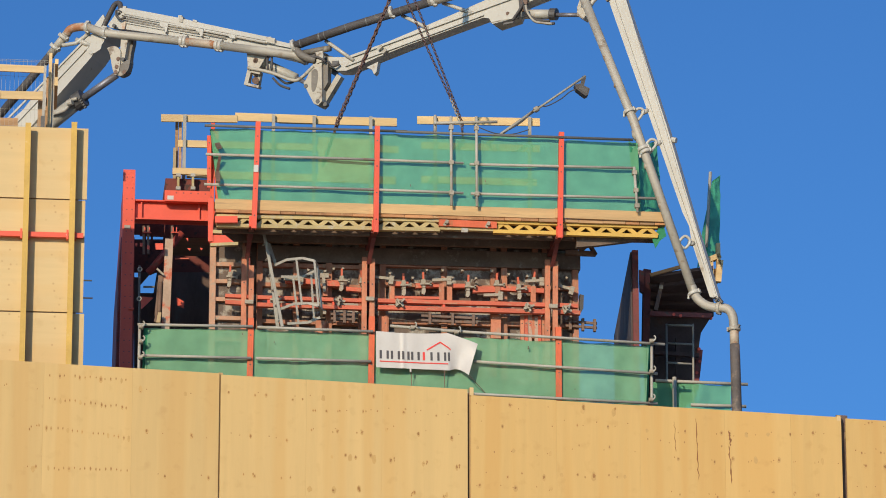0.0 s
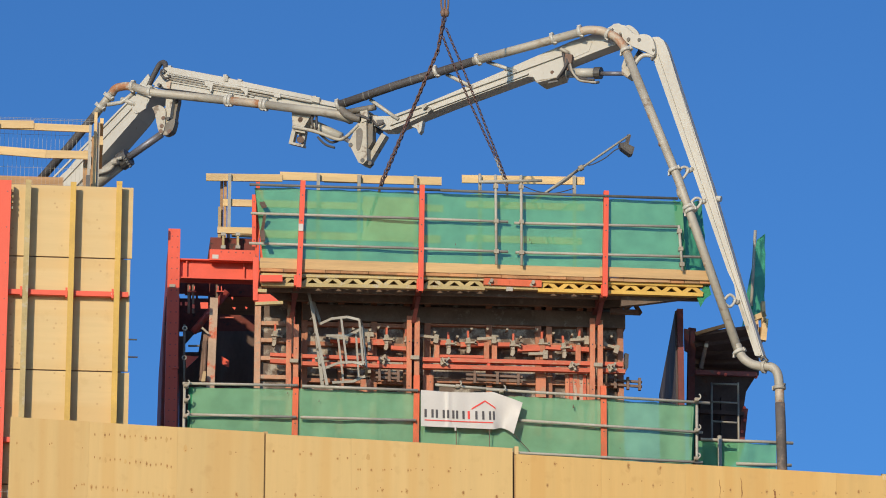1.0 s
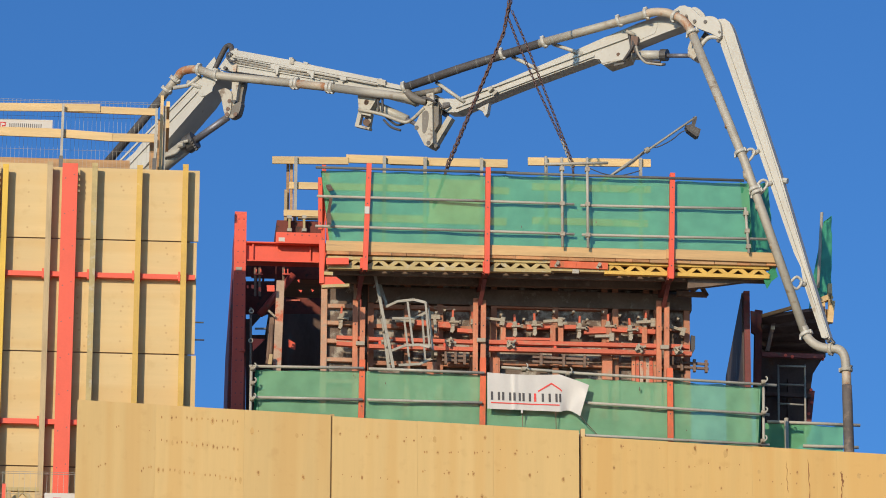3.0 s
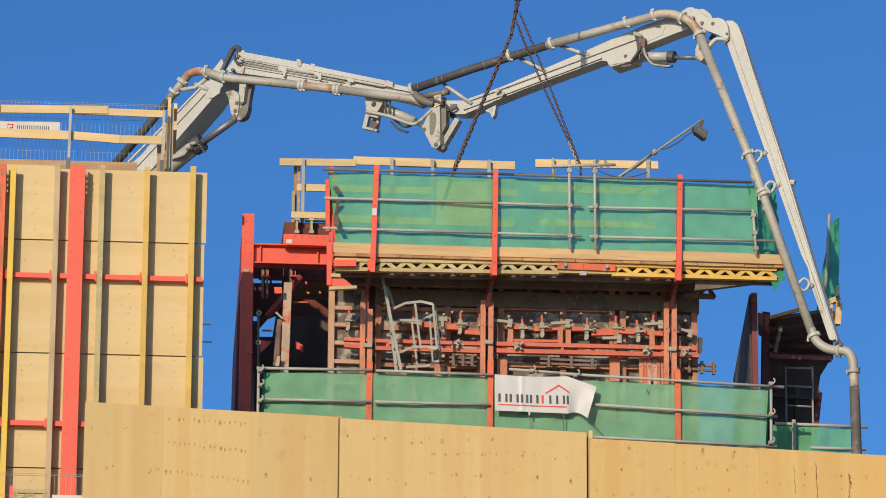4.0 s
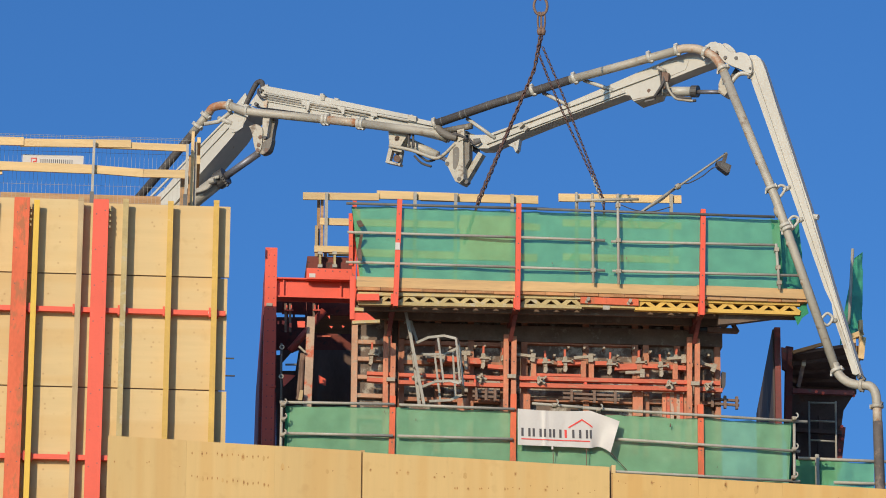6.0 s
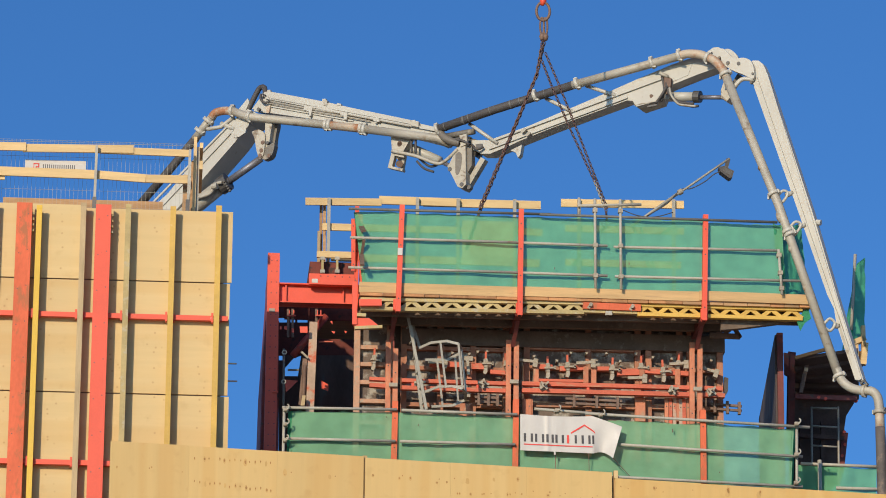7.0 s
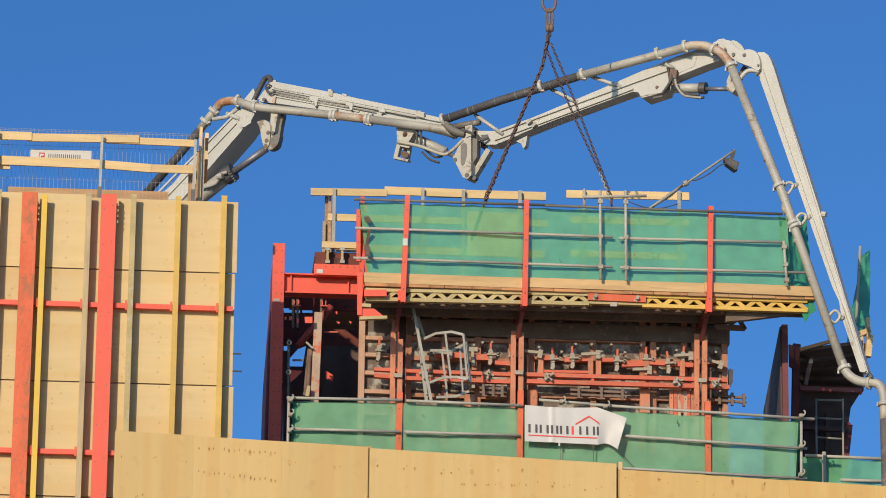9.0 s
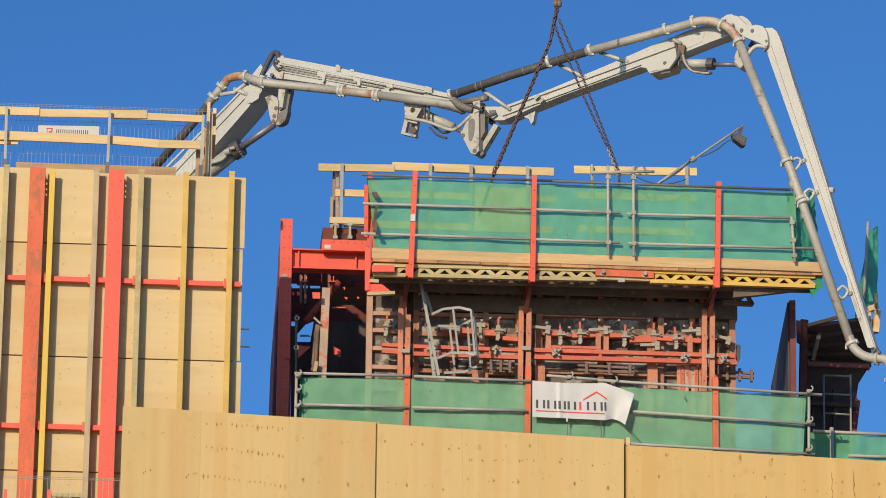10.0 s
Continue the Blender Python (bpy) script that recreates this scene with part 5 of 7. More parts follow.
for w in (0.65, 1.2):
    part("bearer", bar(B(), Vector((-3.357, 0.06, 1.129)) + Vector((0, w, 0)), Vector((2.173, 0.06, 1.167)) + Vector((0, w, 0)), 0.2, 0.08), DARK_SHADE, up)
# added dark backing: stops sun through the truss and darkens its holes
part("truss_shade_backing", bar(B(), (-3.339, 0.26, 1.148), (3.209, 0.26, 1.19), 0.24, 0.05), DARK_SHADE, up)
# cantilever brackets under the deck
# raker and arm colours carry the deck's shade
for a, b, c in (((-2.823, 0.05, 1.047), (-2.841, 0.3, 1.067), (-2.863, 0.72, 0.802)), ((-1.005, 0.05, 1.041), (-0.999, 0.3, 1.061), (-1.045, 0.72, 0.768)), ((1.746, 0.05, 1.029), (1.746, 0.3, 1.057), (1.722, 0.72, 0.806))):
    part("raker", bar(B(), b, c, 0.06, 0.07), RED_DEEP_SHADE, up, "red steel raker painted dark for shade", 0.006)
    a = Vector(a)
    part("bracket_arm", box(B(), (a.x - 0.06, 0.05, a.z + 0.0), (a.x + 0.03, 1.35, a.z + 0.12)), RED_DEEP_SHADE, up)
    part("shoe", box(B(), (a.x - 0.06, -0.07, a.z), (a.x + 0.045, 0.0, a.z + 0.16)), RED, up, "", 0.006)
# red posts of the guard
for a, b in (((-2.769, -0.12, 2.659), (-2.816, -0.12, 1.006)), ((-0.993, -0.12, 2.647), (-1.011, -0.12, 1.001)), ((1.77, -0.12, 2.642), (1.732, -0.12, 0.997))):
    channel_post(up, b, a)
part("tape", box(B(), Vector((-2.795, -0.14, 1.924)) - Vector((0.035, 0.0, 0.055)), Vector((-2.795, -0.14, 1.924)) + Vector((0.035, 0.006, 0.055))), SHEET, up)
for a, b in (((-3.475, 0.3, 2.548), (-3.463, 0.3, 1.738)), ((-3.364, 0.35, 2.638), (-3.34, 0.35, 1.582)), ((-3.405, 0.6, 2.84), (-3.426, 0.1, 0.826))):
    channel_post(up, b, a, 0.06, 0.06)
for a, b, wd in (((-3.376, 0.05, 2.367), (-3.346, -0.22, 2.196), 0.07), ((-3.368, 0.05, 1.841), (-3.333, -0.16, 2.084), 0.045), ((-3.362, 0.05, 1.946), (-3.359, -0.3, 1.648), 0.06)):
    part("latch", bar(B(), a, b, wd, 0.03), RUST, up, "dark rusty latch", 0.004)
# corner steelwork
part("end_plate", bar(B(), (-3.459, -0.03, 1.465), (-3.449, -0.03, 0.805), 0.07, 0.06), RED, up, "", 0.005)
part("corner_channel", bar(B(), (-3.388, -0.05, 1.139), (-3.055, -0.05, 1.15), 0.1, 0.06), RED, up, "", 0.006)
part("corner_gusset", plate(B(), [(-3.434, -0.04, 0.907), (-3.235, -0.04, 0.913), (-3.041, -0.04, 0.763), (-3.432, -0.04, 0.777)], 0.06), RED, up, "", 0.005)
part("corner_timber", bar(B(), (-3.448, -0.02, 0.756), (-3.04, -0.02, 0.786), 0.045, 0.08), YELLOW_OLD, up)
part("corner_timber", bar(B(), (-3.417, -0.02, 0.956), (-3.284, -0.02, 0.952), 0.05, 0.1), YELLOW_OLD, up)
# end bracket at the free end
part("end_bracket", bar(B(), (1.918, 0.7, 1), (2.38, 0.7, 0.996), 0.07, 0.08), RUST, up, "", 0.005)
part("end_bracket", bar(B(), (2.38, 0.7, 0.978), (2.279, 0.7, 1.152), 0.05, 0.08), RUST, up)
part("end_bracket", bar(B(), (2.141, 0.7, 1.024), (2.279, 0.7, 1.152), 0.05, 0.08), RUST, up)
# dark upright wedge stands for the shaded deck underside
part("under_board", plate(B(), [(2.017, 0.16, 1.165), (3.244, 0.16, 1.176), (3.243, 0.16, 1.123), (2.799, 0.16, 1.048), (2.321, 0.16, 0.973), (2.015, 0.16, 0.937)], 0.1), DARK_SHADE, up)

guard2 = thing("pipe_guardrail", SCAFFOLD, (0, -0.1, 1.3), "galvanised scaffold pipe guardrail along the upper platform", "guardrail")
for a, b in (((-3.563, -0.1, 2.577), (-0.552, -0.1, 2.58)), ((-0.724, -0.13, 2.565), (2.843, -0.13, 2.55)), ((-3.54, -0.1, 2.131), (-0.989, -0.1, 2.126)), ((-1.023, -0.1, 2.125), (0.294, -0.1, 2.114)), ((0.387, -0.1, 2.1), (2.876, -0.1, 2.118)),
             ((-3.557, -0.1, 1.667), (-0.987, -0.1, 1.661)), ((-1.021, -0.1, 1.66), (0.293, -0.1, 1.649)), ((0.403, -0.1, 1.644), (3.21, -0.1, 1.653))):
    rail_tube(guard2, a, b, 0.021, "rail", ZINC_DARK if a[2] > 2.45 else ZINC_PALE)
for a, b in (((0.104, -0.14, 2.828), (0.112, -0.14, 1.439)), ((0.485, -0.14, 2.832), (0.491, -0.14, 1.433)), ((2.853, -0.14, 2.123), (2.895, -0.14, 1.42))):
    p = rail_tube(guard2, b, a, 0.022, "standard")
    for t in (0.13, 0.52, 0.86):
        c = lerp(a, b, t)
        part("coupler", box(B(), c - Vector((0.034, 0.03, 0.03)), c + Vector((0.034, 0.05, 0.03))), CLAMP, p, "", 0.01)
rail_tube(guard2, (-0.152, -0.16, 2.707), (0.797, -0.16, 2.756), 0.022)
for a, b in (((-0.129, -0.1, 2.85), (-0.129, -0.1, 2.585)),):
    rail_tube(guard2, b, a, 0.022, "standard")

net = thing("debris_net", SCAFFOLD, (0, 0, 1.3), "green debris netting behind the guardrail pipes", "safety net")
part("net_sheet", sheet(B(), (-3.476, -0.03, 2.567), (-0.985, -0.03, 2.561), (-3.34, -0.01, 1.422), (-0.978, -0.01, 1.426), 60, 22, 0.026, 3.0, 1.6, 0.02), NET, net, "", 0, True)
part("net_sheet", sheet(B(), (-0.985, -0.03, 2.561), (0.514, -0.03, 2.567), (-0.978, -0.01, 1.426), (0.514, -0.01, 1.429), 40, 22, 0.026, 7.0, 1.8, 0.02), NET, net, "", 0, True)
part("net_sheet", sheet(B(), (0.497, -0.03, 2.575), (1.782, -0.03, 2.573), (0.497, -0.01, 1.428), (1.775, -0.01, 1.424), 40, 22, 0.026, 11.0, 1.8, 0.02), NET, net, "", 0, True)
part("net_sheet", sheet(B(), (1.782, -0.03, 2.547), (2.926, -0.03, 2.549), (1.776, -0.01, 1.459), (2.974, -0.01, 1.426), 40, 22, 0.026, 15.0, 1.8, 0.02), NET, net, "", 0, True)
part("net_end", sheet(B(), (2.791, -0.02, 2.592), (3.27, 0.25, 2.665), (2.896, -0.02, 1.421), (3.321, 0.3, 1.492), 30, 24, 0.16, 21.0, 5.0, 0.05), NET_THICK, net, "darker folded net end", 0, True)
part("net_corner", sheet(B(), (-3.483, -0.02, 2.552), (-3.381, 0.9, 2.846), (-3.34, 0, 1.425), (-3.245, 0.9, 1.713), 12, 22, 0.05, 27.0, 2.0), NET_THICK, net, "", 0, True)
part("net_tail", plate(B(), [(3.14, 0.05, 1.062), (3.236, 0.05, 1.232), (3.314, 0.05, 1.278), (3.354, 0.05, 1.121), (3.259, 0.05, 1.048), (3.189, 0.05, 0.923)], 0.012), NET_THICK, net, "torn net end")
tail = thing("net_strip", SCAFFOLD, (4.443, 2.6, 1.506), "loose green net hanging from a scaffold pipe", "safety net")
part("net_sheet", sheet(B(), (4.502, 2.6, 2.812), (4.629, 2.6, 2.917), (4.246, 2.6, 1.409), (4.605, 2.6, 1.602), 14, 30, 0.14, 31.0, 5.0, 0.1), NET_THICK, tail, "", 0, True)
part("pipe", tube(B(), [(4.481, 2.62, 2.937), (4.374, 2.62, 1.418)], 0.025, 8), ZINC, tail, "", 0, True)

# rear guardrail of boards
rear = thing("board_guardrail", SCAFFOLD, (0, 2.4, 1.3), "pine board guardrail on steel posts behind the netting", "guardrail")
for a, b, h in (((-4.126, 2.3, 3.438), (-2.95, 2.3, 3.459), 0.115), ((-2.984, 2.32, 3.501), (-1.725, 2.32, 3.497), 0.13), ((-2.301, 2.34, 3.493), (-0.476, 2.34, 3.499), 0.13), ((-0.163, 2.3, 3.534), (1.753, 2.3, 3.561), 0.125),
                ((-3.858, 2.3, 3.036), (-0.935, 2.3, 3.041), 0.11), ((-0.935, 2.3, 3.059), (-0.452, 2.3, 3.038), 0.11), ((-0.101, 2.3, 3.123), (1.75, 2.3, 3.128), 0.11), ((-3.719, 2.3, 2.55), (-0.495, 2.3, 2.543), 0.12), ((-0.1, 2.3, 2.574), (1.702, 2.3, 2.577), 0.11)):
    part("board", bar(B(), a, b, h, 0.034), BOARD, rear, "", 0.005)
for a, b in (((-3.763, 2.26, 3.492), (-3.765, 2.26, 2.609)), ((-2.395, 2.26, 3.538), (-2.391, 2.26, 2.38)), ((-1.765, 2.26, 3.532), (-1.764, 2.26, 2.4)), ((-0.888, 2.26, 3.552), (-0.892, 2.26, 2.428)), ((0.114, 2.26, 3.586), (0.115, 2.26, 2.46)), ((1.589, 2.26, 3.626), (1.582, 2.26, 2.506))):
    part("post", bar(B(), (b[0], b[1], 1.55), a, 0.05, 0.05), ZINC, rear, "", 0.004)
for a, b, m2 in (((-3.874, 2.5, 3.455), (-3.869, 2.5, 2.679), PLANK), ((-3.823, 2.45, 3.432), (-3.81, 2.45, 2.665), PLANK), ((-3.905, 2.4, 2.993), (-3.899, 2.4, 2.647), TIMBER_GREY)):
    part("end_post", bar(B(), (b[0], b[1], 1.55), a, 0.045, 0.05), m2, rear)
part("panel", plate(B(), [(-1.699, 2.28, 3.201), (-0.894, 2.28, 3.2), (-0.89, 2.28, 2.543), (-1.694, 2.28, 2.536)], 0.02), BOARD, rear, "plywood infill panel")

reardeck = thing("rear_platform", SCAFFOLD, (-1, 2.5, 0.5), "rear timber platform carried on red steel beams", "scaffold platform")
part("deck_board", bar(B(), (-3.944, 2.1, 2.527), (-3.313, 2.1, 2.529), 0.1, 0.05), BOARD, reardeck, "", 0.004)
part("deck", box(B(), (-3.95, 2.2, 1.5), (1.7, 3.2, 1.55)), PLANK, reardeck)
part("joist", box(B(), ((-4.045, 2.1, 2.37)[0], 2.2, (-4.042, 2.1, 2.208)[2]), (-3.3, 3.3, (-4.046, 2.1, 2.442)[2])), FORM_BACK, reardeck)
for a, b in (((-3.857, 2.08, 2.442), (-3.854, 2.08, 2.235)), ((-3.633, 2.08, 2.449), (-3.629, 2.08, 2.242))):
    part("joist_clip", bar(B(), a, b, 0.035, 0.1), YELLOW_OLD, reardeck, "", 0.004)
    for q in (a, b):
        part("clip_head", box(B(), Vector(q) - Vector((0.035, 0.06, 0.02)), Vector(q) + Vector((0.035, 0.03, 0.03))), ZINC_PALE, reardeck)
# mostly hidden plates added to keep sun out of the bay
part("joist_sun_block", box(B(), (-4.04, 2.15, 1.5), (-3.3, 2.19, 2.2)), FORM_BACK, reardeck)
part("joist_sun_block", box(B(), (-4.42, 2.15, 1.5), (-4.05, 2.19, 2.02)), FORM_BACK, reardeck)
part("deck_support", box(B(), (-3.3, 2.6, 0.2), (1.6, 2.8, 1.5)), RED_SHADED, reardeck)

# red portal steelwork beside the formwork
portal = thing("steel_portal", SCAFFOLD, (-4.2, 1.6, -4.15), "bright red perforated steel column and beam of the climbing formwork", "steel frame")
ca, cb = (-4.619, 1.4, 2.318), (-4.556, 1.4, -0.765)
colx = ca[0]
colm = part("column", box(B(), (colx - 0.09, 1.4, -4.15), (colx + 0.09, 1.43, ca[2])), RED, portal, "perforated red steel column")
part("column_flange", box(B(), (colx - 0.09, 1.43, -4.15), (colx - 0.075, 1.6, ca[2])), RED, portal)
part("column_flange", box(B(), (colx + 0.075, 1.43, -4.15), (colx + 0.09, 1.6, ca[2])), RED, portal)
for i in range(20):
    z = ca[2] - 0.12 - 0.17 * i
    for s in (-0.03, 0.05):
        part("bolt_hole", tube(B(), [(colx + s, 1.398, z), (colx + s, 1.402, z)], 0.011, 8), RED_SHADED, colm)
part("clip", box(B(), (colx - 0.06, 1.385, (-4.601, 1.39, 1.408)[2] - 0.02), (colx + 0.03, 1.398, (-4.601, 1.39, 1.408)[2] + 0.03)), ZINC_PALE, colm)
beamz0, beamz1 = (-3.996, 1.5, 1.557)[2], (-4.001, 1.5, 1.859)[2]
part("beam_web", box(B(), (colx + 0.09, 1.5, beamz0), (-3.3, 1.52, beamz1)), RED, portal, "bright red steel beam")
part("beam_flange", box(B(), (colx + 0.09, 1.42, beamz1 - 0.02), (-3.3, 1.7, beamz1)), RED, portal)
part("beam_flange", box(B(), (colx + 0.09, 1.44, beamz0), (-3.3, 1.7, beamz0 + 0.02)), RED, portal)
for x in ((-4.425, 1.49, 1.727)[0], (-3.556, 1.49, 1.754)[0]):
    part("stiffener", box(B(), (x - 0.01, 1.45, beamz0 + 0.02), (x + 0.01, 1.5, beamz1 - 0.02)), RED, portal)
part("cross_channel", box(B(), ((-4.085, 1.35, 1.919)[0], 1.3, (-4.083, 1.35, 1.812)[2]), (-3.36, 1.42, (-4.086, 1.35, 1.981)[2])), RED, portal, "", 0.008)
for k in range(6):
    q = lerp((-3.909, 1.295, 1.944), (-3.363, 1.295, 1.934), k / 5)
    part("bolt_hole", tube(B(), [q, q + Vector((0, 0.004, 0))], 0.012, 7), RED_SHADED, portal)
part("label_tag", box(B(), ((-4.044, 1.3, 1.905)[0], 1.296, (-4.043, 1.3, 1.834)[2]), ((-3.951, 1.3, 1.908)[0], 1.299, (-4.044, 1.3, 1.896)[2])), SHEET, portal)
# lower, set-back column and bracing under the beam, shade painted as darker red
part("lower_column", plate(B(), [(-4.716, 1.75, 1.349), (-4.511, 1.75, 1.355), (-4.485, 1.75, -0.761), (-4.755, 1.75, -0.769), (-4.735, 1.75, 0.461)], 0.3), RED_SHADED, portal, "red side face darkened for shade", 0.008)
# panels run back unseen behind the column, made deep to block low sun
part("sun_block_panel", plate(B(), [(-4.66, 1.9, 2.43), (-4.6, 1.9, 2.43), (-4.6, 1.9, -0.727), (-4.76, 1.9, -0.731), (-4.74, 1.9, 0.8)], 2.5), RED_SHADED, portal)
part("sun_block_panel", plate(B(), [(-4.66, 2.5, 2.62), (-4.6, 2.5, 2.62), (-4.6, 2.5, 1.0), (-4.66, 2.5, 1.0)], 1.9), RED_SHADED, portal)
part("pale_post", bar(B(), (-4.006, 1.3, 1.206), (-4.04, 1.3, -0.21), 0.12, 0.1), PALE_POST, portal, "cement-stained red post", 0.008)
part("brace", tube(B(), [(-4.297, 1.7, 0.788), (-3.797, 1.7, 1.434)], 0.055, 10), RED_SHADED, portal, "", 0, True)
for a, b in (((-4.386, 1.5, 1.465), (-4.377, 1.5, 1.022)), ((-4.318, 1.5, 1.467), (-4.309, 1.5, 1.024)), ((-3.96, 1.5, 1.478), (-3.956, 1.5, 1.256)), ((-4.441, 1.5, 0.843), (-4.422, 1.5, -0.124)), ((-4.162, 1.6, 0.614), (-4.166, 1.6, -0.047))):
    part("tie_bar", bar(B(), a, b, 0.035, 0.04), RUST, portal)
for a in ((-4.369, 1.44, 1.377), (-4.301, 1.44, 1.379), (-3.944, 1.44, 1.39), (-3.893, 1.44, 1.391)):
    part("hook", bar(B(), Vector(a) - Vector((0.03, 0, 0.03)), Vector(a) + Vector((0.03, 0, -0.03)), 0.015, 0.03), RED, portal)
    part("hook", bar(B(), Vector(a) - Vector((0, 0, 0.03)), Vector(a) + Vector((0, 0, 0.05)), 0.015, 0.03), RED, portal)
# dark plates fill the bay; its shade is put into their colour
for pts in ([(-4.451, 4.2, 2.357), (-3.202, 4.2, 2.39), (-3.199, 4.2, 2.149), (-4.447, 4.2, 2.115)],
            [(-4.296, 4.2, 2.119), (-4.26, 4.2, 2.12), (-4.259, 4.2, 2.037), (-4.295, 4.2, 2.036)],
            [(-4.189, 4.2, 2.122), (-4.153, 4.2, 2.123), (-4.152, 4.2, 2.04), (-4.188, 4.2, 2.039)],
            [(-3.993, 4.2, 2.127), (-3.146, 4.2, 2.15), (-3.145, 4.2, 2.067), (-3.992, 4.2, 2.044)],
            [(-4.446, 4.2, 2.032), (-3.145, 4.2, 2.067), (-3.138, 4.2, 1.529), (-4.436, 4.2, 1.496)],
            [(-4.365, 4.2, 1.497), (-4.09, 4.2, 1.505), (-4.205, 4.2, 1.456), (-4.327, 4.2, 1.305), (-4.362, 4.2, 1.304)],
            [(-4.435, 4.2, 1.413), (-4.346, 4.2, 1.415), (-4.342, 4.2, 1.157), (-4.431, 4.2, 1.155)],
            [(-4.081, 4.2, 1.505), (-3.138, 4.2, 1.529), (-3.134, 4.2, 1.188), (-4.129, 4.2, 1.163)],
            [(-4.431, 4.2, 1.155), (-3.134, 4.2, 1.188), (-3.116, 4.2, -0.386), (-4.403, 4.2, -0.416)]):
    part("shade_backing", plate(B(), pts, 0.04), BAY_SHADE if pts[0][2] < (-3.762, 4.2, 1.569)[2] else FORM_BACK, portal, "dark backing painted for the bay's shade")
for pts in ([(-4.516, 1.1, 1.076), (-4.491, 1.1, 1.077), (-4.49, 1.1, 1.033), (-4.516, 1.1, 1.032)], [(-4.449, 1.1, 1.087), (-4.406, 1.1, 1.079), (-4.414, 1.1, 1.026), (-4.448, 1.1, 1.034)],
            [(-4.338, 1.1, 1.054), (-4.304, 1.1, 1.046), (-4.303, 1.1, 0.985), (-4.337, 1.1, 0.993)], [(-4.22, 1.1, 1.084), (-4.102, 1.1, 1.087), (-4.1, 1.1, 0.99), (-4.21, 1.1, 0.987)],
            [(-3.751, 1.4, 1.262), (-3.717, 1.4, 1.272), (-3.717, 1.4, 1.219)], [(-3.732, 1.4, 1.112), (-3.672, 1.4, 1.105), (-3.689, 1.4, 1.069)], [(-3.536, 1.4, 1.126), (-3.493, 1.4, 1.109), (-3.519, 1.4, 1.082)],
            [(-4.414, 1.5, 0.362), (-4.219, 1.5, 0.35), (-4.285, 1.5, 0.278), (-4.394, 1.5, 0.169)], [(-4.602, 1.36, 0.144), (-4.517, 1.36, 0.146), (-4.516, 1.36, 0.12), (-4.601, 1.36, 0.117)]):
    part("lug_plate", plate(B(), pts, 0.02), RED, portal, "small red steel plate")
part("tie_strip", bar(B(), (-3.905, 1.5, 0.967), (-3.7, 1.5, 0.973), 0.02, 0.03), RED_DUSTY, portal)
part("guard_pipe", tube(B(), [(-4.449, 0.9, 0.669), (-4.448, 0.9, -0.377)], 0.014, 7), ZINC_DARK, portal, "", 0, True)
for q in ((-4.449, 0.86, 0.606), (-4.45, 0.86, 0.152), (-4.435, 0, -0.52)):
    part("pipe_eye", tube(B(), [Vector(q) + Vector((0.03 * math.sin(t), 0, 0.03 * math.cos(t))) for t in [2 * math.pi * k / 12 for k in range(13)]], 0.01, 6, False), ZINC_PALE, portal, "", 0, True)
part("cross_pin", bar(B(), (-4.383, 1.2, 0.43), (-4.214, 1.2, 0.435), 0.025, 0.03), ZINC_DARK, portal)
part("cross_pin", bar(B(), (-4.185, 1.2, 0.717), (-4.082, 1.2, 0.623), 0.03, 0.03), CLAMP, portal)
part("timber_scrap", plate(B(), [(-4.161, 1.1, 0.015), (-4.11, 1.1, 0.016), (-4.125, 1.1, -0.141), (-4.184, 1.1, -0.143)], 0.06), TIMBER_GREY, portal)
part("lit_lug", plate(B(), [(-3.853, 2, 0.503), (-3.732, 2, 0.435), (-3.739, 2, 0.337), (-3.842, 2, 0.379)], 0.03), RED, portal, "sunlit red lug")
part("perforated_strap", bar(B(), (-4.123, 1.3, 0.638), (-4.177, 1.3, -0.083), 0.07, 0.03), RUST, portal)
part("screw_prop", tube(B(), [(-4.123, 1.25, 0.518), (-4.144, 1.25, -0.139)], 0.03, 8), RUST, portal, "", 0, True)

# formwork panels


def form_panel(x0, x1, z0, z1, w, rails, stiles, label, paint=RED_CRUST):
    f = thing("steel_formwork", SCAFFOLD, ((x0 + x1) / 2, w, z0), label, "formwork panel", "steel-framed formwork panels")
    part("facing", box(B(), (x0 + 0.01, w + 0.1, z0), (x1 - 0.01, w + 0.125, z1)), PLY_DARK, f, "cement-stained facing")
    for x in stiles:
        part("stile", box(B(), (x - 0.045, w, z0), (x + 0.045, w + 0.1, z1)), paint, f, "", 0.008)
    for z in rails:
        for a, b in zip(stiles, stiles[1:]):
            part("rail", box(B(), (a + 0.045, w + 0.015, z - 0.03), (b - 0.045, w + 0.1, z + 0.03)), paint, f, "", 0.006)
    return f


ztop, zlow = (-1.466, 1, 1.161)[2], -2.0
form_panel((-3.407, 1, 0.47)[0], (-2.816, 1, 0.487)[0], zlow, ztop, 1.0, ((-3.158, 1, 0.767)[2], (-3.155, 1, 0.504)[2], (-3.151, 1, 0.224)[2], (-3.147, 1, -0.064)[2], (-3.142, 1, -0.395)[2]), ((-3.357, 1, 0.471)[0], (-2.867, 1, 0.486)[0]), "narrow cement-stained red formwork panel", PALE_PANEL)
form_panel((-2.8, 1, 0.488)[0], (-1.036, 1, 0.539)[0], zlow, ztop, 1.06, ((-1.883, 1.06, 0.795)[2], (-1.881, 1.06, 0.487)[2], (-1.876, 1.06, -0.083)[2]), ((-2.652, 1.06, 0.508)[0], (-2.102, 1.06, 0.524)[0], (-1.609, 1.06, 0.539)[0], (-1.116, 1.06, 0.553)[0]), "cement-stained red formwork panel behind a ladder")
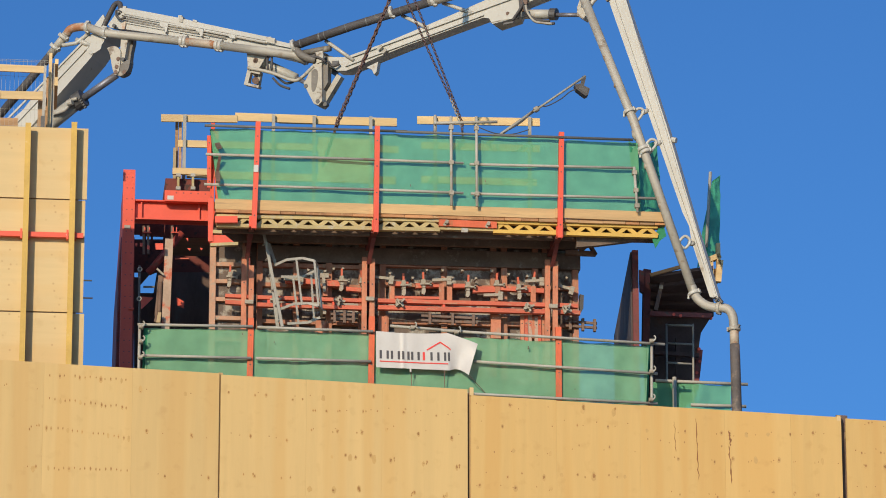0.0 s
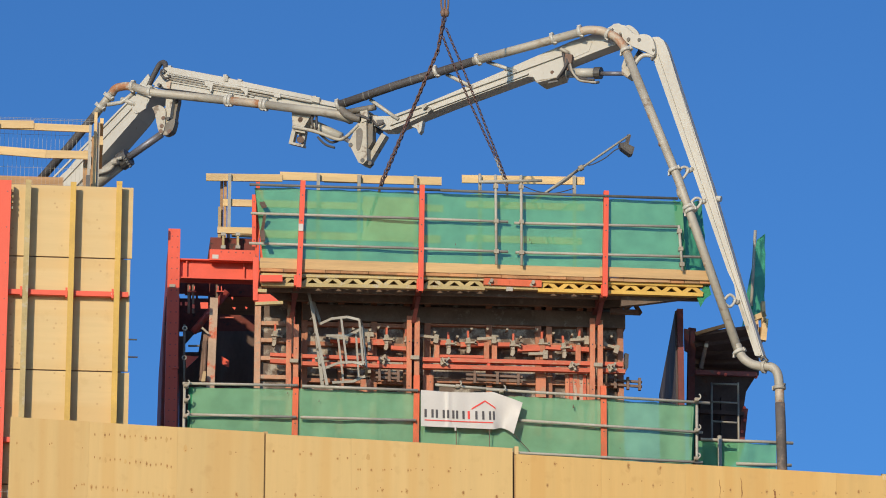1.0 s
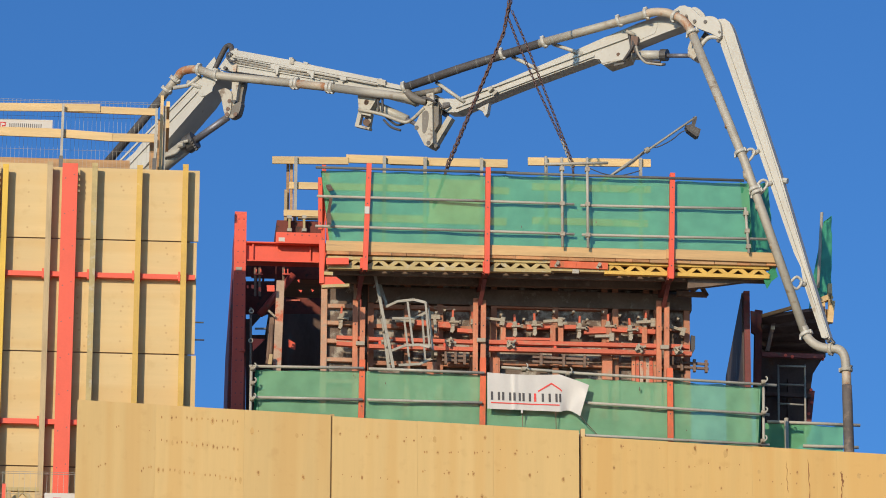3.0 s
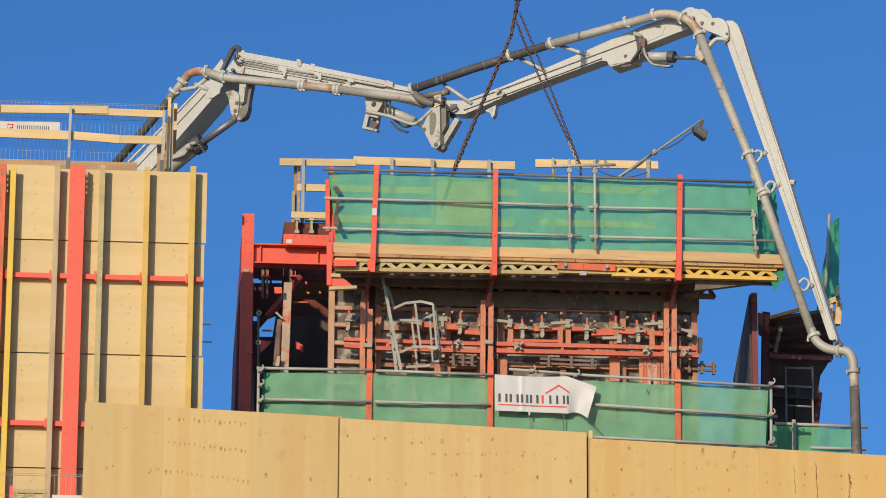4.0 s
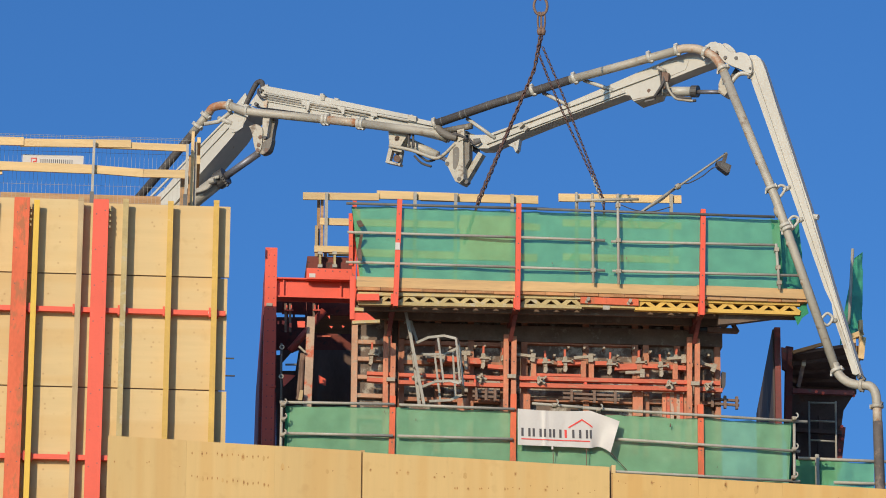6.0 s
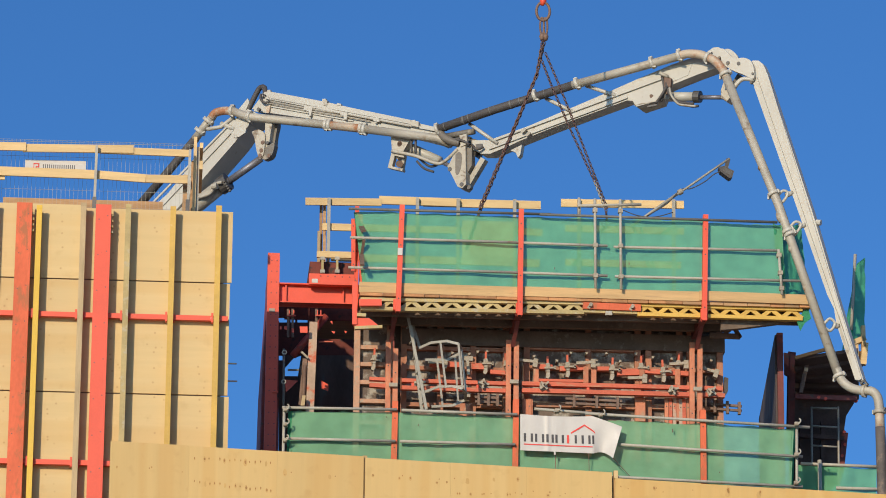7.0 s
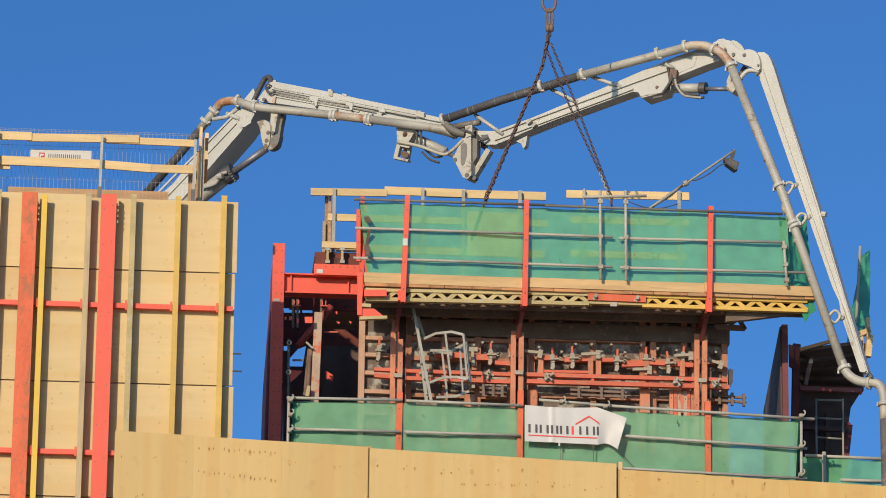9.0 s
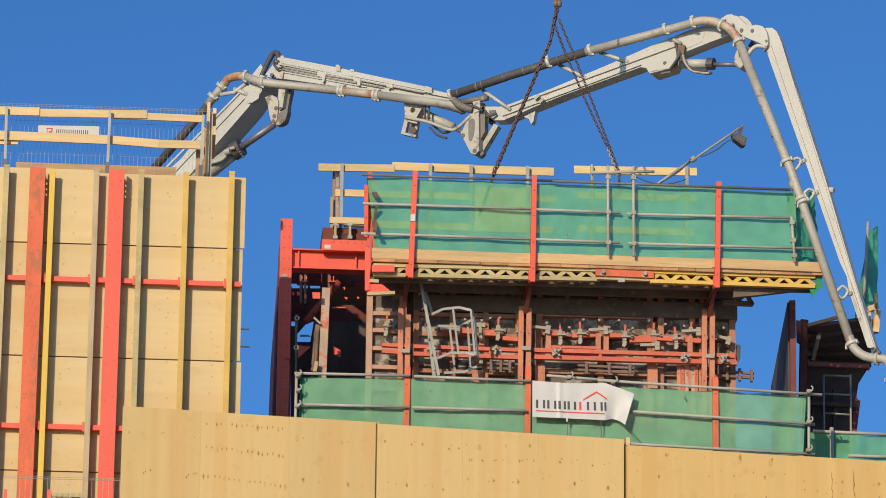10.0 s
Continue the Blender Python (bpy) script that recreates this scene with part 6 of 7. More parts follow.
form_panel((-1.002, 1, 0.54)[0], (0.943, 1, 0.596)[0], zlow, ztop, 1.06, ((-0.094, 1.06, 0.848)[2], (-0.094, 1.06, 0.539)[2], (-0.093, 1.06, -0.041)[2]), ((-0.801, 1.06, 0.562)[0], (0.128, 1.06, 0.589)[0], (0.873, 1.06, 0.611)[0]), "cement-stained red formwork panel with clamps")
form_panel((0.968, 1, 0.597)[0], (2.187, 1, 0.633)[0], zlow, ztop, 1.06, ((1.535, 1.06, 0.896)[2], (1.533, 1.06, 0.559)[2], (1.529, 1.06, -0.031)[2]), ((1.036, 1.06, 0.616)[0], (1.507, 1.06, 0.629)[0], (1.662, 1.06, 0.634)[0], (2.118, 1.06, 0.647)[0]), "cement-stained red formwork panel at the free end")
# bright inner frames
frames = thing("waling_frame", SCAFFOLD, (0, 0.98, -0.5), "orange-red box frames bolted across the formwork panels", "waling")
for a, b, h in (((-0.701, 0.95, 0.508), (-0.428, 0.95, 0.507), 0.07), ((-0.318, 0.95, 0.484), (0.083, 0.95, 0.514), 0.07), ((0.194, 0.95, 0.499), (0.424, 0.95, 0.506), 0.06), ((0.543, 0.95, 0.448), (0.902, 0.95, 0.467), 0.09), ((0.954, 0.95, 0.486), (1.621, 0.95, 0.461), 0.07), ((-1.719, 0.95, 0.488), (-1.414, 0.95, 0.488), 0.09), ((-1.363, 0.95, 0.41), (-1.057, 0.95, 0.393), 0.06), ((-2.27, 0.95, 0.515), (-1.804, 0.95, 0.503), 0.08), ((-0.7, 0.95, 0.298), (0.083, 0.95, 0.303), 0.04)):
    part("frame_rail", bar(B(), a, b, h, 0.08), RED_DUSTY, frames, "", 0.008)
for a, b in (((-0.677, 0.93, 0.53), (-0.676, 0.93, 0.249)), ((0.072, 0.93, 0.534), (0.072, 0.93, 0.27)), ((0.192, 0.93, 0.529), (0.191, 0.93, 0.256)), ((0.917, 0.93, 0.523), (0.916, 0.93, 0.277)), ((1.456, 0.93, 0.521), (1.455, 0.93, 0.275)), ((-1.679, 0.93, 0.518), (-1.677, 0.93, 0.282))):
    part("frame_stile", bar(B(), a, b, 0.075, 0.07), RED_DIRTY, frames, "", 0.008)
for a, b in (((-0.798, 0.98, 0.014), (-0.797, 0.98, -0.336)), ((0.896, 0.98, 0.079), (0.895, 0.98, -0.289)), ((1.477, 0.98, 0.06), (1.475, 0.98, -0.273)), ((-1.738, 0.98, -0.083), (-1.736, 0.98, -0.362))):
    part("foot_post", bar(B(), b, a, 0.15, 0.06), RED_DIRTY, frames, "", 0.01)

for k, (q, m2) in enumerate((((1.29, 0.97, -0.041), RED_DIRTY), ((1.348, 0.96, -0.042), RED_DUSTY), ((1.409, 0.97, -0.038), PALE_POST), ((1.503, 0.97, -0.053), PALE_POST), ((1.552, 0.96, -0.054), RED_DUSTY), ((1.614, 0.97, -0.05), RED_DIRTY), ((-0.769, 0.97, -0.092), RED_DIRTY))):
    st2 = part("foot_stile", box(B(), (q[0] - 0.026, q[1] - 0.03, q[2] - 0.3), (q[0] + 0.026, q[1] + 0.05, q[2] + 0.12)), m2, frames, "", 0.006)
    part("pin_hole", tube(B(), [(q[0], q[1] - 0.031, q[2] - 0.01), (q[0], q[1] - 0.027, q[2] - 0.01)], 0.012, 7), DARK_SHADE, st2)
waling = thing("double_waling", SCAFFOLD, (0, 0.85, -0.3), "pair of orange-red steel walings across the formwork", "waling")
for a, b, h in (((-3.177, 0.82, 0.217), (-2.824, 0.82, 0.21), 0.05), ((-3.176, 0.82, 0.121), (-2.822, 0.82, 0.105), 0.06), ((-2.697, 0.82, 0.205), (-1.135, 0.82, 0.197), 0.055), ((-2.696, 0.82, 0.092), (-1.135, 0.82, 0.084), 0.06), ((-0.898, 0.82, 0.204), (1.654, 0.82, 0.207), 0.06), ((-0.898, 0.82, 0.099), (1.653, 0.82, 0.101), 0.065), ((1.799, 0.82, 0.211), (2.115, 0.82, 0.202), 0.06), ((1.798, 0.82, 0.105), (2.149, 0.82, 0.098), 0.06)):
    part("channel", bar(B(), a, b, h, 0.09), RED_DUSTY, waling, "", 0.008)
for p in ((-2.53, 0.8, 0.152), (-1.559, 0.8, 0.136), (0.093, 0.8, 0.157)):
    part("spacer", box(B(), Vector(p) - Vector((0.02, 0.01, 0.06)), Vector(p) + Vector((0.02, 0.05, 0.06))), RED, waling)

# back stays of the platforms: pairs of uprights with one bright lower post
for a, b, c, d, e, f in (((-2.903, 0.75, 0.809), (-2.903, 0.75, -0.454), (-2.795, 0.7, 0.667), (-2.807, 0.7, -0.378), (-2.837, -0.06, -0.348), (-2.858, -0.06, -1.279)),
                         ((-1.102, 0.75, 0.862), (-1.113, 0.75, -0.405), (-0.988, 0.7, 0.825), (-1.008, 0.7, -0.328), (-1.059, -0.06, -0.272), (-1.078, -0.06, -1.386)),
                         ((1.658, 0.75, 0.9), (1.632, 0.75, -0.416), (1.771, 0.7, 0.863), (1.736, 0.7, -0.427), (1.704, -0.06, -0.359), (1.704, -0.06, -1.501))):
    st = thing("platform_stay", SCAFFOLD, (a[0], 0.75, -2.2), "upright red steel stay tying the platform to the formwork", "steel stay", "platform stays")
    channel_post(st, (b[0], b[1], -2.0), a, 0.075, 0.07, RED_DIRTY, "upright")
    channel_post(st, (d[0], d[1], -2.0), c, 0.075, 0.07, RED_DIRTY, "upright")
    channel_post(st, (f[0], f[1], -2.2), e, 0.085, 0.1, RED_OLD, "guard_post")
    part("coupler", box(B(), lerp(c, d, 0.55) - Vector((0.09, 0.06, 0.028)), lerp(c, d, 0.55) + Vector((0.035, 0.0, 0.03))), CLAMP, st, "cement-crusted coupler", 0.015)


def wedge_clamp(base):
    """A hammered form clamp: a long body, a jaw and a cross wedge."""
    c = thing("form_clamp", SCAFFOLD, base, "cement-crusted steel clamp gripping the formwork panel", "clamp", "form clamps")
    x, y, z = base
    part("body", plate(B(), [(x - 0.03, y, z + 0.075), (x + 0.022, y, z + 0.085), (x + 0.034, y, z + 0.05), (x + 0.03, y, z - 0.05), (x - 0.022, y, z - 0.055), (x - 0.034, y, z + 0.0)], 0.09), CLAMP, c, "", 0.01)
    part("lower_jaw", plate(B(), [(x - 0.02, y + 0.01, z - 0.05), (x + 0.032, y + 0.01, z - 0.05), (x + 0.036, y + 0.01, z - 0.12), (x + 0.012, y + 0.01, z - 0.16), (x - 0.026, y + 0.01, z - 0.145)], 0.08), CLAMP, c, "", 0.01)
    part("upper_arm", bar(B(), (x, y + 0.03, z + 0.07), (x - 0.004, y + 0.03, z + 0.19), 0.03, 0.05), RED_DUSTY, c, "red painted arm", 0.006)
    part("wedge", bar(B(), (x - 0.05, y - 0.01, z - 0.004), (x + 0.12, y - 0.01, z + 0.006), 0.026, 0.04), CLAMP, c, "", 0.008)
    part("wedge_head", box(B(), (x + 0.095, y - 0.03, z - 0.022), (x + 0.12, y + 0.02, z + 0.034)), CLAMP, c, "", 0.006)
    return c


first = wedge_clamp((-0.503, 0.88, 0.477))
for p, turn in (((-0.205, 0.88, 0.503), 0), ((0.467, 0.88, 0.479), 4), ((1.236, 0.88, 0.466), -3), ((0.905, 0.9, 0.524), 2), ((-1.437, 0.88, 0.52), 3), ((-3.109, 0.92, 0.544), 5), ((-1.121, 0.9, 0.509), -4), ((1.461, 0.9, 0.584), 8)):
    copy_thing(first, SCAFFOLD @ Matrix.Translation(p) @ pose(0, 0, 0, 0, turn, 0))


def flat_wedge(base):
    """A straight aligning wedge lying across two stiles."""
    c = thing("aligning_wedge", SCAFFOLD, base, "pale cement-crusted aligning wedge across two panels", "wedge", "aligning wedges")
    x, y, z = base
    part("blade", bar(B(), (x - 0.15, y, z - 0.01), (x + 0.14, y, z + 0.015), 0.042, 0.05), CLAMP, c, "", 0.01)
    part("head", box(B(), (x + 0.07, y - 0.02, z - 0.07), (x + 0.14, y + 0.06, z + 0.06)), CLAMP, c, "", 0.012)
    return c


first = flat_wedge((0.073, 0.86, 0.568))
for p, turn in (((-1.701, 0.86, 0.481), -90), ((0.849, 0.86, 0.353), 2), ((1.473, 0.86, 0.591), 0), ((-2.15, 0.86, 0.512), 5), ((-0.794, 0.86, 0.569), 10), ((-1.807, 0.86, 0.058), 0), ((1.94, 0.9, 0.51), 20)):
    copy_thing(first, SCAFFOLD @ Matrix.Translation(p) @ pose(0, 0, 0, 0, turn, 0))


def wing_nut(base):
    c = thing("wing_nut", SCAFFOLD, base, "crusted wing nut on a tie rod over the walings", "wing nut", "tie-rod wing nuts")
    x, y, z = base
    part("plate", box(B(), (x - 0.06, y + 0.03, z - 0.06), (x + 0.06, y + 0.045, z + 0.06)), CLAMP, c, "", 0.006)
    part("hub", tube(B(), [(x, y - 0.05, z), (x, y + 0.03, z)], 0.035, 8), CLAMP, c, "", 0.006)
    part("wing", bar(B(), (x - 0.06, y - 0.02, z - 0.055), (x + 0.07, y - 0.02, z + 0.055), 0.03, 0.03), CLAMP, c, "", 0.008)
    part("wing", bar(B(), (x - 0.045, y - 0.025, z + 0.05), (x + 0.05, y - 0.025, z - 0.06), 0.03, 0.03), CLAMP, c, "", 0.008)
    part("rod", tube(B(), [(x, y - 0.12, z), (x, y + 0.2, z)], 0.012, 6), RUST, c)
    return c


first = wing_nut((-0.575, 0.74, 0.165))
for p, turn in (((1.362, 0.74, 0.15), 20), ((-1.48, 0.74, 0.174), 50), ((1.942, 0.74, 0.141), -15), ((-2.433, 0.74, 0.165), 35)):
    copy_thing(first, SCAFFOLD @ Matrix.Translation(p) @ pose(0, 0, 0, 0, turn, 0))


def lock_pin(base):
    c = thing("lock_pin", SCAFFOLD, base, "small crusted locking pin on a panel joint", "pin", "locking pins")
    x, y, z = base
    part("head", plate(B(), [(x - 0.022, y, z + 0.018), (x + 0.024, y, z + 0.021), (x + 0.012, y, z - 0.012), (x - 0.008, y, z - 0.014)], 0.1), CLAMP, c, "", 0.005)
    part("shank", tube(B(), [(x, y + 0.05, z), (x, y + 0.2, z)], 0.015, 6), RUST, c)
    return c


first = lock_pin((-0.153, 0.9, 0.73))
for p, turn in (((0.086, 0.9, 0.729), 0), ((0.231, 0.9, 0.618), 20), ((0.385, 0.9, 0.746), 180), ((0.589, 0.9, 0.629), 160), ((-0.365, 0.9, 0.601), 10), ((0.829, 0.9, 0.742), 0), ((-1.555, 0.9, 0.707), 0), ((-1.411, 0.9, 0.729), 180), ((-1.682, 0.9, 0.668), 0), ((-1.937, 0.9, 0.678), 30), ((1.085, 0.9, 0.696), 0), ((1.368, 0.9, 0.687), 190), ((-0.706, 0.9, 0.661), 0), ((1.966, 0.95, 0.683), 40)):
    copy_thing(first, SCAFFOLD @ Matrix.Translation(p) @ pose(0, 0, 0, 0, turn, 0))
# pulling screws lying on the lower rails
for a, b in (((-0.242, 0.85, -0.032), (0.608, 0.85, -0.051)), ((-1.596, 0.85, -0.044), (-1.233, 0.85, -0.051)), ((1.952, 1.02, -0.012), (2.432, 1.02, -0.034))):
    s = thing("push_pull_bar", SCAFFOLD, a, "brown steel adjusting bar bolted to the formwork panels", "steel bar", "adjusting bars")
    for dz in (0.035, -0.035):
        part("flat", bar(B(), Vector(a) + Vector((0, 0, dz)), Vector(b) + Vector((0, 0, dz)), 0.035, 0.04), RUST, s, "", 0.005)
    for t in (0.15, 0.55, 0.92):
        c = lerp(a, b, t)
        part("bolt", box(B(), c - Vector((0.02, 0.05, 0.1)), c + Vector((0.02, 0.02, 0.09))), RUST, s, "", 0.006)
# colour holds the shade under the deck
solid("soffit_beam", SCAFFOLD, (-0.3, 1.1, 0.4), box(B(), ((-2.684, 1.2, 1.075)[0], 1.04, (-1.463, 1, 0.843)[2]), ((2.193, 1.2, 1.222)[0], 1.3, (-1.465, 1, 1.09)[2])), DARK_SHADE, "steel beam under the deck, painted dark for shade", "beam", bev=0.01)
# small dark bits on the beam ends
part_box = thing("end_block", SCAFFOLD, (2.232, 1.1, 0.352), "black rubber block on the panel edge", "block")
part("block", plate(B(), [(2.183, 1.05, 0.461), (2.243, 1.05, 0.445), (2.233, 1.05, 0.241), (2.189, 1.05, 0.161), (2.173, 1.05, 0.293)], 0.1), RUBBER, part_box, "", 0.006)

# ladder with back hoops
lad = thing("caged_ladder", SCAFFOLD, (-2.36, 0.5, -0.315), "pale steel ladder with safety hoops leaning on the formwork", "ladder")
for a, b in (((-2.624, 0.55, 1.111), (-2.346, 0.45, -0.328)), ((-2.578, 0.75, 1.143), (-2.433, 0.7, 0.677))):
    part("stringer", bar(B(), b, a, 0.043, 0.035), ZINC, lad, "", 0.006)
part("stringer", bar(B(), (-2.402, 0.62, -0.301), (-2.563, 0.7, 1.024), 0.05, 0.04), ZINC, lad, "", 0.006)
a0, b0 = Vector((-2.624, 0.55, 1.111)), Vector((-2.346, 0.45, -0.328))
for i in range(6):
    c = lerp(a0, b0, (i + 0.5) / 6)
    part("rung", tube(B(), [c, c + Vector((-0.03, 0.18, 0))], 0.015, 7), ZINC, lad)
HOOPS = ([(-2.454, 0.5, 0.629), (-2.3, 0.3, 0.656), (-2.079, 0.1, 0.632), (-1.907, 0.05, 0.58), (-1.853, 0.2, 0.554), (-1.839, 0.5, 0.569), (-2.032, 0.62, 0.492), (-2.36, 0.62, 0.482)],
         [(-2.373, 0.47, -0.055), (-2.184, 0.3, -0.017), (-1.989, 0.1, -0.057), (-1.851, 0.05, -0.102), (-1.781, 0.2, -0.119), (-1.766, 0.5, -0.151), (-1.951, 0.6, -0.216), (-2.261, 0.6, -0.242)])
for h in HOOPS:
    for a, b in zip(h, h[1:]):
        part("hoop", bar(B(), a, b, 0.038, 0.015), ZINC, lad, "flat steel hoop")
for a, b in (((-2.165, 0.18, 0.635), (-2.075, 0.18, -0.064)), ((-1.907, 0.05, 0.58), (-1.843, 0.05, -0.101)), ((-1.919, 0.55, 0.546), (-1.871, 0.55, -0.175)), ((-2.183, 0.62, 0.488), (-2.092, 0.62, -0.223)), ((-1.853, 0.2, 0.554), (-1.781, 0.2, -0.119))):
    part("strap", bar(B(), a, b, 0.03, 0.012), ZINC, lad)

# lower platform: netting, pipes, deck
low = thing("lower_platform", SCAFFOLD, (0, 0.6, -4.15), "lower working platform behind the plywood parapet", "scaffold platform")
part("deck", box(B(), (-4.1, 0.02, -2.3), (3.3, 1.0, -2.22)), PLANK, low)
for x in (-3.6, -1.0, 1.6, 3.1):
    part("leg", box(B(), (x - 0.05, 0.4, -4.15), (x + 0.05, 0.5, -2.3)), RED_SHADED, low)
lowrail = thing("pipe_guardrail", SCAFFOLD, (0, -0.1, -1), "galvanised pipe guardrail along the lower platform", "guardrail")
for a, b in (((-4.496, -0.1, -0.5), (-2.813, -0.1, -0.487)), ((-2.746, -0.1, -0.493), (-1.044, -0.1, -0.515)), ((-0.79, -0.05, -0.408), (0.38, -0.05, -0.47)), ((-0.044, -0.1, -0.47), (3.28, -0.1, -0.593)), ((-4.429, -0.1, -0.966), (-2.831, -0.1, -0.965)), ((-2.765, -0.1, -0.964), (-1.076, -0.1, -0.969)), ((0.44, -0.1, -0.928), (3.164, -0.1, -1.044)), ((-0.709, -0.1, -1.386), (3.157, -0.1, -1.499))):
    rail_tube(lowrail, a, b, 0.022)
for a, b in (((-4.464, -0.12, -0.487), (-4.469, -0.12, -1.489)), ((3.094, -0.05, -0.516), (3.071, -0.05, -1.617))):
    p = rail_tube(lowrail, (b[0], b[1], -2.22), a, 0.022, "standard")
for p in ((-4.448, -0.15, -0.546), (-4.443, -0.15, -0.767), (-4.447, -0.15, -1.005), (3.079, -0.15, -0.56), (3.072, -0.15, -1.025), (3.058, -0.15, -1.454), (-0.464, -0.13, -0.446), (0.187, -0.13, -0.497)):
    p = Vector(p)
    cpl = part("coupler", ring(B(), p + Vector((0, 0.03, 0)), (0, 0, 1), 0.036, 0.065, 10), CLAMP, lowrail, "", 0, True)
    part("coupler_jaw", ring(B(), p + Vector((0, 0.0, 0)), (1, 0, 0), 0.034, 0.06, 10), CLAMP, cpl, "", 0, True)
    part("coupler_bolt", tube(B(), curve_pts([p + Vector((0.02, -0.03, -0.01)), p + Vector((0.05, -0.04, 0.025)), p + Vector((0.045, -0.04, 0.06)), p + Vector((0.025, -0.04, 0.07))], 3), 0.012, 6), ZINC_PALE, cpl, "", 0, True)
lownet = thing("debris_net", SCAFFOLD, (0, 0, -1.6), "green debris netting along the lower platform", "safety net")
for q in (((-4.337, -0.03, -0.528), (-2.841, -0.03, -0.503), (-4.4, -0.01, -1.46), (-2.845, -0.01, -1.419), 41), ((-2.841, -0.03, -0.503), (-1.063, -0.03, -0.514), (-2.845, -0.01, -1.419), (-1.065, -0.01, -1.458), 45), ((-1.063, -0.03, -0.514), (1.715, -0.03, -0.557), (-1.065, -0.01, -1.458), (1.71, -0.01, -1.599), 49), ((1.715, -0.03, -0.54), (3.054, -0.03, -0.598), (1.71, -0.01, -1.599), (2.993, -0.01, -1.652), 53)):
    part("net_sheet", sheet(B(), *q[:4], 44, 20, 0.03, q[4] * 1.3, 1.9, 0.025), NET_LOW, lownet, "", 0, True)
part("net_end", sheet(B(), (3.021, -0.03, -0.591), (3.185, 0.7, -0.404), (2.977, 0, -1.65), (3.137, 0.7, -1.476), 14, 20, 0.06, 61.0, 3.0), NET_THICK, lownet, "", 0, True)
part("net_end", sheet(B(), (-4.402, -0.02, -0.535), (-4.337, -0.03, -0.528), (-4.413, 0.1, -1.433), (-4.351, 0, -1.456), 6, 20, 0.05, 67.0, 4.0), NET_THICK, lownet, "", 0, True)

for q, r in (((1.249, -0.075, -0.690), 0.03), ((-2.497, -0.075, -0.700), 0.018), ((1.938, -0.075, -1.303), 0.014), ((-2.962, -0.075, -0.594), 0.016)):
    q = Vector(q)
    part("tear", plate(B(), [q + Vector((-0.3 * r, 0, -r)), q + Vector((0.45 * r, 0, -0.8 * r)), q + Vector((0.2 * r, 0, 0.9 * r)), q + Vector((-0.1 * r, 0, r))], 0.004), DARK_SHADE, lownet, "small dark tear")
for q, r in (((-3.453, -0.075, 1.489), 0.02), ((0.619, -0.075, 1.859), 0.022), ((-0.494, -0.075, 1.752), 0.018)):
    q = Vector(q)
    part("tear", plate(B(), [q + Vector((-0.3 * r, 0, -r)), q + Vector((0.45 * r, 0, -0.8 * r)), q + Vector((0.2 * r, 0, 0.9 * r)), q + Vector((-0.1 * r, 0, r))], 0.004), DARK_SHADE, net, "small dark tear")

# banner
ban = thing("banner", SCAFFOLD, (-0.383, -0.16, -1.051), "white vinyl banner with dark lettering bars, one corner loose", "banner")


def banner_point(u, v):
    """u along, v down; the free end curls forward."""
    tl, bl = Vector((-1.008, -0.155, -0.519)), Vector((-1.005, -0.155, -1.067))
    tm, bmid = Vector((0.059, -0.155, -0.524)), Vector((0.075, -0.155, -1.089))
    te, be = Vector((0.488, -0.2, -0.687)), Vector((0.349, -0.24, -1.172))
    k = 0.72
    if u < k:
        s = u / k
        p = lerp(lerp(tl, tm, s), lerp(bl, bmid, s), v)
        p.z -= 0.02 * math.sin(math.pi * s) * (1 - v)
    else:
        s = (u - k) / (1 - k)
        p = lerp(lerp(tm, te, s), lerp(bmid, be, s), v)
        p.z += 0.07 * math.sin(math.pi * s) * v
        p.y += 0.10 * math.sin(math.pi * s) * (v - 0.1)
    p.y += 0.014 * noise.noise(Vector((p.x * 4, 0, p.z * 2))) - 0.012 * math.exp(-((u - 0.27) / 0.02) ** 2)
    return p


def banner_patch(bm, u0, u1, v0, v1, lift, nu=8, nv=3, shear=0.0):
    rows = [[bm.verts.new(banner_point(u0 + (u1 - u0) * i / nu + shear * (0.5 - j / nv), v0 + (v1 - v0) * j / nv) - Vector((0, lift, 0))) for i in range(nu + 1)] for j in range(nv + 1)]
    for j in range(nv):
        for i in range(nu):
            bm.faces.new((rows[j][i], rows[j + 1][i], rows[j + 1][i + 1], rows[j][i + 1]))
    return bm


sheet_ob = part("sheet", banner_patch(B(), 0, 1, 0, 1, 0, 60, 16), SHEET, ban, "creased white vinyl", 0, True)
for i, (u0, u1) in enumerate(((0.035, 0.125), (0.145, 0.235), (0.255, 0.33), (0.345, 0.43), (0.46, 0.485), (0.535, 0.625), (0.67, 0.73))):
    red = i == 4
    for u in ((u0,) if red else (u0, u1 - 0.022)):
        part("letter_bar", banner_patch(B(), u, u + 0.022, 0.52, 0.75, 0.006, 2, 3), INK_RED if red else INK, sheet_ob, "red print" if red else "dark grey print")
part("underline", banner_patch(B(), 0.035, 0.71, 0.81, 0.84, 0.006, 30, 1), INK_RED, sheet_ob, "red printed line")
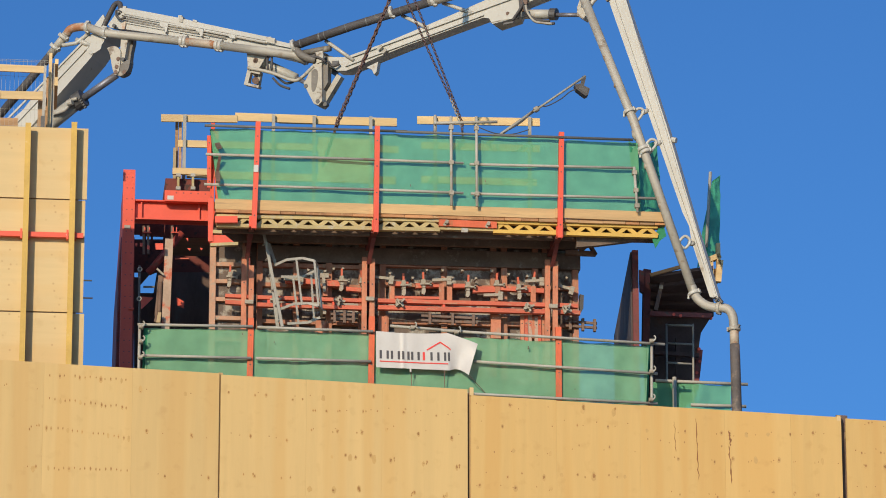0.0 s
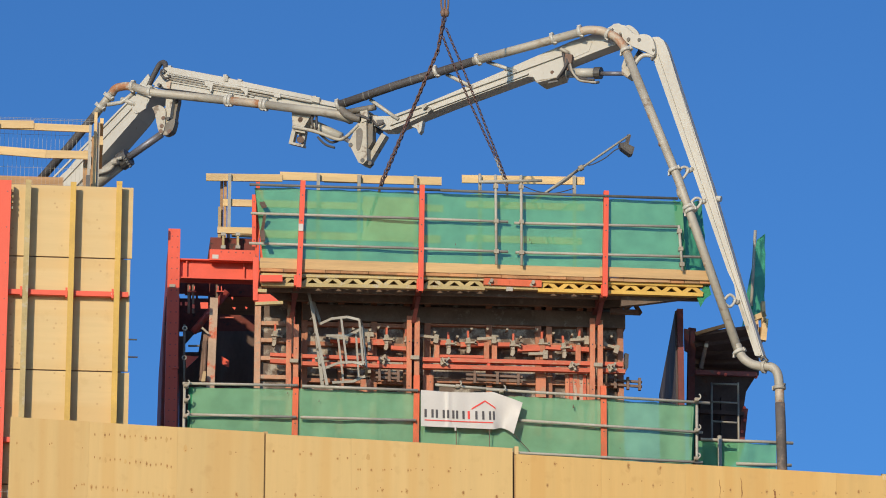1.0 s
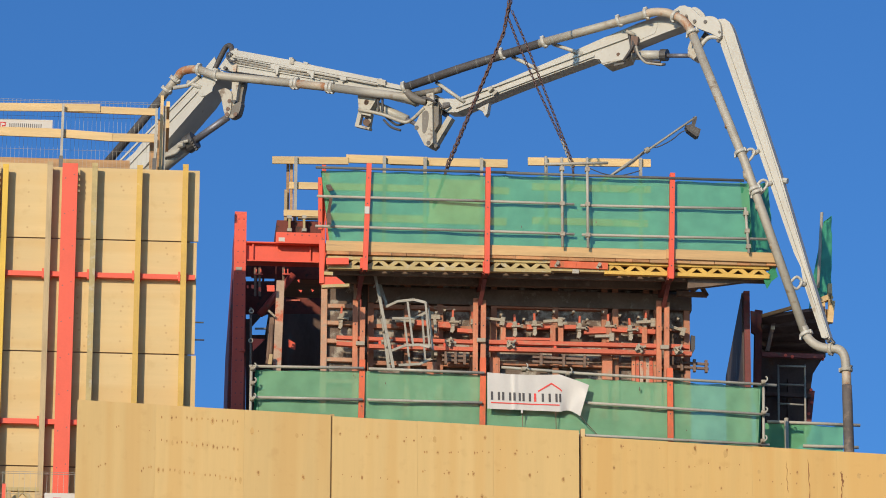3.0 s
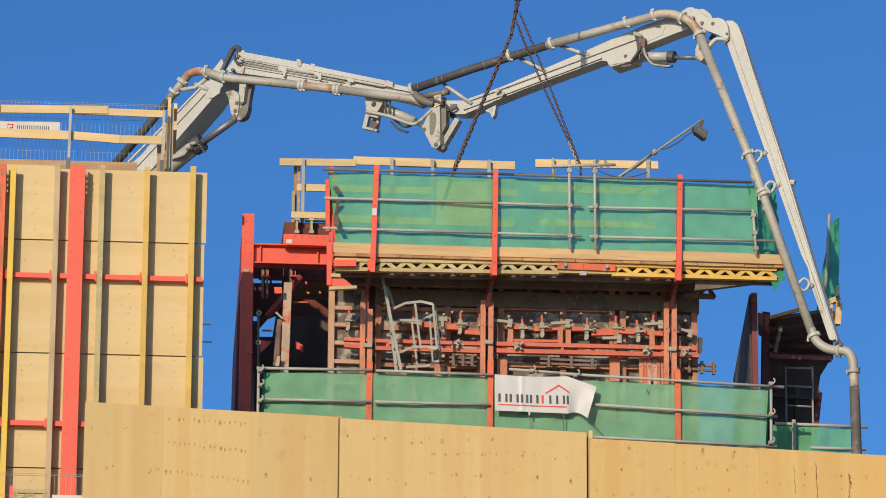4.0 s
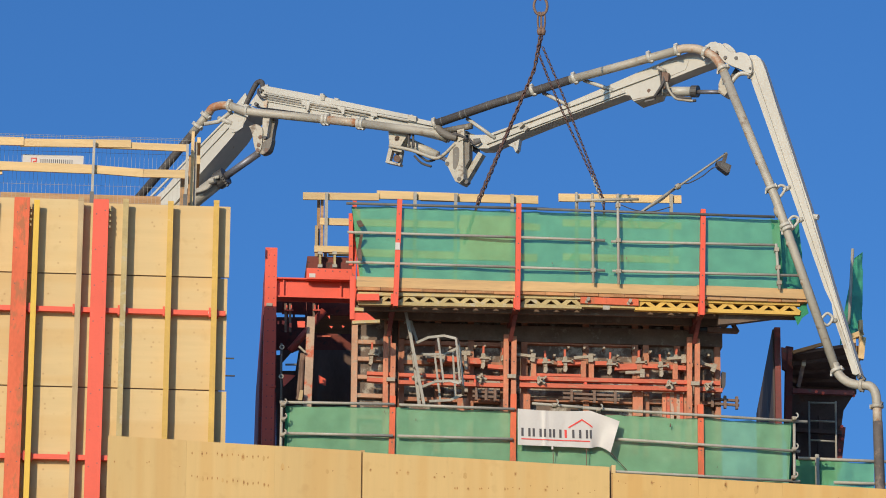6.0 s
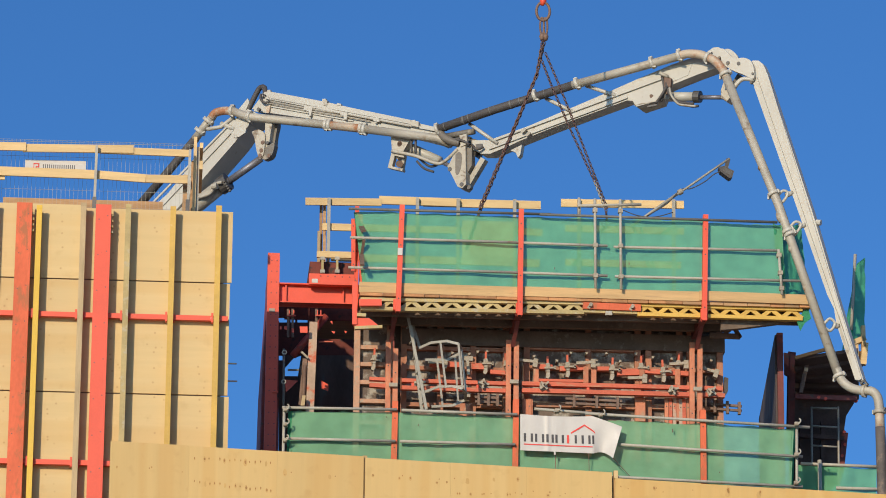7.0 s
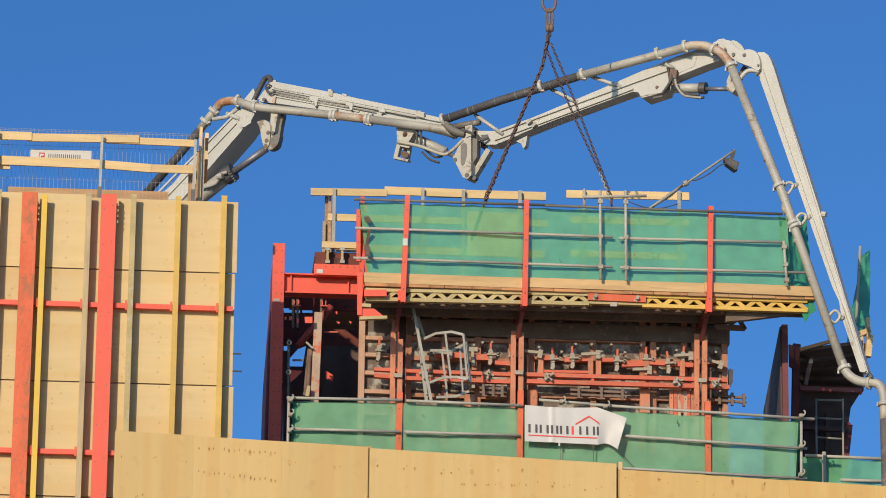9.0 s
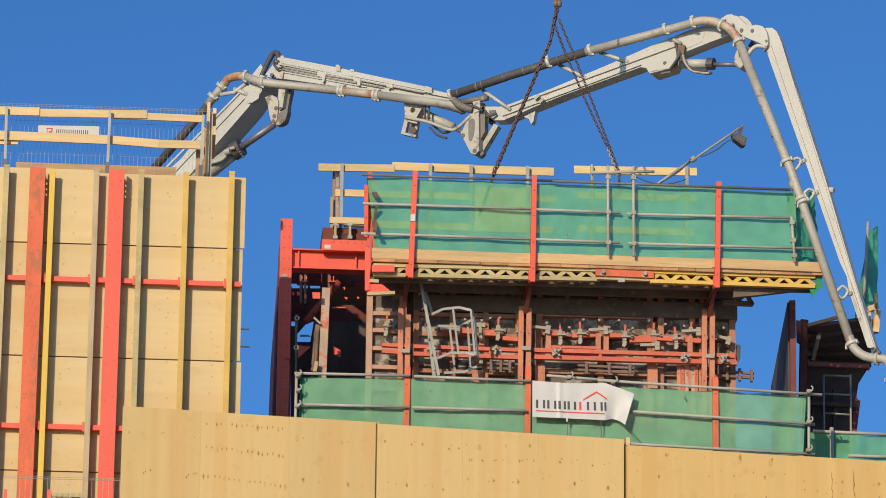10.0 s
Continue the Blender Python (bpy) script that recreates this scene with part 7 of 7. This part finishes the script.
for a, b in (((0.50, 0.44), (0.635, 0.22)), ((0.635, 0.22), (0.74, 0.42))):
    bm = B()
    n = 8
    top = [bm.verts.new(banner_point(a[0] + (b[0] - a[0]) * i / n, a[1] + (b[1] - a[1]) * i / n) - Vector((0, 0.007, 0))) for i in range(n + 1)]
    bot = [bm.verts.new(banner_point(a[0] + (b[0] - a[0]) * i / n, a[1] + 0.045 + (b[1] - a[1]) * i / n) - Vector((0, 0.007, 0))) for i in range(n + 1)]
    for i in range(n):
        bm.faces.new((top[i], bot[i], bot[i + 1], top[i + 1]))
    part("roof_line", bm, INK_RED, sheet_ob)
for a, b in (((-0.49, -0.15, -1.052), (-0.471, -0.05, -1.452)), ((0.001, -0.15, -1.081), (0.02, -0.05, -1.482)), ((0.349, -0.24, -1.172), (0.645, -0.05, -1.423))):
    part("tie_cord", tube(B(), [a, b], 0.006, 5), RUST, ban)
part("toggle", box(B(), Vector((-0.5, -0.17, -1.1)) - Vector((0.012, 0.01, 0.03)), Vector((-0.5, -0.17, -1.1)) + Vector((0.012, 0.01, 0.03))), SHEET, ban)

# ---------------- things: lamp, sling ----------------
lamp = thing("flood_lamp", SCAFFOLD, (1.117, 1.8, 3.217), "black floodlight on a slanting galvanised pipe", "lamp")
part("arm", tube(B(), [(0.871, 1.8, 3.026), (1.645, 1.8, 3.618)], 0.024, 9), ZINC, lamp, "", 0, True)
part("arm", tube(B(), [(1.586, 1.75, 3.554), (2.401, 1.75, 4.161)], 0.018, 9), ZINC, lamp, "", 0, True)
part("cable", tube(B(), curve_pts([(0.681, 1.2, 3.094), (0.914, 1.2, 3.012), (1.175, 1.2, 3.002), (1.444, 1.2, 3.084)], 5), 0.008, 5), RUBBER, lamp, "thin black cable", 0, True)
part("swivel", ring(B(), (1.633, 1.77, 3.599), (0.8, 0, 0.55), 0.045, 0.07), CLAMP, lamp)
part("bracket", bar(B(), (2.383, 1.75, 4.151), (2.346, 1.75, 4.002), 0.06, 0.03), RUBBER, lamp)
part("housing", plate(B(), [(2.225, 1.7, 4), (2.304, 1.7, 4.021), (2.462, 1.7, 3.944), (2.435, 1.7, 3.842), (2.391, 1.7, 3.822), (2.251, 1.7, 3.928)], 0.16), RUBBER, lamp, "black lamp housing", 0.015)
part("lens", plate(B(), [(2.303, 1.695, 4.001), (2.435, 1.695, 3.932), (2.408, 1.695, 3.858), (2.285, 1.695, 3.936)], 0.004), DARK_METAL, lamp)
part("cable", tube(B(), curve_pts([(2.346, 1.75, 3.975), (2.169, 1.75, 3.904), (2.01, 1.75, 3.77), (1.798, 1.75, 3.653), (1.639, 1.75, 3.629), (1.418, 1.75, 3.393), (1.111, 1.75, 3.191)], 5), 0.009, 5), RUBBER, lamp, "thin black cable", 0, True)

# chain sling
sling = thing("chain_sling", SCAFFOLD, (-0.745, -0.9, 5.173), "rusty lifting chain sling with a red crane hook", "chain sling")
link_bm = B()
LN, LM = 12, 4
rings = []
for i in range(LN):
    a = 2 * math.pi * i / LN
    c = Vector((0.028 * math.sin(a), 0, 0.052 * math.cos(a)))
    out = c.normalized()
    rings.append([link_bm.verts.new(c + 0.0145 * (math.cos(2 * math.pi * k / LM) * out + math.sin(2 * math.pi * k / LM) * Vector((0, 1, 0)))) for k in range(LM)])
for i in range(LN):
    for k in range(LM):
        link_bm.faces.new((rings[i][k], rings[i][(k + 1) % LM], rings[(i + 1) % LN][(k + 1) % LM], rings[(i + 1) % LN][k]))
link = finish(link_bm, "chain_link", CHAIN, Vector((0, 0, 0)), 0, True)
bright_link = link.copy()
bright_link.materials[0] = ZINC_PALE


def chain(parent, a, b, size=1.0, slack=0.0, link=link):
    a, b = Vector(a), Vector(b)
    n = max(2, round((b - a).length / (0.078 * size)))
    d = (b - a).normalized()
    rot = Vector((0, 0, -1)).rotation_difference(d).to_matrix().to_4x4()
    for i in range(n):
        t = (i + 0.5) / n
        ob = new("chain_link", link)
        ob.parent = parent
        q = lerp(a, b, t) - Vector((0, 0, slack * math.sin(math.pi * t)))
        ob.matrix_local = Matrix.Translation(q - BASE_OF[parent.name]) @ rot @ pose(0, 0, 0, 0, 0, 25 + 90 * (i % 2)) @ Matrix.Scale(size, 4)


top = (-0.736, -0.9, 5.102)
chain(sling, (-0.728, -0.9, 5.013), (-0.828, -0.72, 4.521), 0.78)
chain(sling, (-0.756, -0.93, 5.001), (-0.831, -0.75, 4.51), 0.78)
chain(sling, (-0.828, -0.72, 4.539), (-1.587, 0.1, 2.692), 0.8, 0.0)
chain(sling, (-0.823, -0.75, 4.546), (-1.605, 0.07, 2.7), 0.78, 0.0)
chain(sling, (-0.763, -0.9, 4.717), (-0.605, -0.74, 4.387), 0.6)
chain(sling, (-0.605, -0.74, 4.387), (-0.274, -0.45, 3.759), 0.6)
chain(sling, (-0.274, -0.45, 3.759), (0.101, -0.15, 3.097), 0.6)
chain(sling, (0.101, -0.15, 3.097), (0.281, 0.05, 2.734), 0.62, 0.0, bright_link)
chain(sling, (-0.714, -0.92, 4.836), (-0.487, -0.74, 4.39), 0.6)
chain(sling, (-0.487, -0.74, 4.39), (-0.255, -0.52, 3.913), 0.6)
chain(sling, (-0.255, -0.52, 3.913), (0.126, -0.16, 3.121), 0.6)
chain(sling, (0.126, -0.16, 3.121), (0.305, 0.03, 2.746), 0.6)
chain(sling, (-1.587, 0.1, 2.692), (-1.779, 0.3, 2.121), 0.82)
chain(sling, (0.29, 0.05, 2.735), (0.312, 0.1, 2.521), 0.62)
ringpts = [Vector((-0.745, -0.9, 5.496)) + Vector((0.1 * math.sin(a), 0, 0.145 * math.cos(a))) for a in [2 * math.pi * k / 20 for k in range(21)]]
part("master_ring", tube(B(), ringpts, 0.021, 8, False), RUST, sling, "oblong rusty lifting ring", 0, True)
for dx in (-0.022, 0.03):
    c = Vector((-0.737, -0.9, 5.263)) + Vector((dx, 0.01, 0))
    part("coupling_link", tube(B(), [c + Vector((0.028 * math.sin(a), 0, 0.14 * math.cos(a))) for a in [2 * math.pi * k / 14 for k in range(15)]], 0.016, 7, False), RUST, sling, "", 0, True)
    part("shackle", tube(B(), [c + Vector((0, 0, -0.12)), c + Vector((0, 0, -0.16)), c + Vector((0, 0, -0.22))], [0.03, 0.045, 0.03], 10), RUST, sling, "", 0, True)
hk = Vector((-0.763, -0.9, 5.675))
part("crane_hook", tube(B(), [hk + Vector((0, 0, 0.5)), hk + Vector((0, 0, 0.12)), hk + Vector((0.02, 0, -0.02)), hk + Vector((0.0, 0, -0.08))], [0.05, 0.055, 0.05, 0.03], 12), RED, sling, "red painted crane hook", 0, True)
part("hoist_rope", tube(B(), [hk + Vector((0, 0, 0.5)), hk + Vector((0, 0, 9))], 0.014, 6), DARK_METAL, sling)

# ---------------- things: side unit seen past the free end ----------------
side = thing("side_formwork", SCAFFOLD, (3.6, 3, -4.15), "dark red side formwork unit in shade", "formwork")
fx0, fx1, fz = (3.007, 1.2, 1.219)[0], (3.102, 1.2, 1.222)[0], (3.041, 1.2, 1.22)[2]
bm = B()
for y, dx in ((1.26, 0.0), (6.23, 0.471)):
    for z in (-4.15, fz - 0.02):
        for x in (fx0 - 0.02, fx0 + 0.005):
            bm.verts.new((x + dx, y, z))
bm.verts.ensure_lookup_table()
for q in ((0, 1, 3, 2), (4, 6, 7, 5), (0, 2, 6, 4), (1, 5, 7, 3), (2, 3, 7, 6), (0, 4, 5, 1)):
    bm.faces.new([bm.verts[i] for i in q])
part("form_face", bm, FILM_WORN, side, "black film-faced sheet seen along its length")
# shade on this unit is painted with darker red and brown
part("edge_frame", box(B(), (fx0 + 0.006, 1.2, -4.15), (fx1, 1.4, fz)), RED_DEEP_SHADE, side, "", 0.008)
part("upright", plate(B(), [(3.356, 2.3, 1.244), (3.47, 2.3, 1.229), (3.415, 2.3, -0.232), (3.31, 2.3, -0.235)], 0.12), RED_DEEP_SHADE, side, "", 0.008)
part("tie_plate", plate(B(), [(3.277, 2.25, 1.209), (3.356, 2.25, 1.193), (3.343, 2.25, 0.831), (3.282, 2.25, 0.866)], 0.06), RED_DEEP_SHADE, side)
def slab(bm, a, b2, c, d, thick):
    """A thin deck from its front edge a-b2 back to c-d."""
    lowv = [bm.verts.new(p) for p in (a, b2, d, c)]
    topv = [bm.verts.new(Vector(p) + Vector((0, 0, thick))) for p in (a, b2, d, c)]
    bm.faces.new(lowv); bm.faces.new(topv[::-1])
    for i in range(4):
        bm.faces.new((lowv[i], topv[i], topv[(i + 1) % 4], lowv[(i + 1) % 4]))
    return bm


part("roof_deck", slab(B(), (3.388, 1.9, 0.988), (4.373, 1.9, 1.161), (3.647, 3.6, 0.878), (4.653, 3.6, 0.851), 0.05), SIDE_SHADE, side, "dark underside of the side platform")
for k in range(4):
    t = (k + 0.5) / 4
    part("joist", bar(B(), lerp((3.403, 2, 0.963), (3.638, 3.55, 0.828), t), lerp((4.39, 2, 1.136), (4.644, 3.55, 0.801), t), 0.09, 0.07), SIDE_SHADE, side)
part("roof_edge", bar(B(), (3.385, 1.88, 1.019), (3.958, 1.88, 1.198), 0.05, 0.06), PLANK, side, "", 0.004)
part("body", plate(B(), [(3.613, 3.5, 0.86), (4.637, 3.5, 0.888), (4.434, 3.5, 0.561), (4.404, 3.5, 0.377), (4.345, 3.5, -0.446), (3.588, 3.5, -1.009)], 0.5), SIDE_SHADE, side, "", 0.01)
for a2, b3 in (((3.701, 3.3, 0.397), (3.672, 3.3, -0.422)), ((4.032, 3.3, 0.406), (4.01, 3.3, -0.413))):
    part("stud", bar(B(), a2, b3, 0.07, 0.1), SIDE_SHADE, side)
part("cross_rail", bar(B(), (3.575, 3.2, 0.14), (4.341, 3.2, 0.115), 0.06, 0.1), SIDE_SHADE, side)
part("leg", box(B(), (3.3, 3.5, -4.15), (3.6, 3.9, -1.9)), RED_SHADED, side)
part("waling", bar(B(), (3.412, 2.1, 0.469), (4.359, 2.1, 0.459), 0.07, 0.08), RED_DEEP_SHADE, side, "", 0.006)
part("bolted_bar", bar(B(), (4.402, 3.45, 0.273), (4.32, 3.45, -0.368), 0.09, 0.06), RED_DEEP_SHADE, side, "", 0.006)
for p in ((4.385, 3.4, 0.277), (4.391, 3.4, 0.077), (4.343, 3.4, -0.107), (4.359, 2.1, 0.432), (3.772, 2.05, 0.456), (3.877, 2.05, 0.441)):
    part("bolt", tube(B(), [Vector(p), Vector(p) + Vector((0, 0.05, 0))], 0.025, 8), RED, side)
part("hanger", bar(B(), (3.62, 2.15, 1.038), (3.508, 2.15, 0.539), 0.06, 0.06), RUST, side)
part("hanger_plate", box(B(), Vector((3.593, 2.1, 0.906)) - Vector((0.03, 0, 0.03)), Vector((3.593, 2.1, 0.906)) + Vector((0.03, 0.02, 0.03))), ZINC_PALE, side)
lad2 = thing("frame_ladder", SCAFFOLD, (3.962, 2.9, -0.515), "grey pipe frame ladder in front of the side formwork", "ladder")
for a, b in (((3.792, 2.9, 0.531), (3.758, 2.9, -0.61)), ((4.21, 2.9, 0.542), (4.164, 2.9, -0.644))):
    rail_tube(lad2, (b[0], b[1], -4.15), a, 0.016, "stringer", ZINC)
for a, b in (((3.792, 2.9, 0.512), (4.209, 2.9, 0.515)), ((3.779, 2.9, 0.222), (4.196, 2.9, 0.215)), ((3.774, 2.9, -0.086), (4.181, 2.9, -0.102))):
    rail_tube(lad2, a, b, 0.016, "rung", ZINC)
tim = thing("timber_edge_frame", SCAFFOLD, (4.473, 2.5, 1.114), "orange pine edge boards at the end of the side platform", "timber frame")
for a, b, h in (((4.337, 2.5, 1.438), (4.587, 2.5, 1.546), 0.08), ((4.555, 2.5, 1.736), (4.558, 2.5, 1.39), 0.06), ((4.438, 2.52, 1.465), (4.443, 2.52, 1.237), 0.07), ((4.586, 2.5, 1.463), (4.544, 2.5, 1.116), 0.09)):
    part("board", bar(B(), a, b, h, 0.1), BOARD, tim, "", 0.005)
part("prop", plate(B(), [(4.487, 2.56, 1.35), (4.594, 2.56, 1.353), (4.554, 2.56, 1.115), (4.483, 2.56, 1.131)], 0.2), PLANK, tim)
# short guard low at the far end
endrail = thing("pipe_guardrail", SCAFFOLD, (3.905, 1, -1.209), "low scaffold pipe guardrail with green net at the far end", "guardrail")
for a, b in (((3.311, 1, -0.866), (4.71, 1, -0.89)), ((3.837, 1, -1.228), (4.677, 1, -1.232)), ((3.304, 1, -1.311), (3.904, 1, -1.322))):
    rail_tube(endrail, a, b, 0.025)
pst = (3.586, 0.95, -0.819)
rail_tube(endrail, (pst[0], pst[1], -2.3), pst, 0.032, "standard")
part("net_sheet", sheet(B(), (3.247, 1.03, -0.878), (4.457, 1.03, -0.898), (3.221, 1.03, -1.524), (4.446, 1.03, -1.493), 36, 16, 0.05, 71.0, 2.4, 0.02), NET, endrail, "green debris net", 0, True)
part("deck", box(B(), (3.0, 0.9, -2.38), (4.8, 1.9, -2.3)), PLANK, endrail)
